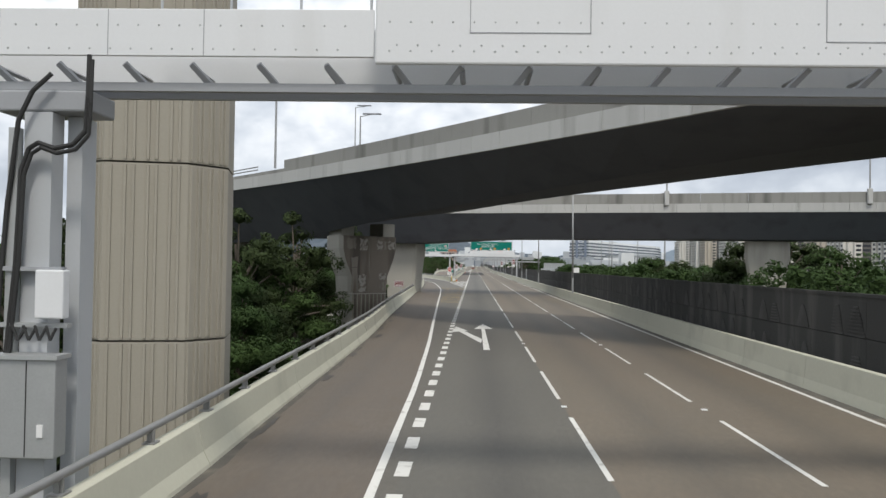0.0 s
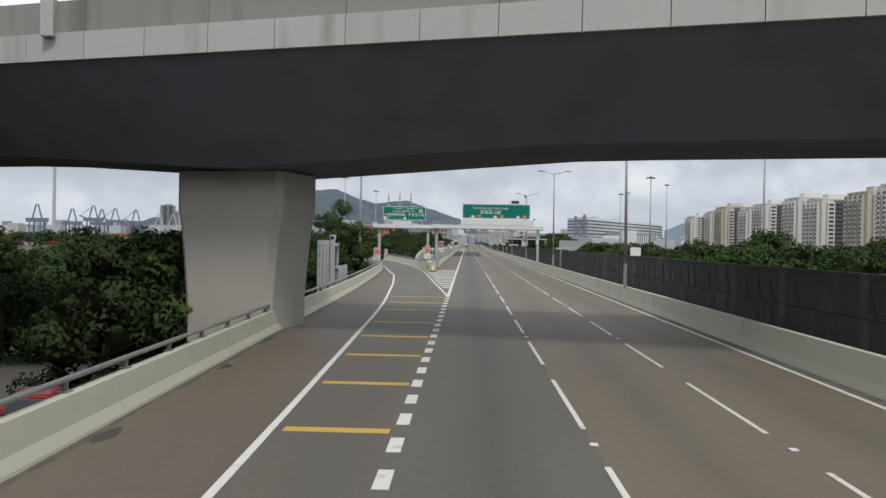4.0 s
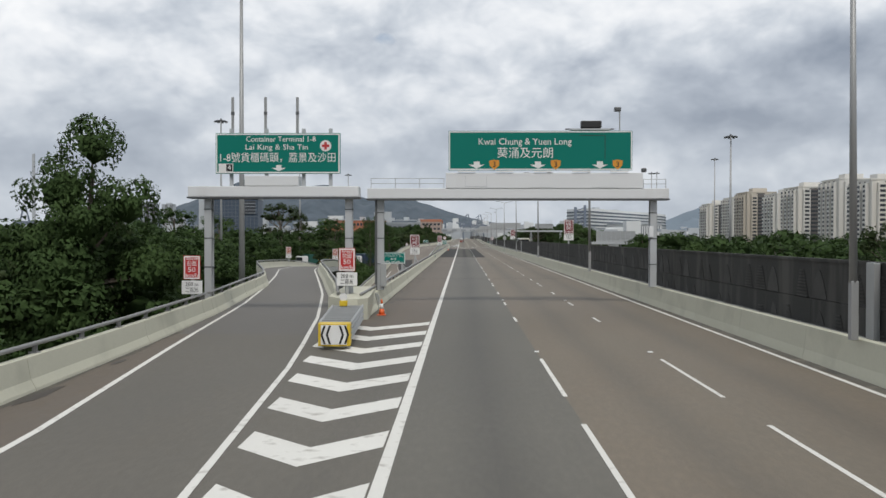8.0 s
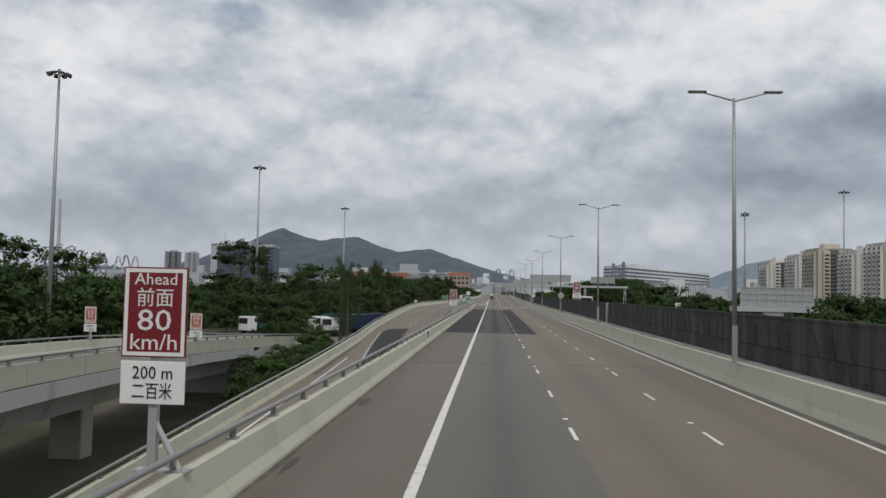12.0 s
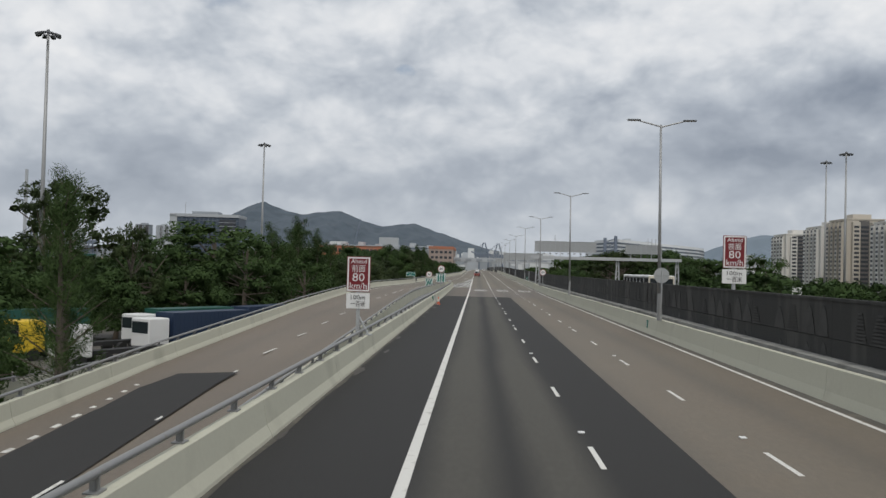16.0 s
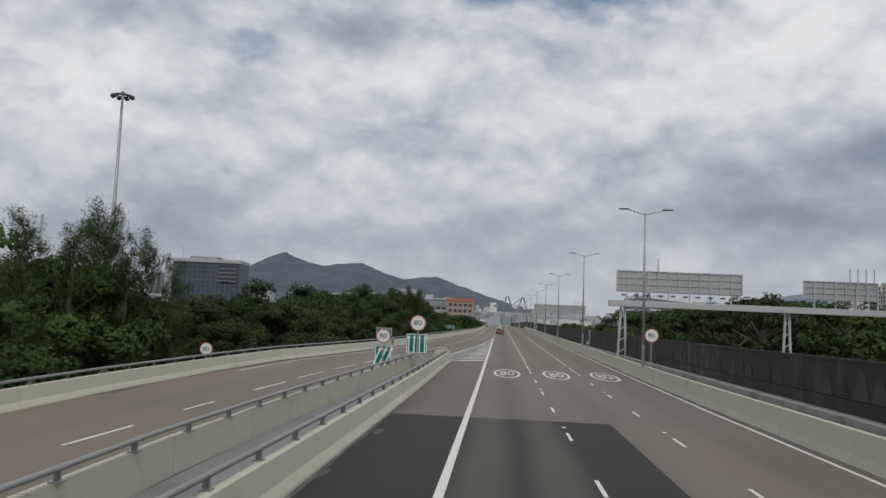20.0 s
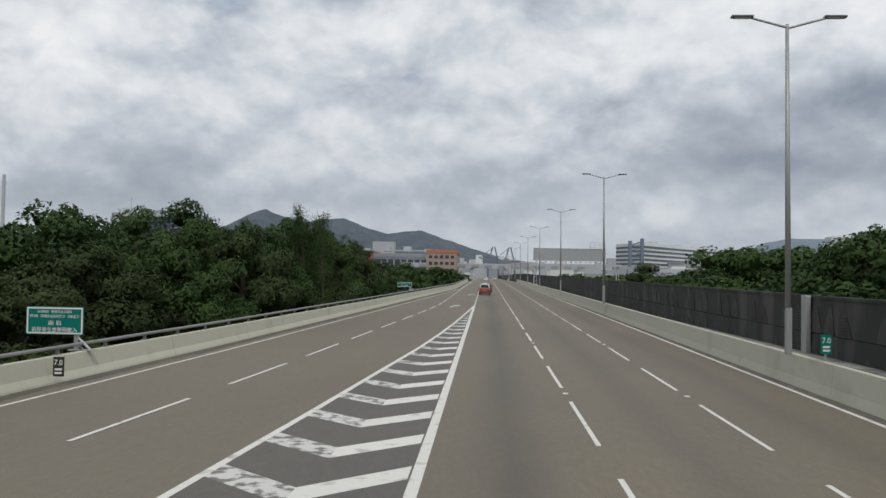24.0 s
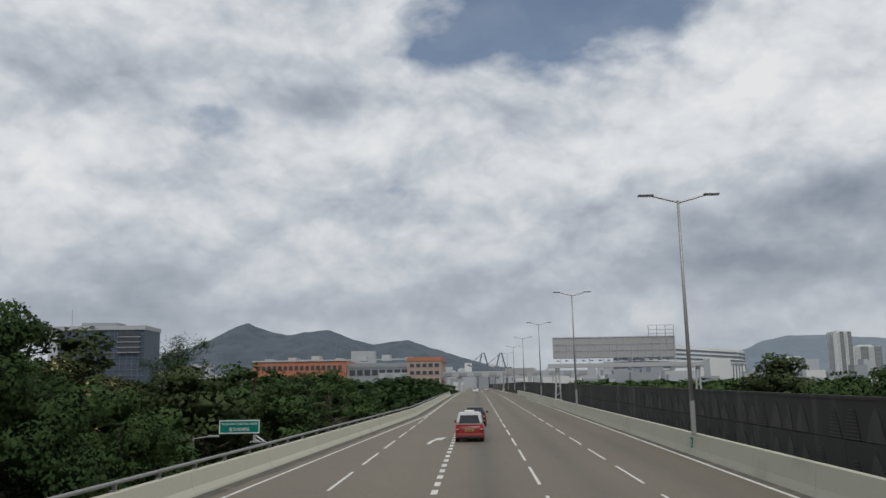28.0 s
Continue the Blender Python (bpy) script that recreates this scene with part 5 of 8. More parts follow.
        u /= np.linalg.norm(u, axis=1)[:, None] + 1e-9
        t1 /= np.linalg.norm(t1, axis=1)[:, None] + 1e-9
        t2 = np.cross(u, t1)
        l = leaf * rng.uniform(0.65, 1.4, (mm, 1))
        w = l * (0.72 if kind != "thin" else 0.10)
        tri = np.stack([pos - t1 * l - t2 * w, pos - t1 * l * 0.6 + t2 * w, pos + t1 * l - u * l * 0.2], 1)
        away = d * 0.5 + np.array(way) * 0.65 + np.array([0, 0, 0.12]) + rng.normal(size=(mm, 3)) * 0.20
        away /= np.linalg.norm(away, axis=1)[:, None]
        turned = np.einsum("ij,ij->i", np.cross(tri[:, 1] - tri[:, 0], tri[:, 2] - tri[:, 0]), away) < 0
        tri[turned] = tri[turned][:, ::-1]
        allp.append(tri)
        alln.append(np.repeat(away, 3, axis=0))
    for c, s in lobes:
        # uneven lump added inside a lobe under its leaves, normals bent down for shade
        k = CORE * (1 + rng.uniform(-0.2, 0.2, (len(CORE), 1)))
        allp.append(k[CORE_FACES] * s * (0.60 if kind == "broad" else 0.42) * np.array([1, 1, 0.8]) + np.array(c))
        alln.append(CORE[CORE_FACES].reshape(-1, 3) * 0.6 + np.array([0, 0, -0.55]))
    lv, ln = np.concatenate(allp).reshape(-1, 3), np.concatenate(alln)
    LOOSE[seed] = (lv, ln)
    return wood, leaf_mesh("crown", lv, ln)


LOOSE = {}


NORMALS = {}


def leaf_mesh(name, v, normals=None):
    me = bpy.data.meshes.new(name)
    n = len(v) // 3
    me.vertices.add(len(v)), me.loops.add(len(v)), me.polygons.add(n)
    me.vertices.foreach_set("co", v.astype(np.float32).ravel())
    me.loops.foreach_set("vertex_index", np.arange(len(v), dtype=np.int32))
    me.polygons.foreach_set("loop_start", np.arange(0, len(v), 3, dtype=np.int32))
    me.polygons.foreach_set("use_smooth", np.ones(n, dtype=bool))
    me.update(calc_edges=True)
    if normals is not None:
        # leaves take the light as their clump does
        me.normals_split_custom_set_from_vertices([tuple(q) for q in normals])
    return me


TREES = {}


def tree_kind(key, seed, h, r, kind, leaf, label, dense=1.0):
    wood, me = tree_crown(seed, h, r, kind, dense)
    e = thing("tree", 0, 0, 0, label=label, category="tree")
    part("trunk", wood, M_BARK, e)
    NORMALS[key] = LOOSE[seed]
    me.materials.append(leaf)
    c = new("crown", me)
    c.parent = e
    TREES[key] = [e, h, False]


tree_kind("a", 1, 11.0, 3.9, "broad", M_LEAF, "dense dark green broadleaf tree on low ground")
tree_kind("b", 2, 11.0, 3.6, "broad", M_LEAF2, "dense olive green broadleaf tree on low ground")
tree_kind("c", 3, 12.0, 3.4, "open", M_LEAF2, "tall eucalyptus with an open olive crown")
tree_kind("d", 4, 10.0, 4.2, "broad", M_LEAF3, "bright green spreading tree on low ground")
tree_kind("e", 5, 12.0, 2.9, "thin", M_LEAF, "feathery dark casuarina with thin needles")
tree_kind("f", 6, 10.5, 3.7, "open", M_LEAF, "dark green tree with gaps in its crown")
# closely seen trees with finer leaves
tree_kind("A", 11, 11.0, 3.9, "broad", M_LEAF, "dense dark green broadleaf tree close to the road", 3.2)
tree_kind("B", 12, 11.0, 3.6, "broad", M_LEAF2, "dense olive green broadleaf tree close to the road", 3.2)
tree_kind("C", 13, 12.0, 3.4, "open", M_LEAF2, "tall eucalyptus with an open crown close to the road", 3.2)
tree_kind("y", 21, 10.0, 3.8, "broad", M_LEAFY, "olive tree with pale yellow blossom on low ground", 3.2)
FINE = {"a": "A", "b": "B", "c": "C", "f": "A", "d": "B"}
trng = random.Random(11)


def plant(key, x, y, top, base=GROUND_Z, group="roadside trees", wide=1.0):
    if key in FINE and (-15.5 < x < 0 and (20 < y < 70 or 122 < y < 190) or -17.5 < x < 0 and 520 < y < 600 or -30 < x < 0 and 455 < y < 521):
        key = FINE[key]
    e, h, placed = TREES[key]
    k = (top - base) / (h * 0.99)
    m = pose(x, y, base, 0, 0, trng.uniform(0, 360))
    if not placed:
        e.matrix_basis = m
        e["group"] = group
        TREES[key][2] = True
        o = e
    else:
        o = copy_thing(e, m)
        o["group"] = group
    o.scale = (k * wide, k * wide, k)
    return o


def belt(keys, x0, x1, y0, y1, dx, dy, top, var, skip=None, wide=1.0, far_up=0.0):
    """Trees in uneven rows between two lines along the road; top: height of the crowns' tips."""
    y = y0
    while y < y1:
        x = x0
        while x < x1:
            px_, py_ = x + trng.uniform(-0.35, 0.35) * dx, y + trng.uniform(-0.4, 0.4) * dy
            if not (skip and skip(px_, py_)):
                plant(trng.choice(keys), px_, py_, top + trng.uniform(-var, var) + far_up * abs(px_ - x1) / 10, wide=wide)
            x += dx
        y += dy


def woodland(name, label, keys, x0, x1, y0, y1, dx, dy, top, var, skip=None, wide=1.0, leaf=M_LEAF, step=3, grow=1.35):
    """Many far trees as one mass of foliage and stems."""
    vs, ns = [], []
    crowns = {}
    for k in sorted(set(keys)):
        lv, ln = NORMALS[k]
        co = lv.reshape(-1, 3, 3)[::step]
        mid = co.mean(axis=1, keepdims=True)
        co = mid + (co - mid) * grow
        crowns[k] = (co.reshape(-1, 3), TREES[k][1], ln.reshape(-1, 3, 3)[::step].reshape(-1, 3))
    y = y0
    total = 0
    while y < y1:
        x = x0
        while x < x1:
            a, b = x + trng.uniform(-0.35, 0.35) * dx, y + trng.uniform(-0.4, 0.4) * dy
            if not (skip and skip(a, b)):
                co, h, nn = crowns[trng.choice(keys)]
                s_ = (top + trng.uniform(-var, var) - GROUND_Z) / h
                t_ = trng.uniform(0, 6.28)
                c_, n_ = math.cos(t_), math.sin(t_)
                p = co.reshape(-1, 3)
                q = np.stack([(p[:, 0] * c_ - p[:, 1] * n_) * s_ * wide + a, (p[:, 0] * n_ + p[:, 1] * c_) * s_ * wide + b, p[:, 2] * s_ + GROUND_Z], 1)
                vs.append(q)
                ns.append(np.stack([nn[:, 0] * c_ - nn[:, 1] * n_, nn[:, 0] * n_ + nn[:, 1] * c_, nn[:, 2]], 1))
                total += len(q)
            x += dx
        y += dy
    v = np.concatenate(vs)
    me = leaf_mesh(name, v, np.concatenate(ns))
    me.materials.append(leaf)
    return tagged(new(name, me), label, "trees", kind="stuff")


# beside the exit lane
belt("abacfb", -30, -13.0, 26, 64, 5.5, 5.5, 4.3, 1.6)
belt("abcf", -34, -18, 78, 112, 5.0, 6.0, 3.4, 1.8, lambda x, y: x > -18.5 and y > 90)
belt("abdcb", -21, -13.5, 122, 190, 5.0, 5.5, 1.6, 1.2, wide=1.1)
woodland("woodland_gore", "dark green trees beside the exit lane", "abdf", -40, -23, 122, 192, 6.0, 6.5, 1.8, 1.3, wide=1.2, step=2, grow=1.3)
for k, x, y, t in (("c", -14.5, 57, 6.8), ("c", -12.2, 62, 7.0), ("c", -21, 61, 6.2), ("a", -14.5, 45, 3.6), ("a", -16.5, 38, 5.0), ("b", -13.6, 113, 3.6), ("d", -11.5, 117, 4.6), ("c", -13.2, 66.5, 5.5), ("b", -12.6, 52, 2.5), ("a", -13.0, 35, 1.6)):
    plant(k, x, y, t)
plant("C", -12.2, 88, 9.0, wide=0.55)
plant("f", -51.4, 340, 8.6, wide=1.0)
plant("f", -62.0, 342, 10.3, wide=1.1)
plant("a", -66.0, 336, 8.6, wide=1.0)
plant("b", -16.0, 86, 3.4, wide=0.8)
# behind the ramp
for k, x, y, t, w in (("A", -16.4, 197, 9.0, 0.78), ("b", -24.5, 180, 6.5, 0.8), ("c", -25.0, 216, 6.0, 1.1), ("b", -22.0, 203, 4.6, 1.1), ("c", -25.0, 195, 8.2, 0.6), ("a", -16.0, 163, 6.2, 0.6), ("b", -21.0, 160, 4.4, 0.9), ("a", -17.5, 198, 5.4, 1.2), ("b", -33, 205, 5.5, 1.2)):
    plant(k, x, y, t, wide=w)
woodland("woodland_ramp", "dense dark green trees behind the ramp", "abfdb", -70, -30, 196, 300, 7.5, 8.0, 3.4, 2.2, lambda x, y: x > EDGE(y) - 5, wide=1.25)
woodland("woodland_yard", "dense dark green trees beyond the truck yard", "abf", -86, -38, 300, 450, 8.0, 8.5, 3.8, 2.4, wide=1.3, step=4, grow=1.55)
belt("df", -19, -14.2, 296, 338, 3.2, 3.2, -2.0, 0.7, lambda x, y: x < RAMP_R(y) + 1.5 or x > SLIP_L(y) - 1.9, wide=1.2)
for k, x, y, t, w in (("c", -57, 429, 15.5, 1.2), ("f", -26.5, 414, 7.4, 1.0), ("a", -31, 407, 3.9, 1.2), ("a", -36, 399, 3.5, 1.2), ("f", -22, 426, 4.4, 1.2), ("c", -35.5, 402, 8.0, 0.7), ("c", -45, 402, 11.5, 0.42), ("f", -50, 398, 5.5, 0.9), ("a", -40, 392, 3.0, 1.2), ("d", -22.5, 352, -1.6, 1.2), ("f", -25.5, 358, 0.2, 1.1), ("d", -29, 362, 1.4, 1.1), ("b", -33, 368, 2.2, 1.1), ("b", -28, 420, 4.0, 1.2), ("f", -41.8, 450, 10.4, 1.7), ("f", -47, 446, 8.5, 1.5), ("f", -39, 416, 6.5, 1.1),
                      ("e", -28.0, 450, 10.4, 0.9), ("e", -30.0, 456, 9.8, 0.9), ("e", -24.4, 447, 7.2, 0.9), ("e", -31.5, 447, 9.2, 1.0), ("e", -25.5, 453, 8.6, 0.9), ("e", -27.0, 445, 8.4, 0.9), ("e", -22.8, 452, 6.4, 0.8), ("e", -26.5, 438, 5.8, 1.2), ("a", -24.5, 442, 4.0, 1.2), ("a", -30, 446, 5.2, 1.4), ("a", -35, 441, 5.6, 1.4), ("a", -27, 449, 7.4, 0.9), ("a", -31, 452, 8.4, 1.0), ("a", -34, 456, 7.8, 1.0)):
    plant(k, x, y, t, wide=w)
belt("dbab", -29, -19.0, 458, 520, 6.5, 7.0, 4.6, 1.0, lambda x, y: x > SLIP_L(y) - 6.5, wide=1.3)
ROW_TOP = (6.4, 6.6, 6.4, 6.2, 6.4, 7.0, 7.6, 5.7, 3.0)
for i in range(9):
    y = 521 + 7.6 * i + trng.uniform(-1.2, 1.2)
    plant("ABAAB"[i % 5], SLIP_L(y) - 6.3 + trng.uniform(-0.8, 0.5), y, ROW_TOP[i] + (i * 5) % 3 * 0.3, wide=0.95)
    plant("AABA"[i % 4], SLIP_L(y) - 12.6 + trng.uniform(-1, 1), y + 3.4, ROW_TOP[i] + 0.9 + (i * 3) % 4 * 0.3, wide=1.0)
woodland("woodland_row", "dense dark green trees behind the roadside row", "ab", -33, -21, 518, 590, 6.0, 6.5, 7.9, 1.2, wide=1.1, step=1, grow=0.9)
belt("abfc", -22, -12.0, 600, 660, 6.0, 8.0, 4.5, 1.3, lambda x, y: x > SLIP_L(y) - 4, wide=1.4)
woodland("woodland_far", "dark green trees far along the road", "abf", -70, -13.0, 664, 1000, 11.0, 13.0, 3.2, 2.2, wide=1.7, step=12, grow=2.8)
woodland("woodland_behind", "dark green trees behind the roadside row", "abf", -100, -46, 455, 665, 9, 10, 3.6, 2.2, wide=1.6, step=11, grow=2.6)
for k, x, y, t in (("y", -22.5, 596, 5.8), ("y", -27, 592, 6.2), ("c", -27.5, 600, 8.6), ("d", -19.5, 590, 4.6), ("d", -22, 584, 3.6), ("b", -30, 592, 5.5), ("d", -17.5, 579, 2.0), ("e", -19.0, 604, 6.2)):
    plant(k, x, y, t, wide=1.5)
for x, y, t in ((-14.6, 247, -2.2), (-15.2, 243, -2.0), (-13.6, 240.5, -2.4), (-16.4, 251, -2.3), (-13.0, 236, -2.8)):
    plant("a", x, y, t, wide=0.9)
for x, y, t in ((-14.8, 542, 8.2), (-12.9, 541, 7.3), (-13.9, 545, 7.8), (-16.0, 543.5, 7.4)):
    plant("e", x, y, t, wide=0.75)
for x, y, t in ((-18.6, 353, 6.8), (-20.4, 357, 7.6)):
    plant("e", x, y, t, wide=0.75)
# beyond the opposite carriageway
for i in range(26):
    plant("acfab"[i % 5], 35 + (i * 7) % 13, 40 + 18.5 * i + trng.uniform(-6, 6), (4.6 if not 10 < i < 22 else 2.8) + (i * 5) % 7 * 0.5, wide=1.0)
woodland("woodland_right_start", "green trees beyond the opposite carriageway", "abcf", 33, 64, 20, 205, 8.0, 9.0, 3.4, 1.6, wide=1.3, step=3, grow=1.45)
woodland("woodland_right", "green trees beyond the opposite carriageway", "abdf", 38, 110, 210, 480, 10.0, 11.0, 3.2, 2.2, wide=1.3, step=7, grow=2.0)
belt("aafc", 31, 48, 492, 566, 8.0, 8.5, 6.8, 1.4, wide=1.4, far_up=0.4)
belt("abaf", 34, 58, 574, 640, 8.0, 10.0, 4.9, 1.0, wide=1.3)
woodland("woodland_right_far", "dark green trees far beyond the opposite carriageway", "abf", 34, 110, 576, 1000, 12.0, 14.0, 2.0, 1.8, wide=1.7, step=13, grow=3.0)
for k, x, y, t in (("c", 44, 118, 8.5), ("c", 52, 128, 8.0), ("a", 48, 556, 10.6), ("b", 41, 548, 8.4), ("a", 47, 540, 10.5), ("a", 54, 552, 10.8), ("a", 33.5, 538, 8.6), ("b", 31.5, 529, 7.4), ("a", 37, 546, 9.6)):
    plant(k, x, y, t, wide=1.4)

# ---- street lamps on the median ----
def street_lamp(x, y, base=0.98, top=12.1):
    h = thing("street_lamp", x, y, 0, label="tall grey street lamp with two arms on the median", category="street lamp", group="median street lamps")
    part("base_box", boxed(-0.06, 0.14, -0.10, 0.10, 1.0, 2.55, 0.02), M_POLE, h, "square grey lamp foot")
    part("pole", tubed((0.03, 0, 2.5), (-0.05, 0, top), 0.105, 0.06, 12), M_POLE, h, smooth=True)
    for s in (-1, 1):
        part("arm", tubed((0, 0, top - 0.12), (s * 1.35, 0, top + 0.24), 0.045, 0.04, 8), M_POLE, h)
        bm = bmesh.new()
        box(bm, 1.2 if s > 0 else -1.95, 1.95 if s > 0 else -1.2, -0.13, 0.13, top + 0.22, top + 0.30, 0.025)
        head = part("lamp_head", bm, M_DKPOLE, h, "flat dark luminaire")
        part("lens", boxed(1.3 if s > 0 else -1.85, 1.85 if s > 0 else -1.3, -0.1, 0.1, top + 0.208, top + 0.221), M_LENS, head)
    return h


lamp0 = street_lamp(11.45, 88.05)
for y in (133.8, 179.5, 225.4, 271.3, 317.1, 361.7, 408.4, 453.2, 498.3, 543.8, 586.8, 633.0, 679.6, 725.4, 771, 817, 862, 908, 954, 1000, 1046):
    lamp = copy_thing(lamp0, pose(11.45, y, 0))
    if y == 498.3:
        lamp.scale = (1, 1, 1.02)


def high_mast(x, y, top, label="tall grey high-mast light with a ring of floodlights"):
    h = thing("high_mast", x, y, GROUND_Z, label=label, category="high mast", group="high-mast lights")
    z = top - GROUND_Z
    part("pole", tubed((0, 0, 0), (0, 0, z), 0.30, 0.13, 12), M_POLE, h, smooth=True)
    ring = bmesh.new()
    for i in range(12):
        a, b = 2 * math.pi * i / 12, 2 * math.pi * (i + 1) / 12
        tube(ring, (0.75 * math.cos(a), 0.75 * math.sin(a), z - 0.25), (0.75 * math.cos(b), 0.75 * math.sin(b), z - 0.25), 0.05, 0.05, 6)
    part("ring", ring, M_DKPOLE, h)
    for i in range(8):
        a = 2 * math.pi * i / 8
        bm = boxed(-0.28, 0.28, -0.22, 0.22, -0.16, 0.10, 0.03)
        o = part("floodlight", bm, M_DKPOLE, h)
        o.location, o.rotation_euler = (1.05 * math.cos(a), 1.05 * math.sin(a), z - 0.35), (0, 0.35, a)
    part("cap", tubed((0, 0, z - 0.1), (0, 0, z + 0.2), 0.3, 0.12, 10), M_DKPOLE, h)
    return h


for x, y, t in ((-17.9, 230.5, 26.4), (-46.6, 325, 27.0), (-45.7, 402.5, 28.1), (-42.4, 482.7, 27.6), (50.9, 222.6, 23.4), (53.9, 325, 23.8), (83.6, 518.5, 30.8), (87.4, 449, 30.7), (73.9, 484.7, 28.3)):
    high_mast(x, y, t)


def bridge_lamp(x, y, z0, z1, arm=(1.6, 0), box_foot=True):
    h = thing("bridge_lamp", x, y, z0, label="slender grey lamp standing on the bridge parapet", category="street lamp", group="bridge lamps")
    if box_foot:
        part("foot", boxed(-0.25, 0.25, -0.2, 0.2, -0.9, 0.75, 0.03), M_FASCIA, h, "concrete lamp pilaster")
    part("pole", tubed((0, 0, -0.2), (0, 0, z1 - z0), 0.10, 0.06, 10), M_POLE, h)
    if arm:
        part("arm", tubed((0, 0, z1 - z0 - 0.05), (arm[0], arm[1], z1 - z0 + 0.2), 0.04, 0.035, 8), M_POLE, h)
        part("lamp_head", boxed(min(arm[0], 0.2), max(arm[0], 0.2) + 0.45, -0.11, 0.11, z1 - z0 + 0.16, z1 - z0 + 0.27, 0.03), M_DKPOLE, h)


bridge_lamp(23.5, 99.05, 11.9, 24.5)
bridge_lamp(-14.4, 109.7, 11.9, 24.0)
bridge_lamp(-14.8, 67.4, 11.4, 23.0, None, False)
bridge_lamp(-9.5, 78.5, 11.0, 17.4, (1.5, -0.3), False)
bridge_lamp(44.0, 93.3, 11.9, 20.0)

low_lamp = thing("street_lamp", -15.0, 596, GROUND_Z, label="short grey street lamp with one arm on low ground", category="street lamp")
part("pole", tubed((0, 0, -0.3), (0, 0, 6.6), 0.07, 0.05, 10), M_POLE, low_lamp)
part("arm", tubed((0, 0, 6.55), (1.0, 0, 6.68), 0.04, 0.035, 8), M_POLE, low_lamp)
part("lamp_head", boxed(0.9, 1.5, -0.1, 0.1, 6.63, 6.74, 0.02), M_STEEL, low_lamp, "flat pale luminaire")

# ---- signs ----
def panel(h, x0, x1, z0, z1, mat, y=0.0, border=True, name="panel", label="", t=0.04):
    p = part(name, boxed(x0, x1, y, y + t, z0, z1, 0.01), mat, h, label)
    if border:
        b = min(0.06, 0.035 * (z1 - z0) + 0.02)
        bm = bmesh.new()
        for a in ((x0 + b * 0.4, x1 - b * 0.4, z1 - b * 1.4, z1 - b * 0.4), (x0 + b * 0.4, x1 - b * 0.4, z0 + b * 0.4, z0 + b * 1.4), (x0 + b * 0.4, x0 + b * 1.4, z0 + b * 1.4, z1 - b * 1.4), (x1 - b * 1.4, x1 - b * 0.4, z0 + b * 1.4, z1 - b * 1.4)):
            box(bm, a[0], a[1], y - 0.006, y, a[2], a[3])
        part("border", bm, M_SIGNW, h, "white sign border")
    return p


def flat_shape(outlines, y0, t=0.005):
    """Flat shapes (outlines of x, z) with a little thickness, facing -y."""
    bm = bmesh.new()
    for pts in outlines:
        fv, bv = [bm.verts.new((x, y0, z)) for x, z in pts], [bm.verts.new((x, y0 + t, z)) for x, z in pts]
        bm.faces.new(fv), bm.faces.new(bv[::-1])
        for i in range(len(pts)):
            j = (i + 1) % len(pts)
            bm.faces.new((fv[j], fv[i], bv[i], bv[j]))
    bmesh.ops.recalc_face_normals(bm, faces=bm.faces[:])
    return bm


def speed_sign(name, x, y, z, w, hgt, lines, plate, label, post, strut=True, faded=False):
    """A red sign with a white plate beneath it; x is the middle, z the foot of the red panel."""
    h = thing(name, x, y, 0, label=label, category="road sign", group="red speed signs")
    panel(h, -w / 2, w / 2, z, z + hgt, M_RED if not faded else M_RED2 if y < 200 else M_RED3)
    k = hgt / 1.45
    zz = z + hgt
    for s, size, drop, wid in lines:
        zz -= drop * k
        lettering("lettering", s, size * k * 1.35, M_SIGNW, h, 0, -0.008, zz, width=wid * w)
    pw = plate[0]
    panel(h, -pw / 2, pw / 2, z - 0.06 - plate[1], z - 0.06, M_SIGNW, border=False, name="plate", label="white distance plate")
    for i, s in enumerate(plate[2:]):
        lettering("lettering", s, plate[1] * 0.42, M_BLACK, h, 0, -0.008, z - 0.06 - plate[1] * (0.28 + 0.44 * i), width=pw * 0.62)
    part("post", boxed(-0.07, 0.07, 0.05, 0.19, post, z + hgt * 0.8, 0.01), M_STEEL, h)
    if strut:
        part("strut", tubed((0, 0.12, z - plate[1] - 0.3), (0.45, 0.1, 0.82), 0.05, 0.05, 8), M_STEEL, h)
        part("base_plate", boxed(-0.25, 0.6, 0.0, 0.25, 0.79, 0.83), M_STEEL, h)
    return h


AHEAD80 = [("Ahead", 0.20, 0.20, 0.66), ("前面", 0.24, 0.31, 0.56), ("80", 0.36, 0.36, 0.52), ("km/h", 0.27, 0.345, 0.72)]
AHEAD50 = [("Ahead", 0.20, 0.20, 0.66), ("前面", 0.24, 0.31, 0.56), ("50", 0.32, 0.36, 0.45), ("km/h", 0.26, 0.345, 0.70)]
speed_sign("speed_sign", -3.82, 248.2, 2.56, 1.02, 1.40, AHEAD80, (1.02, 0.66, "200 m", "二百米"), "red sign reading 80 km/h ahead above a white plate", 0.8)
speed_sign("speed_sign", -3.75, 348.3, 2.59, 0.98, 1.46, AHEAD80, (0.97, 0.64, "100m", "一百米"), "red sign reading 80 km/h ahead above a white plate", 0.8)
speed_sign("speed_sign", 12.95, 250.5, 4.09, 1.05, 1.55, AHEAD80, (1.05, 0.65, "200 m", "二百米"), "red sign reading 80 km/h ahead behind the median wall", 1.0, False)
speed_sign("speed_sign", 12.95, 352.6, 3.99, 1.05, 1.50, AHEAD80, (1.1, 0.65, "100m", "一百米"), "red sign reading 80 km/h ahead behind the median wall", 1.0, False)
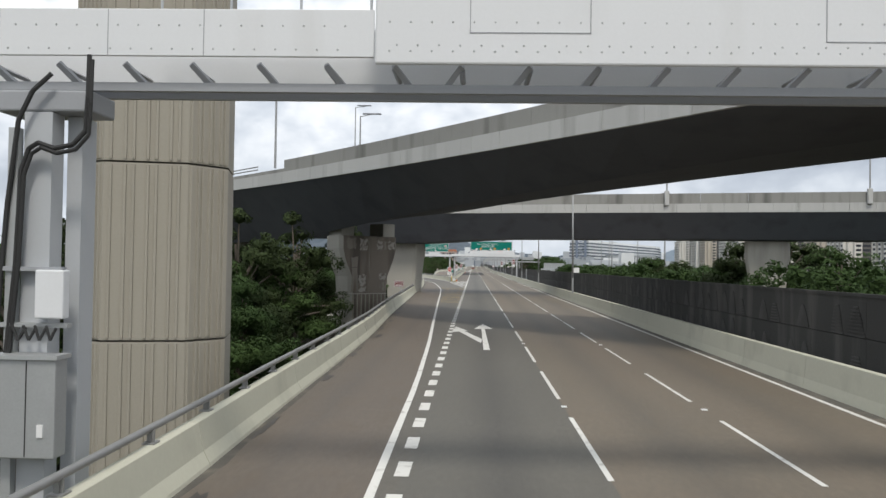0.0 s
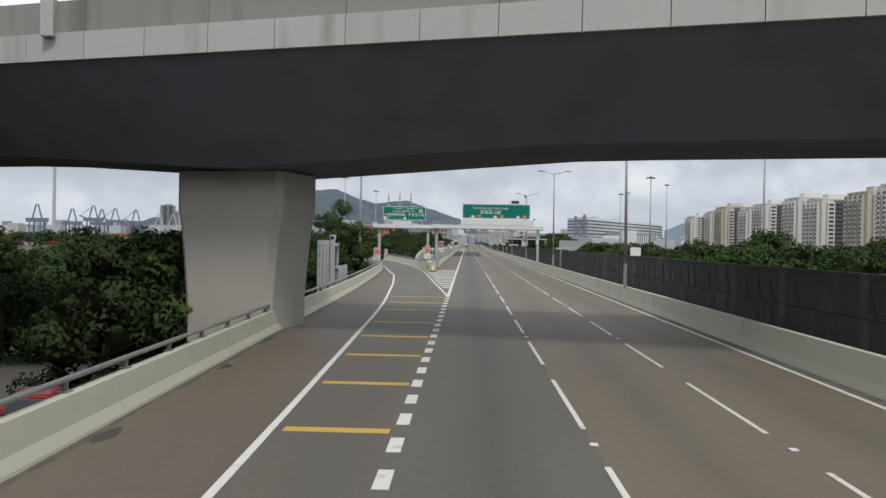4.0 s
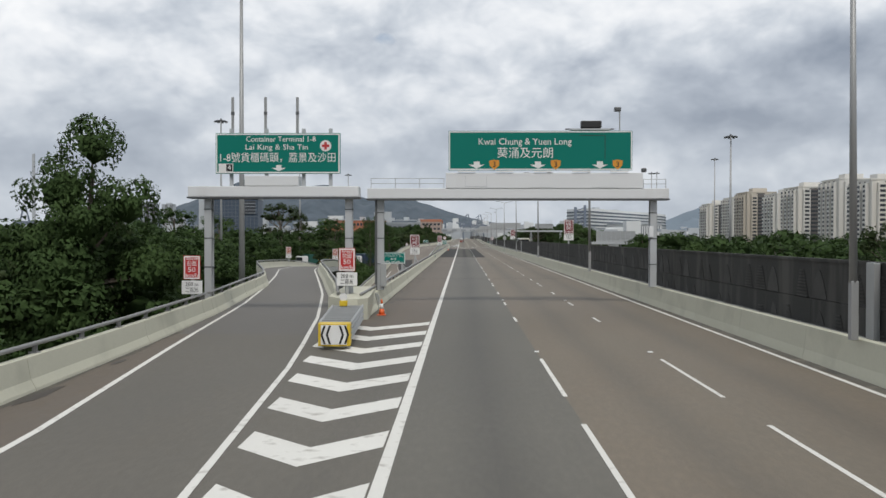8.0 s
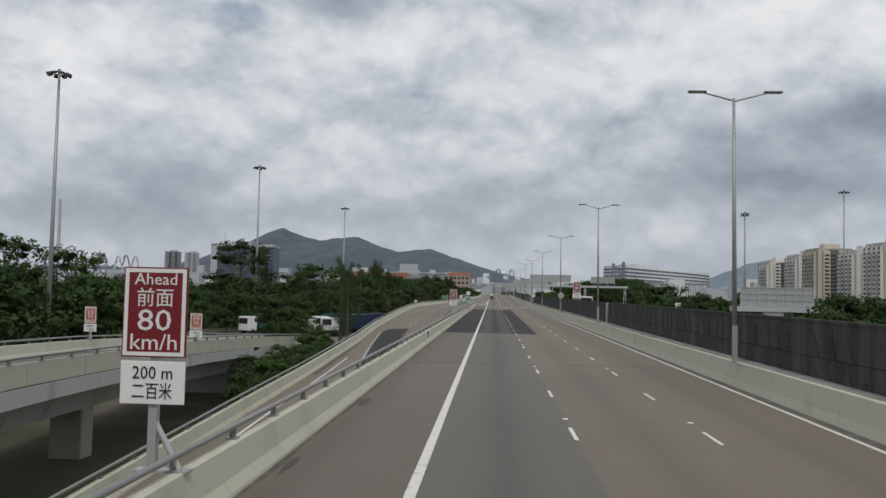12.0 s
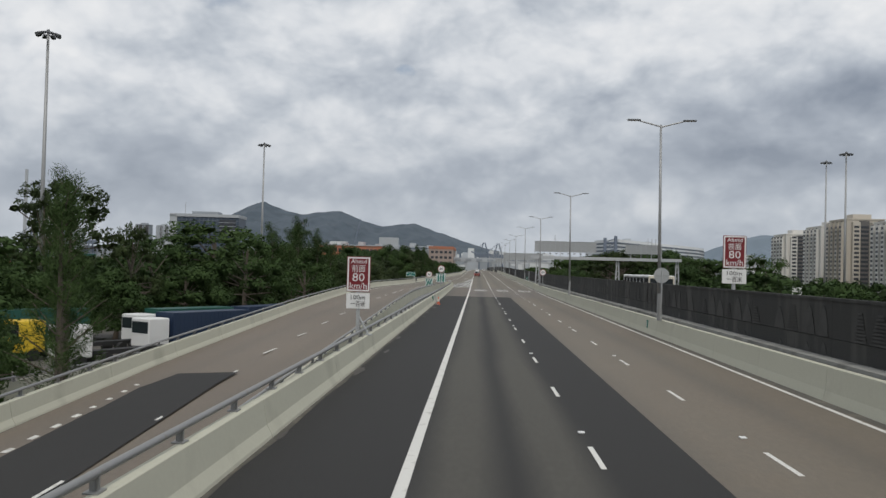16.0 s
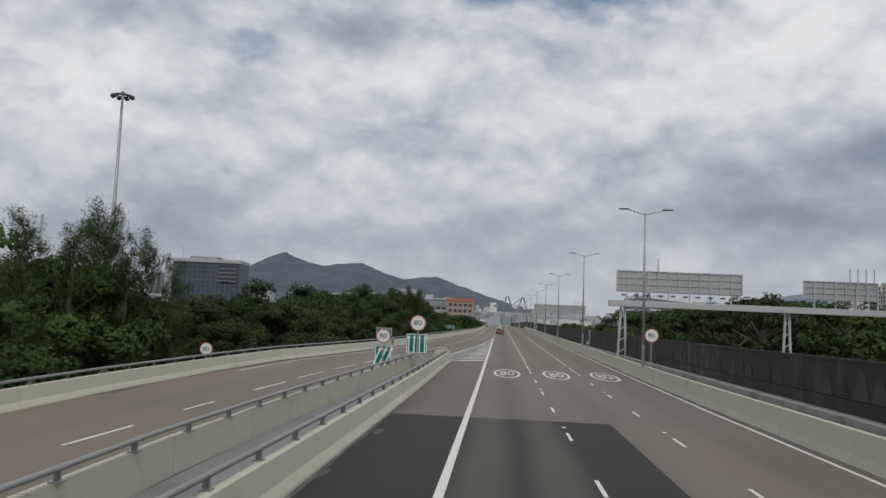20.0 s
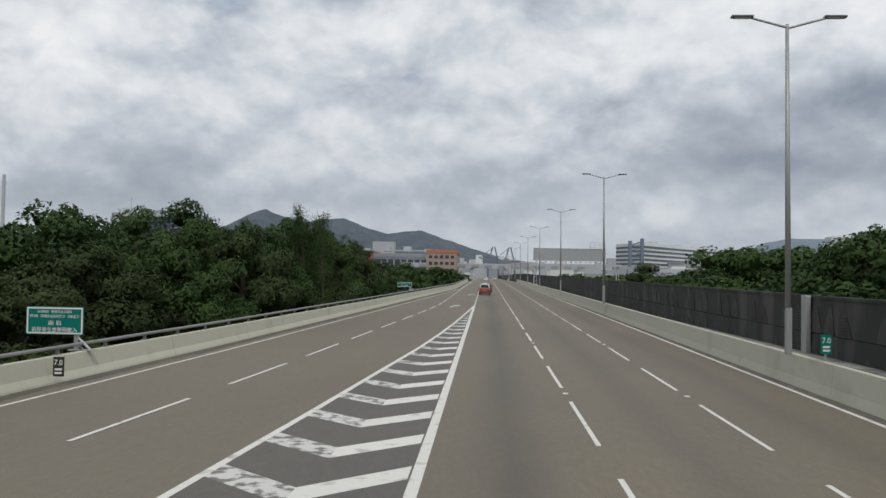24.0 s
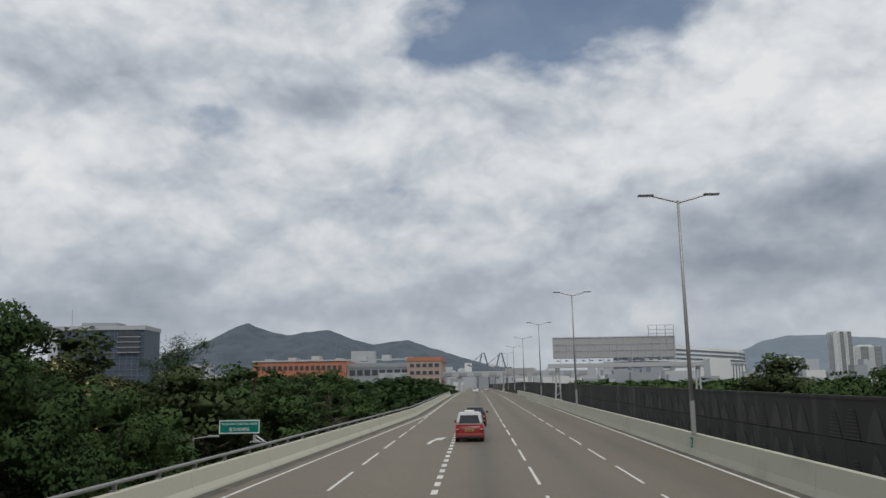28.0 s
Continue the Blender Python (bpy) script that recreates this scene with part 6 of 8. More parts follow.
speed_sign("speed_sign", -11.25, 196.0, 1.72, 0.78, 1.10, AHEAD50, (0.96, 0.62, "200 m", "二百米"), "red sign reading 50 km/h ahead on the gantry leg", 0.8, False, True)
speed_sign("speed_sign", -4.25, 197.4, 2.06, 0.78, 1.10, AHEAD50, (0.98, 0.64, "200 m", "二百米"), "red sign reading 50 km/h ahead on the gantry leg", 0.9, False, True)
speed_sign("speed_sign", -26.7, 293.5, 0.95, 0.85, 1.15, AHEAD50, (0.9, 0.55, "100m", "一百米"), "red sign reading 50 km/h ahead on the ramp parapet", -0.3, False, True)
speed_sign("speed_sign", -19.2, 293.7, 0.65, 0.85, 1.15, AHEAD50, (0.9, 0.55, "100m", "一百米"), "red sign reading 50 km/h ahead on the ramp parapet", -0.3, False, True)


def green_sign(name, x, y, z, w, hgt, lines, label, post_z=0.8, strut=1):
    h = thing(name, x, y, 0, label=label, category="road sign", group="small green signs")
    panel(h, -w / 2, w / 2, z, z + hgt, M_GREEN)
    for s, f, size, wid in lines:
        lettering("lettering", s, size * hgt, M_SIGNW, h, 0, -0.008, z + hgt * f, width=wid * w)
    part("post", boxed(w * 0.33, w * 0.33 + 0.14, 0.05, 0.17, post_z, z + hgt * 0.8, 0.01), M_STEEL, h)
    part("strut", tubed((w * 0.36, 0.11, z - 0.05), (w * 0.36 + 0.5 * strut, 0.11, post_z + 0.02), 0.05, 0.05, 8), M_STEEL, h)
    part("strut", tubed((w * 0.36, 0.11, z - 0.25), (w * 0.36 + 0.25 * strut, 0.11, post_z + 0.02), 0.04, 0.04, 8), M_STEEL, h)
    part("base_plate", boxed(w * 0.25, w * 0.36 + 0.6, 0.0, 0.25, post_z - 0.01, post_z + 0.03), M_STEEL, h)
    return h


SHOULDER = [("HARD  SHOULDER", 0.82, 0.14, 0.60), ("FOR  EMERGENCY  ONLY", 0.655, 0.15, 0.86), ("路 肩", 0.40, 0.19, 0.22), ("祇限發生故障時駛入", 0.16, 0.19, 0.80)]
green_sign("hard_shoulder_sign", -4.65, 230.0, 1.40, 2.02, 0.98, SHOULDER, "green hard shoulder sign on the barrier")
green_sign("hard_shoulder_sign", -13.15, 496.4, 1.32, 1.95, 0.92, SHOULDER, "green hard shoulder sign on the slip road barrier")
green_sign("control_area_sign", -10.3, 588.7, 1.22, 2.05, 0.68, [("TSING MA CONTROL AREA", 0.70, 0.22, 0.86), ("青馬管制區", 0.30, 0.27, 0.5)], "green control area sign on the barrier")
rs = thing("reduce_speed_sign", -6.15, 84.6, 0, label="small red reduce speed now sign on a slanted post", category="road sign")
rs.scale = (0.84, 1.0, 1.0)
panel(rs, -0.62, 0.5, 1.42, 2.02, M_RED)
lettering("lettering", "REDUCE", 0.2, M_SIGNW, rs, -0.06, -0.008, 1.95, width=0.62)
lettering("lettering", "SPEED NOW", 0.2, M_SIGNW, rs, -0.06, -0.008, 1.77, width=0.92)
for i in range(4):
    part("text_bar", boxed(-0.42 + 0.19 * i, -0.28 + 0.19 * i, -0.01, 0.0, 1.52, 1.64), M_SIGNW, rs)
part("post", tubed((-0.1, 0.1, 1.5), (0.55, 0.1, 0.8), 0.06, 0.06, 8), M_STEEL, rs)


M_RIM = plain("faded_red_rim", (0.34, 0.10, 0.10), 0.5)


def roundel(x, y, z, d, foot, label="round 80 speed limit sign with a red rim", strut=None):
    h = thing("speed_limit_sign", x, y, 0, label=label, category="road sign", group="round speed limit signs")
    for nm, r, yy, m in (("plate", d / 2, 0.0, M_RIM), ("face", d / 2 * 0.86, -0.006, M_SIGNW)):
        bm = tubed((0, yy, 0), (0, yy + 0.02, 0), r, r, 32)
        o = part(nm, bm, m, h)
        o.location = (0, 0, z)
    lettering("number", "80", d * 0.46, M_BLACK, h, 0, -0.012, z, width=d * 0.5)
    part("post", tubed((0, 0.06, foot), (0, 0.06, z + d * 0.3), 0.04, 0.04, 8), M_STEEL, h)
    return h


roundel(-4.7, 452.0, 3.42, 1.15, 0.7)
roundel(-6.3, 445.6, 2.55, 0.95, 0.5)
roundel(-17.4, 444.2, 1.25, 0.85, 0.5)
roundel(11.85, 452.0, 3.25, 1.0, 0.95)


def grey_back(x, y, z, d, foot, label):
    h = thing("rear_facing_sign", x, y, 0, label=label, category="road sign", group="backs of signs for the opposite way")
    o = part("plate", tubed((0, 0, 0), (0, 0.02, 0), d / 2, d / 2, 28), M_STEEL, h)
    o.location = (0, 0, z)
    part("bracket", boxed(-d * 0.42, d * 0.42, -0.03, 0.0, z - 0.03, z + 0.03), M_STEEL, h)
    part("post", tubed((0, -0.06, foot), (0, -0.06, z + d * 0.35), 0.04, 0.04, 8), M_STEEL, h)


grey_back(11.5, 361.2, 3.55, 0.86, 1.0, "grey back of a round sign beside a lamp post")


def green_board(x, y, z0, z1, w, arrows, slant, label):
    h = thing("lane_board", x, y, 0, label=label, category="road sign")
    panel(h, -w / 2, w / 2, z0, z1, M_GREEN)
    for i in range(arrows):
        ax = (i + 0.5) / arrows * w - w / 2
        s = slant * (z1 - z0) * 0.5
        bm = flat_shape([[(ax - 0.05 - s, z0 + 0.1), (ax + 0.05 - s, z0 + 0.1), (ax + 0.05 + s * 0.6, z1 - 0.34), (ax - 0.05 + s * 0.6, z1 - 0.34)],
                         [(ax - 0.14 + s * 0.6, z1 - 0.34), (ax + 0.14 + s * 0.6, z1 - 0.34), (ax + s, z1 - 0.08)]], -0.009)
        part("arrow", bm, M_SIGNW, h)
    part("post", boxed(-0.07, 0.07, 0.05, 0.19, 0.6, z1 * 0.95, 0.01), M_STEEL, h)
    part("strut", tubed((0, 0.1, z0), (0.6, 0.1, 0.8), 0.05, 0.05, 8), M_STEEL, h)


green_board(-4.75, 452.2, 1.25, 2.65, 1.55, 4, 0.0, "green board with white arrows straight up")
green_board(-6.3, 445.8, 0.55, 1.95, 1.1, 3, 0.35, "green board with slanting white arrows")

# ---- gantries ----
def down_arrow(h, x, z, k=1.0):
    pts = [(-0.17, 0.2), (0.17, 0.2), (0.17, 0.02), (0.45, 0.02), (0.0, -0.2), (-0.45, 0.02), (-0.17, 0.02)]
    bm = flat_shape([[(x + a * k, z + b * k) for a, b in pts]], -0.011)
    part("arrow", bm, M_SIGNW, h, "white arrow pointing down")


def railing(h, x0, x1, z, y, hgt=0.55, n=3, mat=M_GANTRY):
    bm = bmesh.new()
    for i in range(n + 1):
        x = x0 + (x1 - x0) * i / n
        tube(bm, (x, y, z), (x, y, z + hgt), 0.02, 0.02, 6)
    for f in (0.5, 1.0):
        tube(bm, (x0, y, z + hgt * f), (x1, y, z + hgt * f), 0.018, 0.018, 6)
    part("railing", bm, mat, h, "thin steel railing")


def column(h, x, z0, z1, y=0.45, w=0.34, mat=M_GANTRY, bands=True):
    bm = bmesh.new()
    a, t = w / 2, min(0.03, w / 6)
    ring = [(-a, -0.05), (a, -0.05), (a, 0), (t, 0), (t, 0.35), (a, 0.35), (a, 0.40), (-a, 0.40), (-a, 0.35), (-t, 0.35), (-t, 0), (-a, 0)]
    lo, hi = [[bm.verts.new((x + u, y + v, z)) for u, v in ring] for z in (z0, z1)]
    for i in range(12):
        bm.faces.new((lo[i], lo[(i + 1) % 12], hi[(i + 1) % 12], hi[i]))
    bm.faces.new(lo[::-1]), bm.faces.new(hi)
    part("post", bm, mat, h, "grey steel gantry leg")
    if bands:
        for z in (2.2, 3.6, 5.0):
            if z0 < z < z1:
                part("clamp", boxed(x - w / 2 - 0.02, x + w / 2 + 0.02, y - 0.07, y + 0.42, z, z + 0.05), M_DKPOLE, h)


gk = thing("sign_gantry", 0, 202.95, 0, label="white steel gantry carrying a wide green direction sign", category="sign gantry")
part("beam", boxed(-3.9, 12.35, 0.0, 0.8, 5.78, 6.32, 0.02), M_WHITE, gk, "long white box beam")
part("beam_casing", boxed(0.35, 10.95, -0.03, 0.8, 6.33, 7.16, 0.02), M_WHITE, gk, "raised white casing under the sign")
part("beam_foot", boxed(-3.95, 12.4, -0.02, 0.82, 5.70, 5.775), M_DKPOLE, gk, "dark lower edge of the beam")
column(gk, -3.22, 0.8, 5.72)
column(gk, -3.45, 0.8, 5.72, 0.30, 0.12, M_DKPOLE, False)
column(gk, 11.62, 1.0, 5.72)
part("cabinet", boxed(11.35, 11.6, 0.3, 0.6, 3.7, 4.3, 0.02), M_WHITE, gk, "small white junction box")
part("cabinet", boxed(-3.2, -2.9, 0.2, 0.44, 1.0, 2.25, 0.02), M_STEEL, gk)
railing(gk, -3.7, 0.25, 6.32, 0.1, 0.55, 3)
railing(gk, 11.0, 12.2, 6.32, 0.1, 0.5, 1)
panel(gk, 0.5, 10.38, 7.30, 9.42, M_GREEN, t=0.12, name="sign_face", label="wide green direction sign")
lettering("lettering", "Kwai Chung & Yuen Long", 0.5, M_SIGNW, gk, 4.62, -0.01, 8.83, width=5.0)
lettering("lettering", "葵涌及元朗", 0.62, M_SIGNW, gk, 4.62, -0.01, 8.2, width=3.0)
for x in (2.02, 5.32, 8.64):
    down_arrow(gk, x, 7.58, 0.95)
    bm = flat_shape([[(x + 0.95 + a, 7.6 + b) for a, b in ((-0.27, 0.22), (0, 0.27), (0.27, 0.22), (0.25, -0.05), (0.0, -0.28), (-0.25, -0.05))]], -0.012)
    sh = part("route_shield", bm, M_GOLD, gk, "orange route shield")
    lettering("number", "3", 0.42, M_BLACK, gk, x + 0.95, -0.022, 7.6)
part("hatch_line", boxed(7.55, 8.9, -0.008, 0.0, 9.16, 9.19), M_BLACK, gk)
part("hatch_line", boxed(8.9, 8.93, -0.008, 0.0, 7.9, 9.19), M_BLACK, gk)
part("detector", boxed(7.65, 8.75, 0.1, 0.5, 9.6, 9.98, 0.04), M_BLACK, gk, "black traffic detector box")
part("detector_shelf", boxed(7.1, 9.2, 0.05, 0.55, 9.47, 9.55), M_GANTRY, gk)
part("camera_pole", tubed((9.75, 0.3, 9.4), (9.75, 0.3, 10.6), 0.04, 0.04, 8), M_STEEL, gk)
part("camera_head", boxed(9.45, 9.8, 0.15, 0.45, 10.5, 10.72, 0.04), M_DKPOLE, gk, "small surveillance camera")
part("camera_head", boxed(10.9, 11.15, 0.0, 0.3, 7.2, 7.42, 0.04), M_DKPOLE, gk, "small surveillance camera")
for i in range(5):
    part("sign_lamp", boxed(1.0 + 2.05 * i, 1.95 + 2.05 * i, -0.10, -0.02, 7.20, 7.26), M_SIGNW, gk)
for x0, x1, z0, z1 in ((1.4, 2.55, 6.42, 7.0), (4.9, 6.1, 6.38, 6.4), (8.2, 9.6, 6.38, 6.4)):
    part("hatch_line", boxed(x0, x1, -0.036, -0.03, z0, z0 + 0.012), M_UNDER, gk)
    if z1 - z0 > 0.1:
        for x in (x0, x1):
            part("hatch_line", boxed(x, x + 0.012, -0.036, -0.03, z0, z1), M_UNDER, gk)

gc = thing("sign_gantry", 0, 197.6, 0, label="white steel gantry over the ramp with a green direction sign", category="sign gantry")
part("beam", boxed(-11.95, -3.72, 0.0, 0.9, 5.62, 6.12, 0.02), M_WHITE, gc, "white box beam")
part("beam_foot", boxed(-12.0, -3.68, -0.02, 0.92, 5.54, 5.615), M_DKPOLE, gc)
part("beam_casing", boxed(-9.2, -6.6, -0.02, 0.9, 6.13, 6.62, 0.02), M_WHITE, gc)
column(gc, -11.1, 0.6, 5.56)
column(gc, -4.25, 0.8, 5.56)
for x in (-9.9, -8.2, -6.4, -5.1):
    part("sign_post", boxed(x - 0.08, x + 0.08, 0.2, 0.36, 6.1, 8.9), M_GANTRY, gc)
for x in (-9.9, -8.3, -6.75):
    part("detector_mast", tubed((x, 0.5, 8.6), (x, 0.5, 10.45), 0.07, 0.07, 8), M_POLE, gc)
    part("detector", boxed(x - 0.07, x + 0.07, 0.42, 0.58, 9.6, 9.75), M_DKPOLE, gc)
panel(gc, -10.6, -4.6, 6.72, 8.66, M_GREEN, t=0.12, name="sign_face", label="green direction sign")
lettering("lettering", "Container Terminal 1-8", 0.36, M_SIGNW, gc, -7.45, -0.01, 8.36, width=3.35)
lettering("lettering", "Lai King & Sha Tin", 0.36, M_SIGNW, gc, -7.65, -0.01, 7.98, width=3.0)
lettering("lettering", "1-8號貨櫃碼頭，荔景及沙田", 0.5, M_SIGNW, gc, -7.6, -0.01, 7.46, width=5.55)
down_arrow(gc, -7.55, 6.98, 0.75)
for nm, r, yy, m in (("badge", 0.27, -0.012, M_SIGNW),):
    o = part(nm, tubed((0, yy, 0), (0, yy + 0.01, 0), r, r, 24), m, gc)
    o.location = (-5.3, 0, 8.05)
bm = boxed(-5.48, -5.12, -0.026, -0.014, 7.99, 8.11)
box(bm, -5.36, -5.24, -0.027, -0.013, 7.87, 8.23)
part("cross", bm, M_RED2, gc)
part("exit_box", boxed(-10.45, -9.75, -0.012, 0.0, 6.8, 7.2), M_SIGNW, gc)
part("exit_box_field", boxed(-10.08, -9.78, -0.022, -0.013, 6.83, 7.17), M_BLACK, gc)
lettering("number", "4", 0.32, M_SIGNW, gc, -9.93, -0.026, 7.0)

# the first gantry, overhead at the start
g0 = thing("sign_gantry", 0, 11.5, 0, label="white riveted gantry beam over the road with a walkway below", category="sign gantry")
part("beam_skin", boxed(-7.2, -0.22, 0.0, 0.06, 6.52, 7.18, 0.01), M_WHITE, g0, "white riveted steel skin")
part("beam_skin", boxed(-0.2, 14.5, -0.05, 0.04, 6.42, 9.1, 0.03), M_WHITE, g0, "white riveted steel skin")
part("beam_back", boxed(-7.2, 14.5, 1.1, 1.2, 6.3, 7.2), M_WHITE, g0)
part("lower_chord", boxed(-7.2, 14.5, 0.25, 0.37, 6.08, 6.20), M_UNDER, g0)
part("lower_chord", boxed(-7.2, 14.5, 1.25, 1.37, 6.16, 6.28), M_UNDER, g0)
for i in range(22):
    x = -6.6 + i * 0.95
    bm = bmesh.new()
    tube(bm, (x, 0.12, 6.44), (x + (0.22 if x < 0.8 else -0.22) * 1.0, 0.34, 6.18), 0.05, 0.06, 4)
    tube(bm, (x, 0.2, 6.40), (x, 1.3, 6.40), 0.04, 0.04, 4)
    part("bracket", bm, M_UNDER, g0)
for x0, x1, z0, z1 in ((1.1, 2.75, 6.85, 8.2), (5.9, 7.4, 6.75, 8.2)):
    bm = bmesh.new()
    for a in ((x0, x1, z0, z0 + 0.012), (x0, x0 + 0.012, z0, z1), (x1 - 0.012, x1, z0, z1)):
        box(bm, a[0], a[1], -0.058, -0.05, a[2], a[3])
    part("hatch_line", bm, M_UNDER, g0)
rv = bmesh.new()
for row, (z, x0, x1, yy) in enumerate(((6.62, -7.1, -0.3, 0.0), (6.95, -7.1, -0.3, 0.0), (6.60, 0.0, 14.4, -0.05), (6.68, 0.0, 14.4, -0.05), (7.0, 0.0, 14.4, -0.05))):
    n = int((x1 - x0) / 0.29)
    for i in range(n):
        x = x0 + i * 0.29 + 0.1 * (row % 2)
        tube(rv, (x, yy - 0.008, z), (x, yy, z), 0.012, 0.016, 6)
tagged(part("rivets", rv, M_STEEL, g0), kind="stuff")
seams = [(-5.5, -0.004, 6.53, 7.17), (-3.95, -0.004, 6.53, 7.17), (-2.6, -0.004, 6.53, 7.17)]
for x, yy, z0, z1 in seams:
    part("seam", boxed(x, x + 0.012, yy, yy + 0.004, z0, z1), M_UNDER, g0)
railing(g0, -3.3, -0.3, 7.2, 0.3, 0.5, 3)
bm = boxed(-5.15, -4.75, 0.1, 0.45, -1.5, 5.74)
box(bm, -4.72, -4.5, 0.5, 0.95, -1.5, 5.74)
part("leg", bm, M_GANTRY, g0, "grey steel gantry leg")
part("leg_head", boxed(-5.6, -4.2, 0.1, 0.9, 5.75, 6.05, 0.03), M_UNDER, g0)
part("tray", boxed(-5.32, -5.18, 0.0, 0.14, -1.0, 5.5), M_STEEL, g0, "perforated cable tray")
cable_pts = [(-4.15, -0.1, 6.5), (-4.15, -0.12, 5.9), (-4.18, -0.1, 5.45), (-4.35, -0.12, 5.25), (-4.62, -0.1, 5.2), (-4.85, -0.08, 5.28), (-5.0, -0.05, 5.2), (-5.1, -0.05, 4.9), (-5.16, -0.03, 3.6), (-5.3, -0.02, 2.0), (-5.38, -0.02, 1.0)]
part("cable", pipe(bmesh.new(), cable_pts, 0.035), M_RUBBER, g0, "black cable")
part("cable", pipe(bmesh.new(), [(-4.7, -0.05, 6.25), (-4.95, -0.08, 6.0), (-5.15, -0.06, 5.6), (-5.3, -0.03, 4.4), (-5.42, -0.03, 2.5), (-5.5, -0.03, 0.8)], 0.035), M_RUBBER, g0, "black cable")
part("cable", pipe(bmesh.new(), [(x + 0.05, y - 0.02, z - 0.07) for x, y, z in cable_pts], 0.03), M_RUBBER, g0, "black cable")
part("junction_box", boxed(-4.82, -4.42, -0.15, 0.05, 2.85, 3.52, 0.02), M_WHITE, g0, "white junction box")
cab = part("cabinet", boxed(-5.32, -4.45, -0.25, 0.1, 0.95, 2.3, 0.02), M_STEEL, g0, "grey steel equipment cabinet")
part("cabinet_roof", boxed(-5.36, -4.41, -0.3, 0.12, 2.3, 2.36), M_STEEL, cab)
part("door_gap", boxed(-4.86, -4.845, -0.256, -0.25, 0.98, 2.28), M_RUBBER, cab)
part("handle", boxed(-4.68, -4.6, -0.28, -0.25, 1.25, 1.42), M_SIGNW, cab)
for i in range(4):
    part("cable_loop", pipe(bmesh.new(), [(-5.15 + 0.16 * i, -0.1, 2.75), (-5.05 + 0.15 * i, -0.12, 2.55), (-4.95 + 0.14 * i, -0.1, 2.72)], 0.02), M_RUBBER, g0)
part("cross_bar", boxed(-5.35, -4.5, -0.05, 0.1, 3.5, 3.56), M_UNDER, g0)
part("cross_bar", boxed(-5.35, -4.4, -0.05, 0.1, 2.72, 2.78), M_STEEL, g0)


def back_gantry(name, y, x0, x1, beam_z, boards, legs, label):
    h = thing(name, 0, y, 0, label=label, category="sign gantry")
    part("beam", boxed(x0, x1, -0.5, 0.5, beam_z, beam_z + 0.55, 0.02), M_GANTRY, h, "grey steel beam")
    for bx0, bx1, z0, z1 in boards:
        part("board", boxed(bx0, bx1, 0.3, 0.36, z0, z1), M_STEEL, h, "grey back of a direction sign")
        n = max(3, round((bx1 - bx0) / 0.95))
        for i in range(n + 1):
            x = bx0 + (bx1 - bx0) * i / n
            part("upright", boxed(x - 0.05, x + 0.05, 0.18, 0.3, z0 - (0.9 if i % 2 else 0.0), z1), M_GANTRY, h)
        for k in range(4):
            z = z0 + (z1 - z0) * (k + 0.15) / 3.3
            part("crossbar", boxed(bx0, bx1, 0.22, 0.3, z, z + 0.05), M_GANTRY, h)
        for i in range(int((bx1 - bx0) / 1.1)):
            part("sign_lamp", boxed(bx0 + 0.4 + 1.1 * i, bx0 + 0.75 + 1.1 * i, -0.2, 0.3, z0 - 0.35, z0 - 0.22), M_DKPOLE, h)
    for lx in legs:
        bm = bmesh.new()
        for s in (-1, 1):
            tube(bm, (lx + s * 0.42, 0, -0.3 if lx < 20 else -1.0), (lx + s * 0.16, 0, beam_z), 0.12, 0.12, 6)
        for z in (1.4, 2.4, 3.4, 4.4):
            f = 0.42 - 0.26 * z / beam_z
            tube(bm, (lx - f, 0, z), (lx + f, 0, z + 0.5), 0.05, 0.05, 4)
        part("leg", bm, M_GANTRY, h, "tapered lattice leg")
        part("leg_foot", boxed(lx - 0.6, lx + 0.6, -0.5, 0.5, -0.5, 1.05, 0.03), M_CONC, h, "concrete leg foot")
    return h


b0 = back_gantry("rear_facing_gantry", 468.6, 10.9, 38.0, 5.55, [(11.6, 22.7, 6.9, 8.85), (28.1, 34.5, 6.85, 8.55)], (12.15, 26.6, 37.3), "grey steel gantry showing the backs of two large signs")
for x in (32.0, 32.7, 33.4, 34.1):
    part("detector_mast", tubed((x, 0, 8.4), (x, 0, 9.7), 0.06, 0.06, 8), M_GANTRY, b0)
part("camera_pole", tubed((15.2, 0, 8.8), (15.2, 0, 10.0), 0.05, 0.05, 8), M_STEEL, b0)
b9 = back_gantry("rear_facing_gantry", 659.0, 11.0, 31.0, 5.0, [(11.7, 27.6, 6.2, 9.0)], (12.15, 30.3), "grey steel gantry showing the back of a wide sign")
bm = bmesh.new()
for x in (24.2, 25.3, 26.4, 27.5):
    tube(bm, (x, 0, 9.0), (x, 0, 10.4), 0.05, 0.05, 6)
for z in (9.3, 9.8, 10.4):
    tube(bm, (24.2, 0, z), (27.5, 0, z), 0.04, 0.04, 6)
part("frame", bm, M_GANTRY, b9, "open steel frame above the sign")
back_gantry("rear_facing_gantry", 880.0, 11.0, 32.0, 5.2, [(13, 24, 6.3, 8.8)], (12.15, 31.3), "far grey gantry showing the back of a sign")

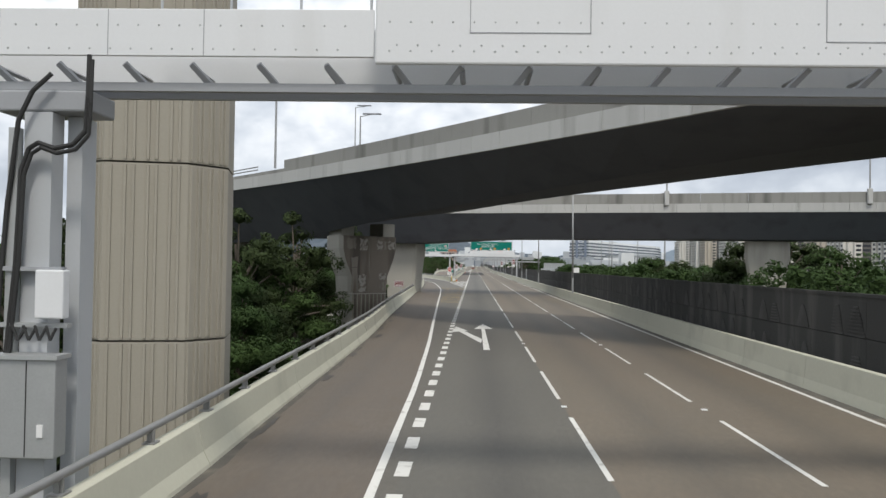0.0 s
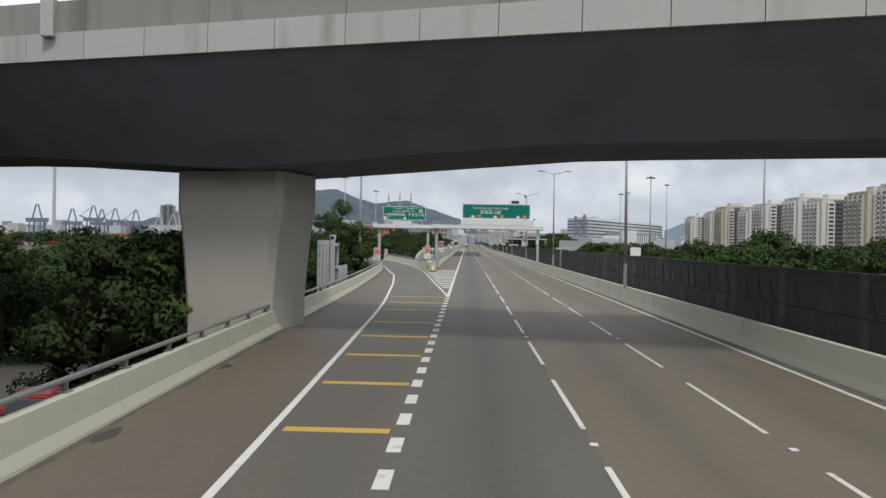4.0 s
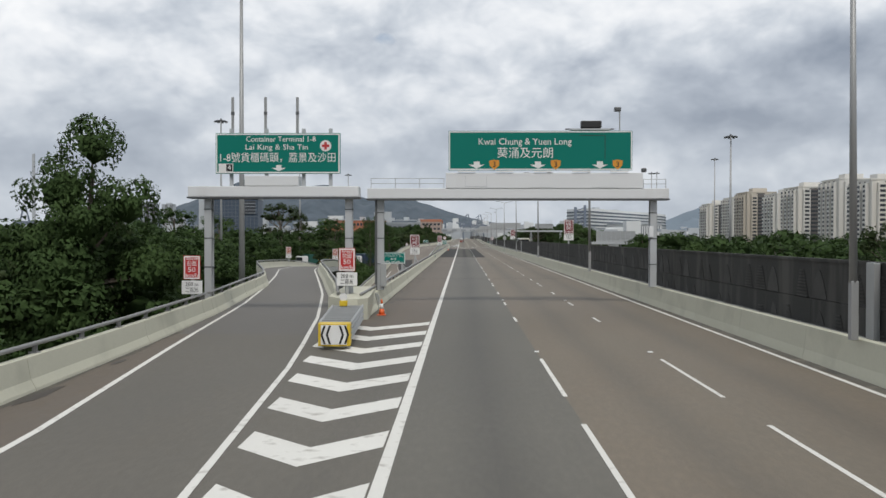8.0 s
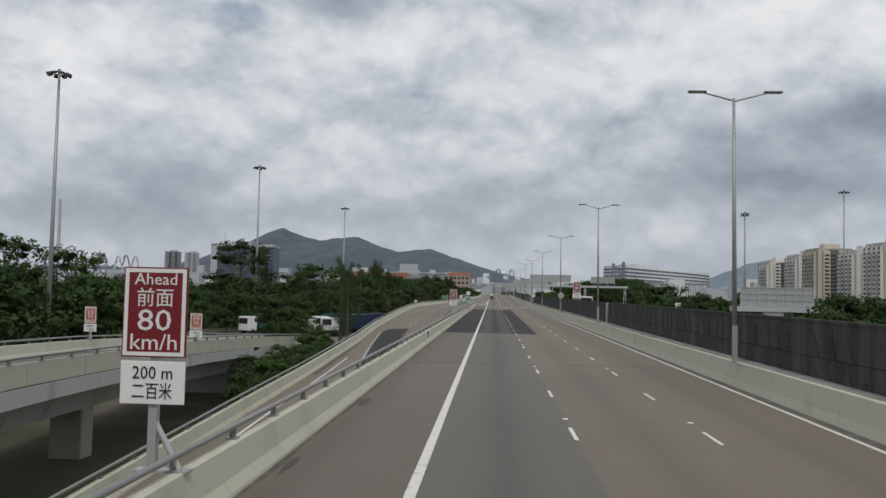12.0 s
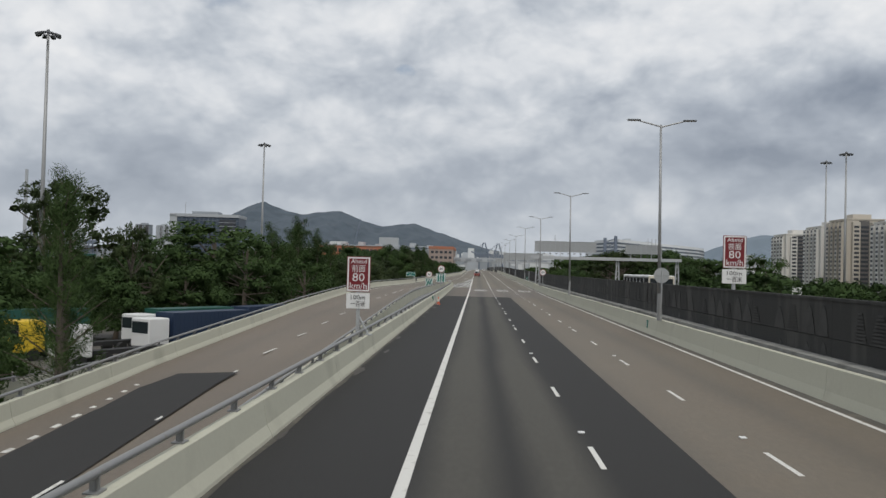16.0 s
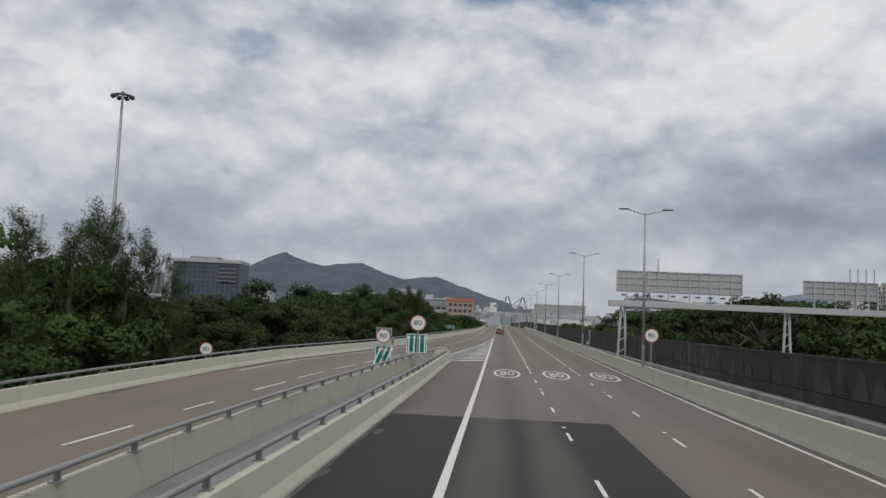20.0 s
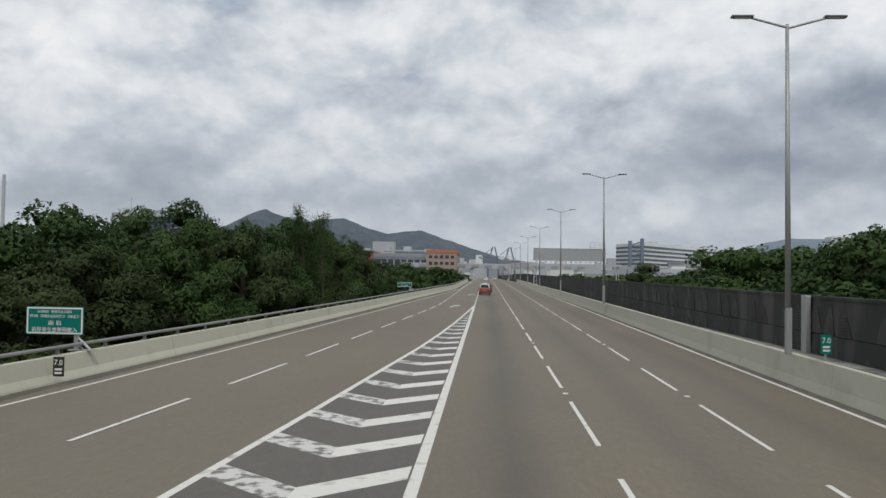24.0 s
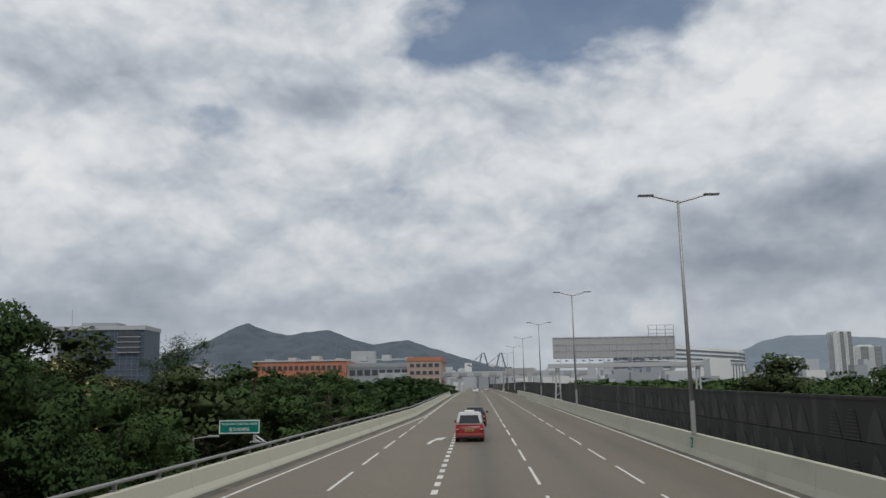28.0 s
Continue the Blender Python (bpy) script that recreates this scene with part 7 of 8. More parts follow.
# grey sign back with a maintenance cage beside the exit
sb = thing("rear_facing_board", -8.0, 0, 0, label="large grey back of a road sign with a frame of bars", category="road sign")
part("board", boxed(-0.05, 0.0, 131.2, 137.6, 0.3, 3.68), M_GANTRY, sb, "light grey sign sheet")
for y in (131.6, 133.0, 134.2, 136.0):
    part("upright", boxed(0.0, 0.18, y - 0.09, y + 0.09, -1.0, 3.66), M_GANTRY, sb)
for z in (1.0, 1.7, 2.3, 2.9, 3.4):
    part("crossbar", boxed(0.0, 0.06, 131.2, 137.6, z, z + 0.05), M_GANTRY, sb)
for a in ((135.6, 135.75, 0.2, 4.0), (137.25, 137.4, 0.2, 3.5), (135.75, 137.25, 1.75, 1.9), (135.75, 137.25, 3.3, 3.42)):
    part("cage_bar", boxed(0.05, 0.35, *a), M_GANTRY, sb)
for i in range(5):
    part("thin_bar", boxed(0.2, 0.24, 135.85 + 0.28 * i, 135.88 + 0.28 * i, 1.9, 3.3), M_DKPOLE, sb)
part("top_frame", boxed(0.0, 0.3, 135.6, 136.5, 3.68, 4.05, 0.05), M_GANTRY, sb)
part("board_small", boxed(-0.05, 0.0, 138.6, 143.6, 0.0, 1.85), M_GANTRY, sb)
for y in (139.0, 140.4, 141.8, 143.2):
    part("upright", boxed(0.0, 0.14, y - 0.06, y + 0.06, -1.0, 1.84), M_GANTRY, sb)
for z in (0.6, 1.2):
    part("crossbar", boxed(0.0, 0.06, 138.6, 143.6, z, z + 0.05), M_GANTRY, sb)

# board back with columns behind the median wall
for x, y, w, z0, z1, lab in ((25.5, 201.5, 1.5, 2.3, 3.5, "small pale sign back beyond the wall"), (41.5, 422.0, 1.2, 0.5, 2.5, "white plate of a small sign beyond the wall")):
    h = thing("rear_facing_sign", x, y, 0, label=lab, category="road sign")
    part("plate", boxed(-w / 2, w / 2, 0, 0.04, z0, z1), M_SIGNW, h)
    part("post", tubed((0, 0.08, -0.2 if x < 30 else -6), (0, 0.08, z1 - 0.1), 0.05, 0.05, 8), M_STEEL, h)
sg = back_gantry("rear_facing_board", 330.0, 27.5, 37.5, 2.3, [(28.6, 36.4, 2.85, 5.0)], (), "low grey back of a sign board beyond the wall")
part("stand", boxed(31, 33, -0.4, 0.4, -6.5, 2.3), M_STEEL, sg)

# ---- crash cushion, cones ----
cc = thing("crash_cushion", -2.95, 184.7, 0, 4.2, label="steel crash cushion with yellow nose and black chevrons", category="crash cushion")
nosebm = bmesh.new()
n = 10
front = [(-0.52 + 1.04 * i / n, -0.16 * math.sin(math.pi * i / n)) for i in range(n + 1)]
for (xa, ya), (xb, yb) in zip(front, front[1:]):
    nosebm.faces.new([nosebm.verts.new(p) for p in ((xa, ya, 0.12), (xb, yb, 0.12), (xb, yb, 0.85), (xa, ya, 0.85))])
nosebm.faces.new([nosebm.verts.new((x, y, 0.85)) for x, y in front] + [nosebm.verts.new((0.52, 0.5, 0.85)), nosebm.verts.new((-0.52, 0.5, 0.85))])
for s in (-0.52, 0.52):
    nosebm.faces.new([nosebm.verts.new(p) for p in ((s, 0, 0.12), (s, 0.9, 0.12), (s, 0.9, 0.85), (s, 0, 0.85))])
part("nose", nosebm, M_YEL, cc, "yellow nose of the cushion")
for s in (-1, 1):
    for k in range(2):
        x = s * (0.16 + 0.17 * k)
        bm = flat_shape([[(x, 0.2), (x + 0.07, 0.2), (x + s * 0.1 + 0.07, 0.5), (x + s * 0.1, 0.5)], [(x + s * 0.1, 0.5), (x + s * 0.1 + 0.07, 0.5), (x + 0.07, 0.8), (x, 0.8)]], -0.178, 0.008)
        part("chevron", bm, M_BLACK, cc)
part("nose_field", boxed(-0.42, 0.42, -0.168, -0.16, 0.18, 0.82), M_SIGNW, cc)
for s in (-1, 1):
    for z in (0.25, 0.42, 0.6, 0.76):
        part("side_rail", sweep([(s * 0.52, 0.6, 0), (s * 0.62, 7.6, 0)], [(-0.03, z), (0.03, z + 0.04), (0.03, z + 0.08), (-0.03, z + 0.12)]), M_STEEL, cc, "corrugated steel side rail")
for i in range(11):
    y = 0.55 + 0.66 * i
    part("rung", boxed(-0.54 - 0.008 * i, 0.54 + 0.008 * i, y, y + 0.12, 0.80, 0.86), M_STEEL, cc, "steel frame across the cushion")
    part("cartridge", boxed(-0.42, 0.42, y + 0.14, y + 0.6, 0.1, 0.62, 0.03), M_RUBBER, cc)
part("track", boxed(-0.35, 0.35, 0.2, 7.4, 0.004, 0.09), M_STEEL, cc)
bl = thing("warning_lamp", -3.62, 191.7, 0.86, label="yellow road lamp standing on the crash cushion", category="warning lamp")
part("body", boxed(-0.16, 0.16, -0.09, 0.09, 0.0, 0.22, 0.02), M_YEL, bl)
part("lens", tubed((0, -0.04, 0.36), (0, 0.04, 0.36), 0.16, 0.16, 18), M_SIGNW, bl, "round pale lens")


def cone(x, y, label="orange and white traffic cone against the barrier"):
    h = thing("traffic_cone", x, y, 0.004, label=label, category="traffic cone", group="traffic cones")
    part("base", boxed(-0.2, 0.2, -0.2, 0.2, 0, 0.04, 0.01), M_ORANGE, h)
    part("cone", tubed((0, 0, 0.04), (0, 0, 0.3), 0.15, 0.10, 16), M_ORANGE, h, smooth=True)
    part("band", tubed((0, 0, 0.3), (0, 0, 0.55), 0.10, 0.065, 16), M_SIGNW, h, "white reflecting band", True)
    part("tip", tubed((0, 0, 0.55), (0, 0, 0.75), 0.065, 0.03, 16), M_ORANGE, h, smooth=True)


cone(-2.55, 197.0)
cone(-2.6, 397.6)
for x, y in ((-2.72, 198.0), (-2.78, 396.6)):
    h = thing("folded_sign", x, y, 0.004, 20, label="folded steel road sign frame leaning on the barrier", category="folding sign", group="folded signs")
    bm = bmesh.new()
    for s in (-0.22, 0.22):
        tube(bm, (0.05, s, 0), (-0.2, s * 0.9, 0.95), 0.018, 0.018, 6)
        tube(bm, (0.22, s, 0), (-0.18, s * 0.9, 0.95), 0.018, 0.018, 6)
    for z in (0.15, 0.5, 0.95):
        tube(bm, (0.05 - 0.25 * z, -0.21, z), (0.05 - 0.25 * z, 0.21, z), 0.015, 0.015, 6)
    part("frame", bm, M_STEEL, h)
    part("panel", boxed(-0.12, -0.1, -0.18, 0.18, 0.4, 0.9), M_SIGNW, h)
# small green emergency plates fixed on the barriers
for x, y, rz, sz in ((-3.17, 297.2, 0, 1), (-3.17, 398.4, 0, 1), (11.70, 365.6, 0, 1), (11.70, 587.9, 0, 1)):
    h = thing("emergency_plate", x, y, 0.55, label="small green plate fixed to the barrier face", category="plate", group="barrier plates")
    part("plate", boxed(-0.09, 0.02, -0.16, 0.16, -0.22, 0.25), M_GREEN, h)
    for k in range(3):
        part("text_bar", boxed(0.02 if x < 0 else -0.095, 0.025 if x < 0 else -0.09, -0.1, 0.1, -0.12 + 0.11 * k, -0.06 + 0.11 * k), M_SIGNW, h)

# distance plates on the barriers
for x, y, z0, z1, mat, lab in ((-11.75, 494.0, 0.25, 0.85, M_BLACK, "small dark distance plate fixed to the barrier"), (11.86, 496.0, 1.25, 1.85, M_GREEN, "small green distance plate on a short post")):
    h = thing("distance_plate", x, y, 0, label=lab, category="plate", group="distance plates")
    panel(h, -0.17, 0.17, z0, z1, mat, border=False)
    lettering("number", "7.0", 0.24, M_SIGNW, h, 0, -0.008, z1 - 0.18, width=0.26)
    for k in range(2):
        part("text_bar", boxed(-0.11, 0.11, -0.008, 0.0, z0 + 0.08 + 0.11 * k, z0 + 0.14 + 0.11 * k), M_SIGNW, h)
    part("post", boxed(-0.03, 0.03, 0.05, 0.11, min(z0, 0.4) if x < 0 else 0.9, z1 - 0.1), M_STEEL, h)

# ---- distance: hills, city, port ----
# for far things: the base colour given already includes distance haze
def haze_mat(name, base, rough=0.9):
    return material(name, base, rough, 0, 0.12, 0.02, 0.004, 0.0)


# the hills' blue-grey is distance haze put into the colour
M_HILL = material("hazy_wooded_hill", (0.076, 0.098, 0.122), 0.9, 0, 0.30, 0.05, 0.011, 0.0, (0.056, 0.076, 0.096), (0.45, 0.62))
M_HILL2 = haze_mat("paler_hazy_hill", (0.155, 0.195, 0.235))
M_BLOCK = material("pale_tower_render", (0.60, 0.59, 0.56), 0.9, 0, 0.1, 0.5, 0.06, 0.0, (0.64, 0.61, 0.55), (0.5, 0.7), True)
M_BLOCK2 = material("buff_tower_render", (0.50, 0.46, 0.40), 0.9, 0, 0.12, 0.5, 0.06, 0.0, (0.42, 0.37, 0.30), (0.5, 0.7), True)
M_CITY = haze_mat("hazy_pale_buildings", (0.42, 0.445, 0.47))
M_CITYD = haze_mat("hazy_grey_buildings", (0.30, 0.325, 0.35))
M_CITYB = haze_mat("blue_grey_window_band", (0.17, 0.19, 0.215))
M_WIN = plain("dark_window_glass", (0.05, 0.055, 0.065), 0.25)
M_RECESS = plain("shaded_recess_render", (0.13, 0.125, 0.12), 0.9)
M_BLUE = material("blue_curtain_glass", (0.055, 0.08, 0.118), 0.5, 0, 0.2, 0.3, 0.05, 0.0)
M_BRICK = material("orange_cladding", (0.43, 0.165, 0.098), 0.85, 0, 0.12, 0.5, 0.05, 0.0, (0.30, 0.18, 0.13), (0.55, 0.75))
M_ENDW = haze_mat("pinkish_render", (0.36, 0.285, 0.25))
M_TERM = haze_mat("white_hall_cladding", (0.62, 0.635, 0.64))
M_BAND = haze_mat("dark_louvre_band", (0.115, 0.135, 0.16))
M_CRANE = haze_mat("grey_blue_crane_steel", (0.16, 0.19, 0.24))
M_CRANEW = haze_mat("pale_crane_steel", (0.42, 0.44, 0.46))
M_CONT = [plain("red_container", (0.30, 0.055, 0.04)), plain("blue_container", (0.016, 0.032, 0.07)), plain("green_container", (0.015, 0.085, 0.065)), plain("grey_container", (0.35, 0.35, 0.34)), plain("orange_container", (0.4, 0.13, 0.05))]


def ridge(name, pts, y, deep, mat, label, k_=1.0, wide=1.0):
    """A hill range: skyline heights over x, falling away towards the viewer."""
    f = track([(x * wide, z * k_) for x, z in pts])
    xs = steps(pts[0][0] * wide, pts[-1][0] * wide, 16)
    bm = bmesh.new()
    rows = []
    for j in range(19):
        g = j / 18
        row = []
        for x in xs:
            top = f(x)
            z = GROUND_Z + (top - GROUND_Z) * (1 - g) ** 1.25
            k = 0.0 if j in (0, 18) else 42 * noise.fractal((x * 0.009, g * 7, 3.0), 0.7, 2.0, 5) * (1 - g) * min(1.0, 4 * g)
            zz = z + k + (4 * noise.noise((x * 0.02, 7, j)) if j == 0 else 0)
            row.append(bm.verts.new((x, y - deep * g, zz)))
        rows.append(row)
    for a, b in zip(rows, rows[1:]):
        for i in range(len(xs) - 1):
            bm.faces.new((a[i], a[i + 1], b[i + 1], b[i]))
    bmesh.ops.recalc_face_normals(bm, faces=bm.faces[:])
    return tagged(mesh_ob(name, bm, mat, smooth=True), label, "hill", kind="structure")


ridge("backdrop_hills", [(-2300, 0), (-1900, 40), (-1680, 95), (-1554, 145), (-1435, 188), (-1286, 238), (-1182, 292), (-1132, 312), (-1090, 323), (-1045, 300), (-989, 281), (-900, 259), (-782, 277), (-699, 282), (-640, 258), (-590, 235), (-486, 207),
                         (-399, 219), (-326, 227), (-193, 182), (-76, 143), (40, 108), (160, 84), (400, 60), (700, 30)], 4856, 1300, M_HILL, "range of wooded hills tinted blue-green for distance haze", 1.045, 1.058)
ridge("backdrop_hills_right", [(560, 10), (650, 45), (746, 84), (808, 108), (890, 124), (995, 124), (1060, 118), (1170, 112), (1350, 120), (1600, 90), (2200, 40)], 3000, 500, M_HILL2, "hill beyond the towers tinted pale blue for distance haze", 1.05)


def tower(x, y, w, d, top, mat, label, seed, crown=True, glass=None):
    """A slab of flats with bays, window bands and roof boxes."""
    rng = random.Random(seed)
    h = thing("apartment_tower", x, y, GROUND_Z, label=label, category="building", group="row of apartment towers")
    z = top - GROUND_Z
    part("wall", boxed(0, w, 0, d, 0, z), mat, h)
    for i in range(4):
        part("bay", boxed(-2.2, 0.0, 3 + i * d / 4, 3 + i * d / 4 + d / 7, 0, z - 1.5), mat, h)
    for i in range(2):
        part("bay", boxed(3 + i * w / 2, 3 + i * w / 2 + w / 5, -2.2, 0, 0, z - 1.5), mat, h)
    # dark strips laid on the wall in place of shaded recesses between bays
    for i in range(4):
        part("recess", boxed(-0.1, 0.0, 3 + i * d / 4 + d / 7, 3 + (i + 1) * d / 4 - 0.6, 0, z - 0.6), M_RECESS, h, "dark strip on the wall coloured as a shaded recess")
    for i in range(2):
        part("recess", boxed(3 + i * w / 2 + w / 5, 3 + (i + 1) * w / 2 - 0.6, -0.1, 0.0, 0, z - 0.6), M_RECESS, h, "dark strip on the wall coloured as a shaded recess")
    fl = int(z / 2.8)
    wb = bmesh.new()
    for k in range(1, fl):
        zz = k * 2.8
        for i in range(4):
            y0 = 3 + i * d / 4
            box(wb, -2.3, -2.15, y0 + 0.6, y0 + d / 7 - 0.6, zz, zz + 1.5)
            box(wb, -0.22, 0.02, y0 + d / 7 + 0.8, y0 + d / 4 - 0.8, zz, zz + 1.5)
        for i in range(2):
            x0 = 3 + i * w / 2
            box(wb, x0 + 0.8, x0 + w / 5 - 0.8, -2.3, -2.15, zz, zz + 1.5)
            box(wb, x0 + w / 5 + 1.0, x0 + w / 2 - 1.2, -0.22, 0.02, zz, zz + 1.5)
    tagged(part("window_grid", wb, glass or M_WIN, h, "rows of dark windows"), kind="stuff")
    if crown:
        part("roof", boxed(-0.4, w + 0.4, -0.4, d + 0.4, z, z + 0.8), mat, h)
        part("roof_box", boxed(w * 0.3, w * 0.8, d * 0.3, d * 0.65, z + 0.8, z + 4.2), mat, h)
    return h


for k in range(10):
    tower(240 + 5 * (k % 2), 982 - 54 * k, 24, 27, 37.5 + 2.0 * ((k * 7) % 3) - (1.5 if k == 0 else 0), (M_BLOCK, M_BLOCK2)[(k * 3) % 5 == 1], "pale apartment tower with rows of windows beyond the trees", k)
tower(790, 2450, 34, 40, 108, M_TERM, "tall pale tower far away", 41, glass=M_CITYD)
tower(840, 2480, 60, 40, 76, M_TERM, "broad pale block far away", 42, glass=M_CITYD)
tower(-772, 2200, 28, 30, 84, M_CITYD, "grey tower far away", 43)
tower(-735, 2230, 24, 30, 84, M_CITY, "grey tower far away", 44, glass=M_CITYD)

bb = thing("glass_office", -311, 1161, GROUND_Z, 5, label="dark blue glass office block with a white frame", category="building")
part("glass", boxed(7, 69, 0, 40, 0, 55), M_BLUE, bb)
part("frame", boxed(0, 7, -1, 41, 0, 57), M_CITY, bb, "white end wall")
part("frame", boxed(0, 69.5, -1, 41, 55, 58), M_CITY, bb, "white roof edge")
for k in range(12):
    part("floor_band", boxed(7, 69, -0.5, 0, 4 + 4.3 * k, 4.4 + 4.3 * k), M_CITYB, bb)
for k in range(14):
    part("mullion", boxed(7.5 + 4.4 * k, 7.8 + 4.4 * k, -0.45, 0, 0, 55), M_CITYB, bb)
part("balcony_bay", boxed(50, 66, -1.5, 0, 38, 53), M_WIN, bb, "recessed grey bay under the roof")
for k in range(4):
    part("bay_slab", boxed(49.5, 66.5, -2.2, -1.4, 38 + 3.8 * k, 38.6 + 3.8 * k), M_CITYD, bb)
part("plant_room", boxed(20, 46, 8, 30, 58, 61), M_CITYD, bb)
part("roof_mast", tubed((14, 5, 57), (14, 5, 71), 0.4, 0.2, 6), M_CRANEW, bb)

th = thing("freight_terminal", 238, 1757, GROUND_Z, 18.8, label="long white freight terminal with dark horizontal bands", category="building")


def terminal_slice(x0, x1, y0, z0, z1, drop):
    """A level of the hall; its roof falls by drop towards the far end, which is rounded."""
    bm = bmesh.new()
    rings = []
    n = 14
    for i in range(n + 1):
        f = i / n
        x = x0 + (x1 - x0) * f
        back = 0.0 if f < 0.8 else 26 * ((f - 0.8) / 0.2) ** 2
        d = 1 - drop * f
        rings.append([bm.verts.new(p) for p in ((x, y0 + back, z0 * d), (x, 90, z0 * d), (x, 90, z1 * d), (x, y0 + back, z1 * d))])
    for a, b in zip(rings, rings[1:]):
        for i in range(4):
            bm.faces.new((a[i], a[(i + 1) % 4], b[(i + 1) % 4], b[i]))
    bm.faces.new(rings[0][::-1]), bm.faces.new(rings[-1])
    bmesh.ops.recalc_face_normals(bm, faces=bm.faces[:])
    return bm


part("wall", terminal_slice(0, 183, 0, 0, 65, 0.17), M_TERM, th)
for k in range(9):
    part("window_band", terminal_slice(-0.6, 183.4, -0.8, 6 + 6.4 * k, 8.9 + 6.4 * k, 0.17), M_BAND, th, "dark louvred band")
part("wall_wing", boxed(40, 120, -60, 0, 0, 34), M_TERM, th, "white lower wing")
for k in range(16):
    part("fin", boxed(44 + 4.7 * k, 45.2 + 4.7 * k, -61, -60, 2, 32), M_CITYB, th)
part("wing_roof", boxed(39, 121, -62, 0, 34, 36), M_CITY, th)
for k in range(3):
    part("roof_plant", boxed(30 + 40 * k, 40 + 40 * k, 30, 44, 55 - 4 * k, 68 - 4 * k), M_CITY, th)

ob_ = thing("orange_warehouse", -165, 1182, GROUND_Z, label="long orange clad warehouse with a row of windows", category="building")
part("wall", boxed(0, 70, 0, 60, 0, 30), M_BRICK, ob_)
part("wall_pale", boxed(70, 118, 4, 60, 0, 28), M_CITYD, ob_)
part("wall_end", boxed(118, 142, -30, 60, 0, 30.5), M_ENDW, ob_)
part("roof_band", boxed(117.6, 142.4, -30.4, 60, 28, 30.7), M_BRICK, ob_)
for k in range(16):
    part("window", boxed(2.5 + 4.1 * k, 5.2 + 4.1 * k, -0.3, 0.1, 23.5, 26.8), M_WIN, ob_)
for k in range(8):
    part("window", boxed(72 + 5.6 * k, 76.3 + 5.6 * k, 3.7, 4.1, 19, 23), M_WIN, ob_)
for r in range(5):
    for k in range(5):
        part("window", boxed(120 + 4.4 * k, 122.8 + 4.4 * k, -30.3, -29.9, 3 + 5.2 * r, 5.4 + 5.2 * r), M_WIN, ob_)
for k in range(7):
    part("roof_plant", boxed(5 + 18 * k, 11 + 18 * k, 15, 30, 30, 32.5 + (k % 3)), M_CITY, ob_)
part("parapet", boxed(-0.5, 117.5, -0.8, 0, 30, 31), M_CITY, ob_)


def portal_crane(x, y, hgt, mat, label, boom=True, rz=0):
    h = thing("port_crane", x, y, GROUND_Z, rz, label=label, category="crane", group="port cranes")
    w = hgt * 0.3
    for sx in (-1, 1):
        for sy in (-1, 1):
            part("leg", tubed((sx * w / 2, sy * w * 0.4, 0), (sx * w / 2.4, sy * w * 0.35, hgt * 0.62), hgt * 0.022, hgt * 0.022, 6), mat, h)
        part("tie", tubed((sx * w / 2, -w * 0.4, hgt * 0.3), (sx * w / 2, w * 0.4, hgt * 0.3), hgt * 0.019, hgt * 0.019, 6), mat, h)
        part("apex_leg", tubed((sx * w / 2.4, 0, hgt * 0.62), (sx * w * 0.08, 0, hgt), hgt * 0.019, hgt * 0.019, 6), mat, h)
    part("girder", boxed(-w * 0.9, w * 0.9, -w * 0.12, w * 0.12, hgt * 0.56, hgt * 0.66), mat, h)
    if boom:
        part("boom", tubed((-w * 0.3, 0, hgt * 0.6), (-w * 1.3, 0, hgt * 0.72), hgt * 0.019, hgt * 0.019, 6), mat, h)
        part("stay", tubed((0, 0, hgt), (-w * 1.2, 0, hgt * 0.71), hgt * 0.008, hgt * 0.008, 5), mat, h)


for x, y, g, m in ((-303, 910, 33, M_CRANEW), (-291, 915, 33, M_CRANEW)):
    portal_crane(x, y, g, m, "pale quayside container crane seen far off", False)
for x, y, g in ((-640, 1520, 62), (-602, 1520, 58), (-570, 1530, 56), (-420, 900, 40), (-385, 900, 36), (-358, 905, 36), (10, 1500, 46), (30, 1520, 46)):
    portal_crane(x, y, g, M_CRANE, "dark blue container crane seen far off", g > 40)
mastpair = thing("loading_tower", 214, 1690, GROUND_Z, label="dark lattice loading tower beside the freight hall", category="crane")
for sx in (-8.5, 8.5):
    for sy in (-2, 2):
        part("leg", boxed(sx - 2.2, sx + 2.2, sy - 0.8, sy + 0.8, 0, 66 + sx * 0.2), M_CRANE, mastpair)
for k in range(7):
    part("cross_bar", boxed(-8.5, 8.5, -1, 1, 8 + 8 * k, 9.6 + 8 * k), M_CRANE, mastpair)
    part("brace", tubed((-8.5, 0, 9 + 8 * k), (8.5, 0, 16 + 8 * k), 0.7, 0.7, 5), M_CRANE, mastpair)
jib = thing("tower_crane", -274, 2153, GROUND_Z, label="leaning crane jib above the warehouse", category="crane")
part("jib", tubed((0, 0, 30), (19, 0, 111), 1.8, 1.2, 6), M_CRANE, jib)
part("base", boxed(-5, 5, -5, 5, 0, 32), M_CRANE, jib)
for x, y, t in ((-1201, 2520, 243),):
    mm = thing("lattice_mast", x, y, GROUND_Z, label="tall pale mast over the container port", category="mast")
    part("mast", tubed((0, 0, 0), (0, 0, t), 5.5 if t > 200 else 1.2, 4.0 if t > 200 else 0.8, 8), M_CRANEW, mm)

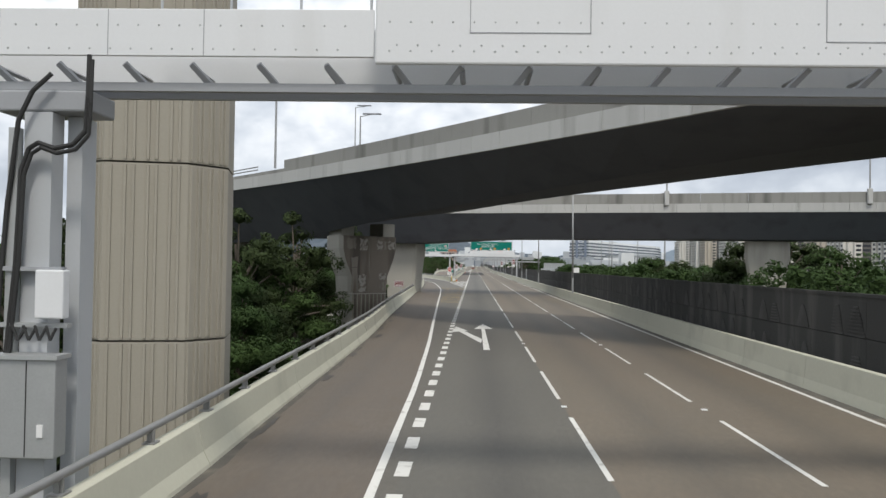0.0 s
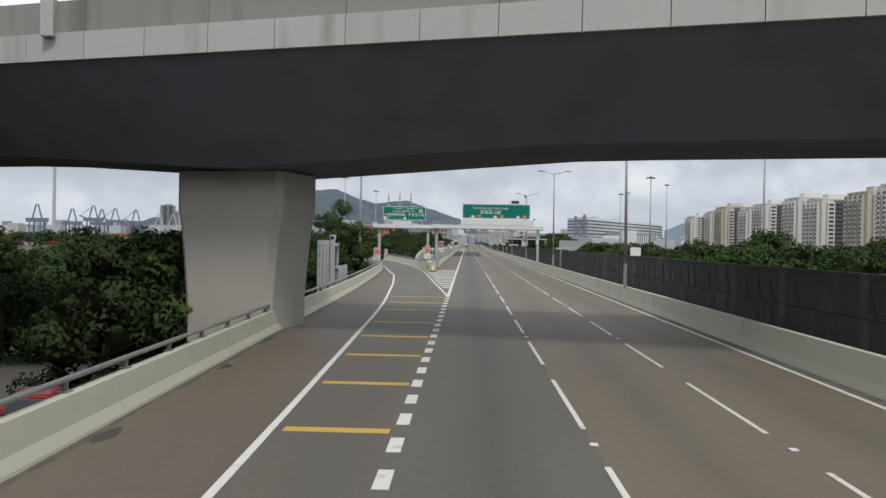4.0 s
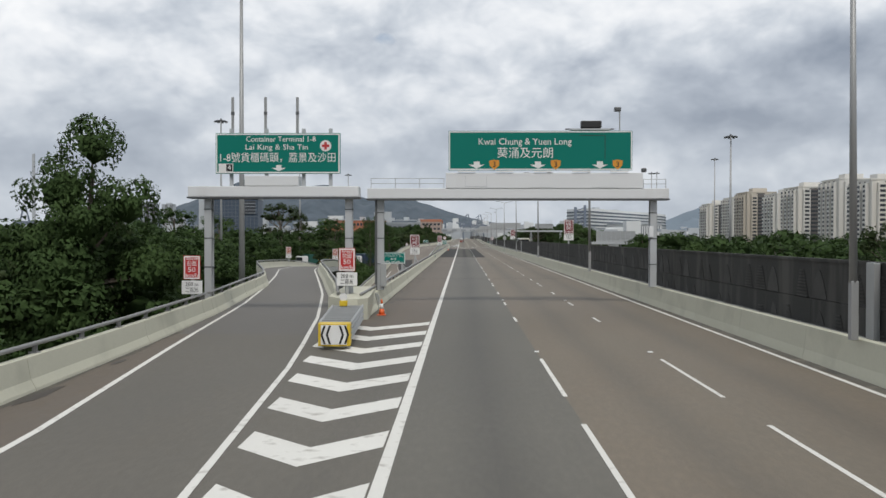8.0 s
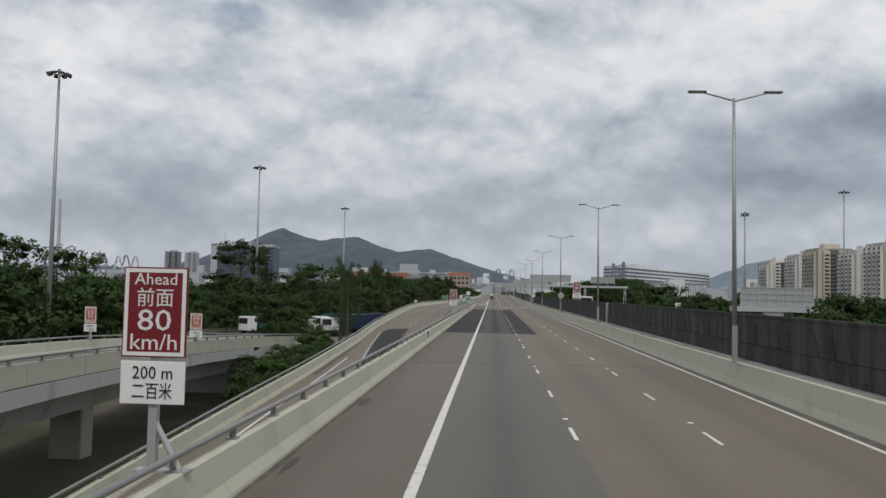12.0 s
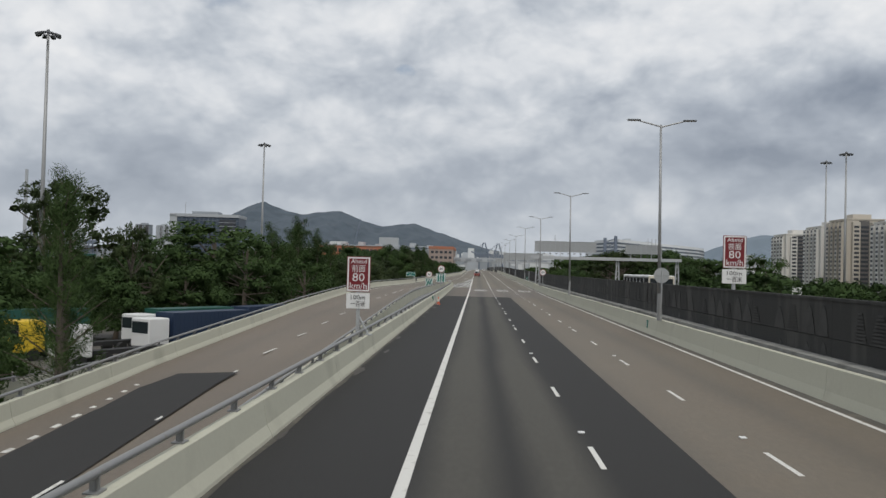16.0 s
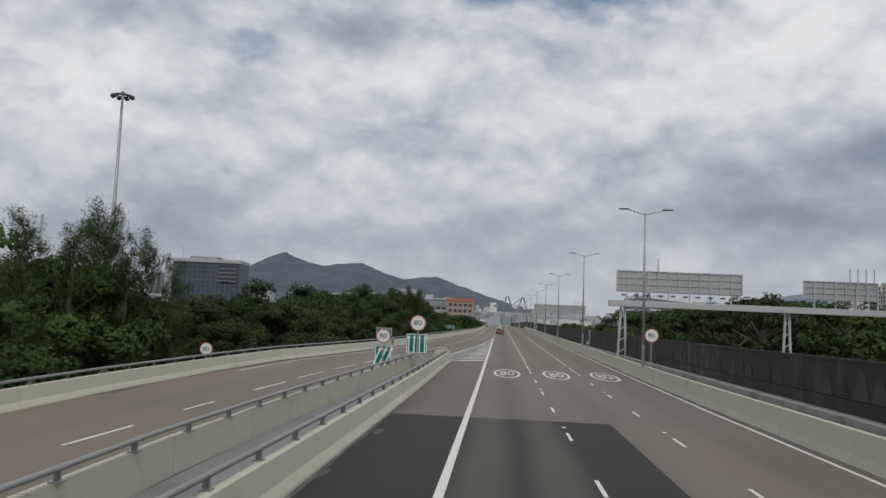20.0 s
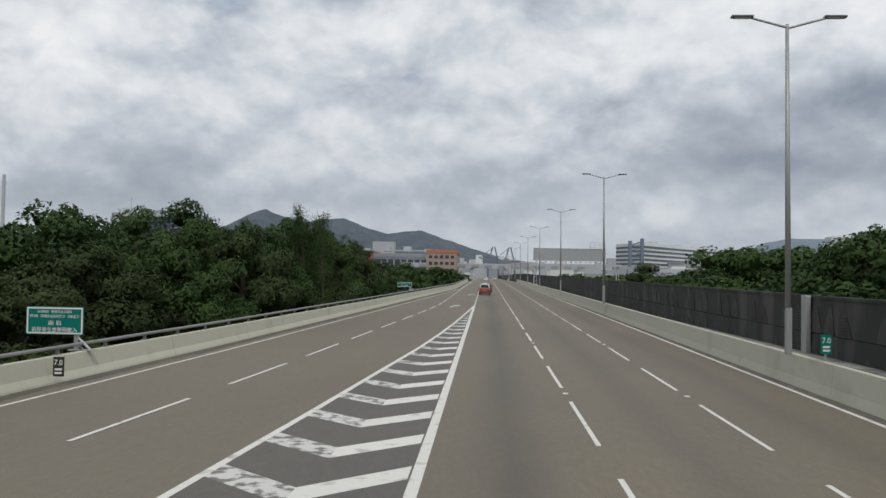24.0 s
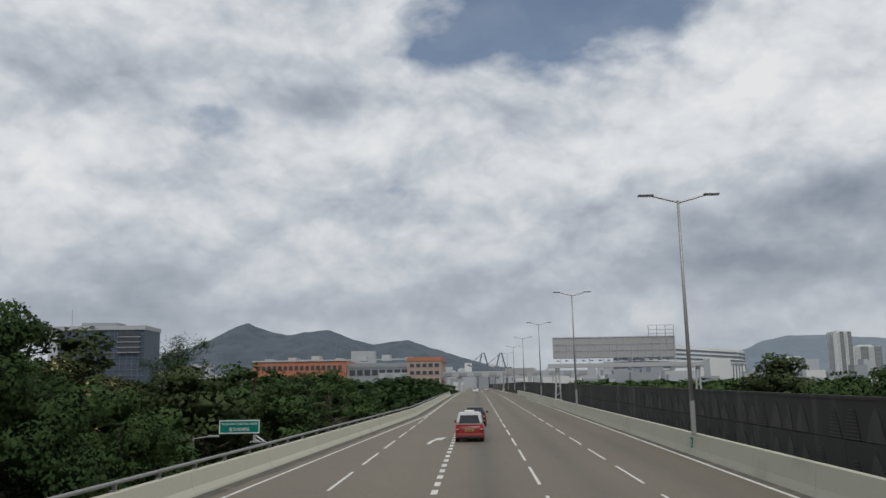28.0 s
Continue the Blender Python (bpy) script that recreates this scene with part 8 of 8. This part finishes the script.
# mixed low city with haze in its colours, beyond counting
city = bmesh.new()
crng = random.Random(5)
for k in range(1300):
    yy = crng.uniform(1450, 3500)
    xx = crng.uniform(-0.55, 0.36) * yy
    if abs(xx) < 60 and yy < 1700:
        continue
    hgt = crng.uniform(6, 30) * (1.7 if crng.random() < 0.12 else 1)
    w, d = crng.uniform(6, 38), crng.uniform(10, 30)
    box(city, xx, xx + w, yy, yy + d, GROUND_Z, GROUND_Z + hgt, mi=crng.randrange(3))
tagged(mesh_ob("distant_city", city, [M_CITY, M_CITYD, M_TERM]), "low blocks of the distant city and port, tinted for haze", "city", kind="stuff")
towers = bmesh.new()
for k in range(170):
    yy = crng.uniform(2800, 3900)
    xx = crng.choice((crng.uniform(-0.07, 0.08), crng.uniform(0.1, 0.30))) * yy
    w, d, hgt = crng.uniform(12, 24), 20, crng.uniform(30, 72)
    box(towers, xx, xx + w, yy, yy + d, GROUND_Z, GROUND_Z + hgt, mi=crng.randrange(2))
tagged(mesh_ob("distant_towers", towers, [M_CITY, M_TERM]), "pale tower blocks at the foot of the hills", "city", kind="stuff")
stacks = bmesh.new()
for k in range(260):
    xx, yy = crng.uniform(-760, -236), crng.uniform(800, 1400)
    z = GROUND_Z
    for j in range(crng.randrange(2, 6)):
        box(stacks, xx, xx + 12, yy, yy + 2.5, z, z + 2.6, mi=crng.randrange(5))
        z += 2.6
tagged(mesh_ob("container_stacks", stacks, M_CONT), "stacked shipping containers at the far port", "containers", kind="stuff")
fb = thing("far_footbridge", 0, 1180, 0, label="pale bridge and toll structures across the far road", category="bridge", kind="structure")
part("deck", boxed(-70, 90, 0, 6, 10.5, 14.5), M_CITY, fb)
for x in (-60, -35, -12, 16, 40, 75):
    part("pier", boxed(x, x + 2.5, 1, 5, -6, 10.5), M_CITY, fb)
for k in range(14):
    part("bay", boxed(-66 + 11 * k, -60 + 11 * k, -0.4, 0, 11.3, 13.6), M_CITYD, fb)

# ---- vehicles ----
M_TAXIRED = plain("red_car_paint", (0.21, 0.014, 0.014), 0.3)
M_SILVER = plain("silver_car_paint", (0.52, 0.53, 0.53), 0.3)
M_BLKCAR = plain("black_car_paint", (0.012, 0.012, 0.014), 0.22)
M_GLASS = plain("dark_car_glass", (0.025, 0.03, 0.033), 0.08)
M_TAIL = plain("red_tail_lamp", (0.40, 0.02, 0.015), 0.25)
M_PLATE = plain("yellow_number_plate", (0.52, 0.36, 0.07), 0.5)
M_ALLOY = plain("alloy_wheel", (0.38, 0.38, 0.39), 0.35, 0.8)


def rounded(a, y0, y1, z, r=0.16, n=4):
    """A rounded rectangle in plan: half width a, from y0 to y1, at height z."""
    pts = []
    for cx, cy, t0 in ((a - r, y0 + r, -90), (a - r, y1 - r, 0), (-a + r, y1 - r, 90), (-a + r, y0 + r, 180)):
        for k in range(n + 1):
            t = radians(t0 + 90 * k / n)
            pts.append((cx + r * math.cos(t), cy + r * math.sin(t), z))
    return pts


def stack(rings, cap=True):
    """A closed shell through rings of points, one above the other."""
    bm = bmesh.new()
    vs = [[bm.verts.new(p) for p in r] for r in rings]
    for a, b in zip(vs, vs[1:]):
        for i in range(len(a)):
            bm.faces.new((a[i], a[(i + 1) % len(a)], b[(i + 1) % len(a)], b[i]))
    if cap:
        bm.faces.new(vs[0][::-1]), bm.faces.new(vs[-1])
    bmesh.ops.recalc_face_normals(bm, faces=bm.faces[:])
    return bm


def car(name, x, y, z, rz, body, roof, belt_z, roof_z, cabin, hood_z, label, length, width, taxi=False):
    """cabin: tail at belt and roof, nose at belt and roof, half width of the roof; y runs from the tail."""
    h = thing(name, x, y, z, rz, label=label, category="car")
    hw = width / 2
    yb0, yb1, yf0, yf1, a1 = cabin
    a0 = hw * 0.95
    # lower body: sill, flank, shoulder
    lower = [rounded(hw * 0.90, 0.10, length - 0.10, 0.24), rounded(hw * 0.985, 0.03, length - 0.03, 0.36), rounded(hw, 0.0, length, 0.56, 0.2), rounded(hw, 0.02, length - 0.04, hood_z - 0.06, 0.22),
             rounded(hw * 0.97, 0.05, length - 0.14, hood_z + 0.02, 0.24), rounded(hw * 0.93, 0.08, length - 0.26, hood_z + 0.05, 0.24)]
    part("body", stack(lower), body, h, smooth=True)
    shoulder = [rounded(hw * 0.965, 0.05, yf0 + 0.25, hood_z - 0.05, 0.2), rounded(hw * 0.955, 0.05, yf0 + 0.08, belt_z - 0.02, 0.2), rounded(a0, yb0, yf0, belt_z + 0.02, 0.2)]
    part("shoulder", stack(shoulder), body, h, smooth=True)

    def at(f):
        return yb0 + (yb1 - yb0) * f, yf0 + (yf1 - yf0) * f, a0 + (a1 - a0) * f ** 1.3, belt_z + (roof_z - belt_z) * f

    rings = []
    for f in (0.0, 0.35, 0.7, 0.93):
        yb, yf, a, zz = at(f)
        rings.append(rounded(a, yb, yf, zz, 0.18))
    part("cabin", stack(rings), roof if taxi else body, h, smooth=True)
    yb, yf, a, zz = at(0.93)
    part("roof", stack([rounded(a + 0.004, yb - 0.004, yf + 0.004, zz, 0.18), rounded(a - 0.02, yb + 0.03, yf - 0.04, zz + 0.05, 0.2), rounded(a - 0.14, yb + 0.14, yf - 0.2, zz + 0.085, 0.2)]), roof, h, smooth=True)

    def pane(nm, corners, out):
        bm = bmesh.new()
        fv = [bm.verts.new(Vector(p) + Vector(out) * 0.014) for p in corners]
        bv = [bm.verts.new(Vector(p) - Vector(out) * 0.02) for p in corners]
        bm.faces.new(fv), bm.faces.new(bv[::-1])
        for i in range(4):
            bm.faces.new((fv[i], fv[(i + 1) % 4], bv[(i + 1) % 4], bv[i]))
        bmesh.ops.recalc_face_normals(bm, faces=bm.faces[:])
        part(nm, bm, M_GLASS, h, "dark tinted glass")

    (rb0, rf0, ra0, rz0), (rb1, rf1, ra1, rz1) = at(0.12), at(0.84)
    pane("rear_window", [(-ra0 + 0.16, rb0, rz0), (ra0 - 0.16, rb0, rz0), (ra1 - 0.17, rb1, rz1), (-ra1 + 0.17, rb1, rz1)], (0, -1, 0.3))
    pane("windscreen", [(-ra0 + 0.12, rf0, rz0), (ra0 - 0.12, rf0, rz0), (ra1 - 0.14, rf1, rz1), (-ra1 + 0.14, rf1, rz1)], (0, 1, 0.5))
    cuts = (0.07, 0.30, 0.62, 0.92) if taxi else (0.16, 0.50, 0.88)
    for sx in (-1, 1):
        for c0, c1 in zip(cuts, cuts[1:]):
            q = []
            for c, (b_, f_, a_, z_) in ((c0 + 0.02, at(0.10)), (c1 - 0.02, at(0.10)), (c1 - 0.02, at(0.82)), (c0 + 0.02, at(0.82))):
                q.append((sx * a_, b_ + (f_ - b_) * c, z_))
            pane("side_window", q, (sx, 0, 0.2))
    for wy in (length * 0.18, length * 0.80):
        for sx in (-1, 1):
            part("wheel_arch", tubed((sx * (hw - 0.1), wy, 0.33), (sx * (hw + 0.004), wy, 0.33), 0.37, 0.37, 20), M_RUBBER, h, "dark wheel arch")
            tyre = part("wheel", tubed((sx * (hw - 0.2), wy, 0.31), (sx * (hw + 0.012), wy, 0.31), 0.31, 0.31, 20), M_RUBBER, h, "black tyre")
            part("rim", tubed((sx * hw, wy, 0.31), (sx * (hw + 0.02), wy, 0.31), 0.2, 0.18, 14), M_ALLOY, tyre)
    for sx in (-1, 1):
        tz = (belt_z - 0.32, belt_z + 0.02) if taxi else (belt_z - 0.26, belt_z - 0.05)
        tail = part("tail_lamp", boxed(sx * hw * 0.86 - 0.085, sx * hw * 0.86 + 0.085, -0.012, 0.10, *tz, 0.02), M_TAIL, h, "red tail lamp")
        part("reversing_lens", boxed(sx * hw * 0.86 - 0.06, sx * hw * 0.86 + 0.06, -0.02, -0.012, tz[0] + 0.03, tz[0] + 0.09), M_LENS, tail)
        part("mirror", boxed(sx * (hw + 0.1) - 0.09, sx * (hw + 0.1) + 0.09, yf0 - 0.55, yf0 - 0.42, belt_z + 0.02, belt_z + 0.17, 0.03), body, h)
        part("head_lamp", boxed(sx * hw * 0.7 - 0.16, sx * hw * 0.7 + 0.16, length - 0.1, length - 0.02, hood_z - 0.22, hood_z - 0.06, 0.02), M_LENS, h)
        for c in ((1.2, 2.2) if length > 4.3 else (1.3,)):
            part("door_handle", boxed(sx * (hw + 0.012) - 0.012, sx * (hw + 0.012) + 0.012, c + 0.1, c + 0.28, belt_z - 0.14, belt_z - 0.11), roof if taxi else M_RUBBER, h)
    part("rear_bumper", stack([rounded(hw * 0.97, -0.07, 0.25, 0.27, 0.16), rounded(hw * 0.985, -0.08, 0.25, 0.40, 0.16), rounded(hw * 0.97, -0.04, 0.25, 0.54, 0.16)]), body, h)
    part("bumper_insert", boxed(-hw * 0.75, hw * 0.75, -0.09, -0.05, 0.24, 0.36, 0.02), M_RUBBER, h, "black lower bumper")
    part("number_plate", boxed(-0.26, 0.26, -0.03, -0.012, 0.64, 0.77), M_PLATE, h)
    for k in range(4):
        part("text_bar", boxed(-0.2 + 0.105 * k, -0.13 + 0.105 * k, -0.036, -0.03, 0.665, 0.745), M_BLACK, h)
    part("tail_trim", boxed(-0.42, 0.42, -0.016, 0.0, 0.80, 0.83), M_ALLOY, h, "bright strip on the tailgate")
    if taxi:
        part("roof_sign", boxed(-0.30, 0.30, yb1 + 0.9, yb1 + 1.1, roof_z + 0.05, roof_z + 0.17, 0.03), M_SIGNW, h, "small pale roof sign")
        for sx in (-1, 1):
            part("door_badge", boxed(sx * (hw + 0.006) - 0.004, sx * (hw + 0.006) + 0.004, length * 0.42, length * 0.47, 0.66, 0.80), M_SIGNW, h)
    part("rear_wiper", boxed(-0.02, 0.34, rb0 - 0.035, rb0 - 0.02, rz0 + 0.02, rz0 + 0.04), M_RUBBER, h)
    return h


car("taxi", 1.0, 598.0, 0.0, -1.0, M_TAXIRED, M_SILVER, 1.02, 1.68, (0.06, 0.30, 3.55, 2.75, 0.66), 0.90, "red taxi van with a silver roof driving on the road", 4.4, 1.7, True)
car("hatchback", 1.3, 615.0, 0.0, -1.0, M_BLKCAR, M_BLKCAR, 0.96, 1.45, (0.10, 0.62, 3.3, 2.45, 0.62), 0.86, "small black hatchback driving on the road", 4.2, 1.74)
car("saloon_car", 1.2, 842.0, 0.0, 0, M_SIGNW, M_SIGNW, 0.94, 1.42, (0.55, 1.15, 3.4, 2.6, 0.60), 0.88, "white car far ahead on the road", 4.5, 1.76)
car("saloon_car", 5.6, 905.0, 0.0, 0, M_SILVER, M_SILVER, 0.94, 1.42, (0.55, 1.15, 3.4, 2.6, 0.60), 0.88, "silver car far ahead on the road", 4.5, 1.76)


def lorry(x, y, rz, cab_mat, box_mat, label, box_h=2.5):
    h = thing("container_lorry", x, y, -4.55, rz, label=label, category="lorry", group="parked lorries")
    part("cab", boxed(-1.2, 1.2, 9.6, 11.8, 0.7, 3.2, 0.12), cab_mat, h, "lorry cab")
    part("windscreen", boxed(-1.05, 1.05, 11.76, 11.83, 1.9, 2.9, 0.03), M_GLASS, h)
    part("chassis", boxed(-0.5, 0.5, 0.2, 11.4, 0.75, 1.1), M_RUBBER, h)
    if box_mat:
        c = part("container", boxed(-1.22, 1.22, 0.0, 9.2, 1.12, 1.12 + box_h), box_mat, h, "corrugated shipping container")
        for i in range(18):
            for s in (-1, 1):
                part("corrugation", boxed(s * 1.22 - 0.02, s * 1.22 + 0.02, 0.25 + 0.5 * i, 0.5 + 0.5 * i, 1.2, 1.04 + box_h), box_mat, c)
    for wy in (1.0, 2.3, 8.2, 10.6):
        for s in (-1, 1):
            part("wheel", tubed((s * 0.85, wy, 0.5), (s * 1.2, wy, 0.5), 0.5, 0.5, 16), M_RUBBER, h)


lorry(-22.0, 396, 150, M_SIGNW, M_CONT[1], "parked lorry with a dark blue container")
lorry(-25.0, 401, 150, M_SIGNW, M_CONT[2], "parked lorry with a green container")
lorry(-24.5, 386, 152, M_SIGNW, None, "parked white lorry without a load")
lorry(-29.5, 389, 150, M_YEL, None, "parked yellow lorry without a load")
lorry(-20.5, 410, 160, M_CONT[3], M_CONT[1], "parked lorry with a dark blue container")
lorry(-36.0, 392, 150, M_SIGNW, M_CONT[2], "parked lorry with a green container")
yard = bmesh.new()
box(yard, -46, -18.5, 330, 425, GROUND_Z - 0.5, -4.56)
tagged(mesh_ob("pavement_yard", yard, M_RAMP), "grey asphalt lorry yard on the low ground", "pavement", kind="structure")

# white sacks heaped on the low ground
M_SACK = material("dirty_white_sacking", (0.58, 0.57, 0.54), 0.85, 0, 0.2, 20, 2.0, 0.3, (0.36, 0.34, 0.30), (0.5, 0.7))
sk = thing("sack_heap", -14.3, 100.0, -4.1, label="heap of white bulk sacks on the low ground", category="sacks")
srng = random.Random(9)
for k in range(64):
    s0 = bmesh.new()
    bmesh.ops.create_icosphere(s0, subdivisions=2, radius=0.34)
    for v in s0.verts:
        v.co = Vector((v.co.x * 1.25, v.co.y, v.co.z * 0.62)) * (1 + 0.9 * noise.noise(v.co * 5.5 + Vector((k * 3.1, 0, 0))))
    o = part("sack", s0, M_SACK, sk, "crumpled white sack", False)
    lvl = 0 if k < 34 else 1 if k < 54 else 2
    o.location = (srng.uniform(-2.6, 2.6) * (1 - lvl * 0.25), srng.uniform(-1.3, 1.3), 1.75 + 0.32 * lvl + srng.uniform(-0.1, 0.1))
    o.rotation_euler = (srng.uniform(-0.5, 0.5), srng.uniform(-0.5, 0.5), srng.uniform(0, 3))
part("pallet_stack", boxed(-2.6, 2.6, -1.5, 1.5, 0, 1.6), M_CONC_D, sk, "grey block under the sacks")
car("parked_car", -11.9, 103.5, -2.72, 10, M_TAXIRED, M_TAXIRED, 0.96, 1.45, (0.10, 0.62, 3.3, 2.45, 0.62), 0.86, "red car parked on the lower lane", 4.2, 1.74)
lane = bmesh.new()
box(lane, -24, -7.5, 94, 124, GROUND_Z - 1, -2.73)
tagged(mesh_ob("pavement_lane", lane, M_RAMP), "grey lower service lane beside the trees", "pavement", kind="structure")

# a bus on the opposite carriageway, its upper part seen over the wall
M_CREAM = plain("cream_coach_paint", (0.55, 0.51, 0.42), 0.4)
bus = thing("bus", 19.0, 395.8, -0.05, label="cream single-deck bus with dark windows beyond the wall", category="bus")
part("body", boxed(-1.25, 1.25, 0.5, 14.5, 0.35, 2.35, 0.1), M_SIGNW, bus)
part("roof", boxed(-1.25, 1.25, 0.5, 14.5, 3.22, 3.5, 0.1), M_SIGNW, bus)
for k in range(7):
    for s in (-1, 1):
        part("window", boxed(s * 1.2 - 0.03, s * 1.2 + 0.03, 1.0 + 1.9 * k, 2.75 + 1.9 * k, 2.35, 3.22), M_GLASS, bus)
        part("pillar", boxed(s * 1.2 - 0.05, s * 1.2 + 0.05, 2.76 + 1.9 * k, 2.89 + 1.9 * k, 2.35, 3.22), M_SIGNW, bus)
part("front_frame", boxed(-1.25, 1.25, 0.3, 0.5, 0.35, 3.45, 0.05), M_CREAM, bus, "cream front edge")
part("windscreen", boxed(-1.1, 1.1, 0.25, 0.3, 1.3, 3.2, 0.01), M_GLASS, bus)
part("rear_panel", boxed(-1.2, 1.2, 14.5, 14.55, 0.4, 3.3, 0.01), M_SIGNW, bus)
for wy in (3.0, 11.0):
    for s in (-1, 1):
        part("wheel", tubed((s * 0.95, wy, 0.48), (s * 1.24, wy, 0.48), 0.48, 0.48, 16), M_RUBBER, bus)

# ---- past the merge the carriageway and all beside it climb gently ----
RISE_Y, RISE_Z = zip((430, 0.000), (436, 0.005), (442, 0.019), (448, 0.044), (455, 0.084), (720, 1.806), (740, 1.914), (760, 1.978), (780, 2.000), (3000, 2.000))
LEVEL = ("ground", "backdrop_hills", "backdrop_hills_right", "distant_city", "distant_towers", "container_stacks")


def lift(ob):
    """Raise the points of a mesh that stands at the origin by the climb of the road."""
    me = ob.data
    co = np.empty(len(me.vertices) * 3, dtype=np.float32)
    me.vertices.foreach_get("co", co)
    co = co.reshape(-1, 3)
    m = ob.matrix_basis
    up = ob.parent
    while up:
        m = up.matrix_basis @ m
        up = up.parent
    way = co @ np.array([m[1][0], m[1][1], m[1][2]]) + m[1][3]
    dz = np.interp(way, RISE_Y, RISE_Z)
    if len(dz) and dz.max() > 0:
        if me.users > 1:
            me = ob.data = me.copy()
        co[:, 2] += dz
        me.vertices.foreach_set("co", co.ravel())
        me.update()


for ob in list(scene.objects):
    if ob.parent or ob.type not in ("MESH", "EMPTY") or ob.name.split(".")[0] in LEVEL:
        continue
    if ob.location.length > 0.01 and ob.name.split(".")[0] != "road_speed_roundel":
        if 430 < ob.location.y < 1050 and abs(ob.location.x) < 150:
            ob.location.z += float(np.interp(ob.location.y, RISE_Y, RISE_Z))
        continue
    for m in [ob, *ob.children_recursive]:
        if m.type == "MESH":
            lift(m)
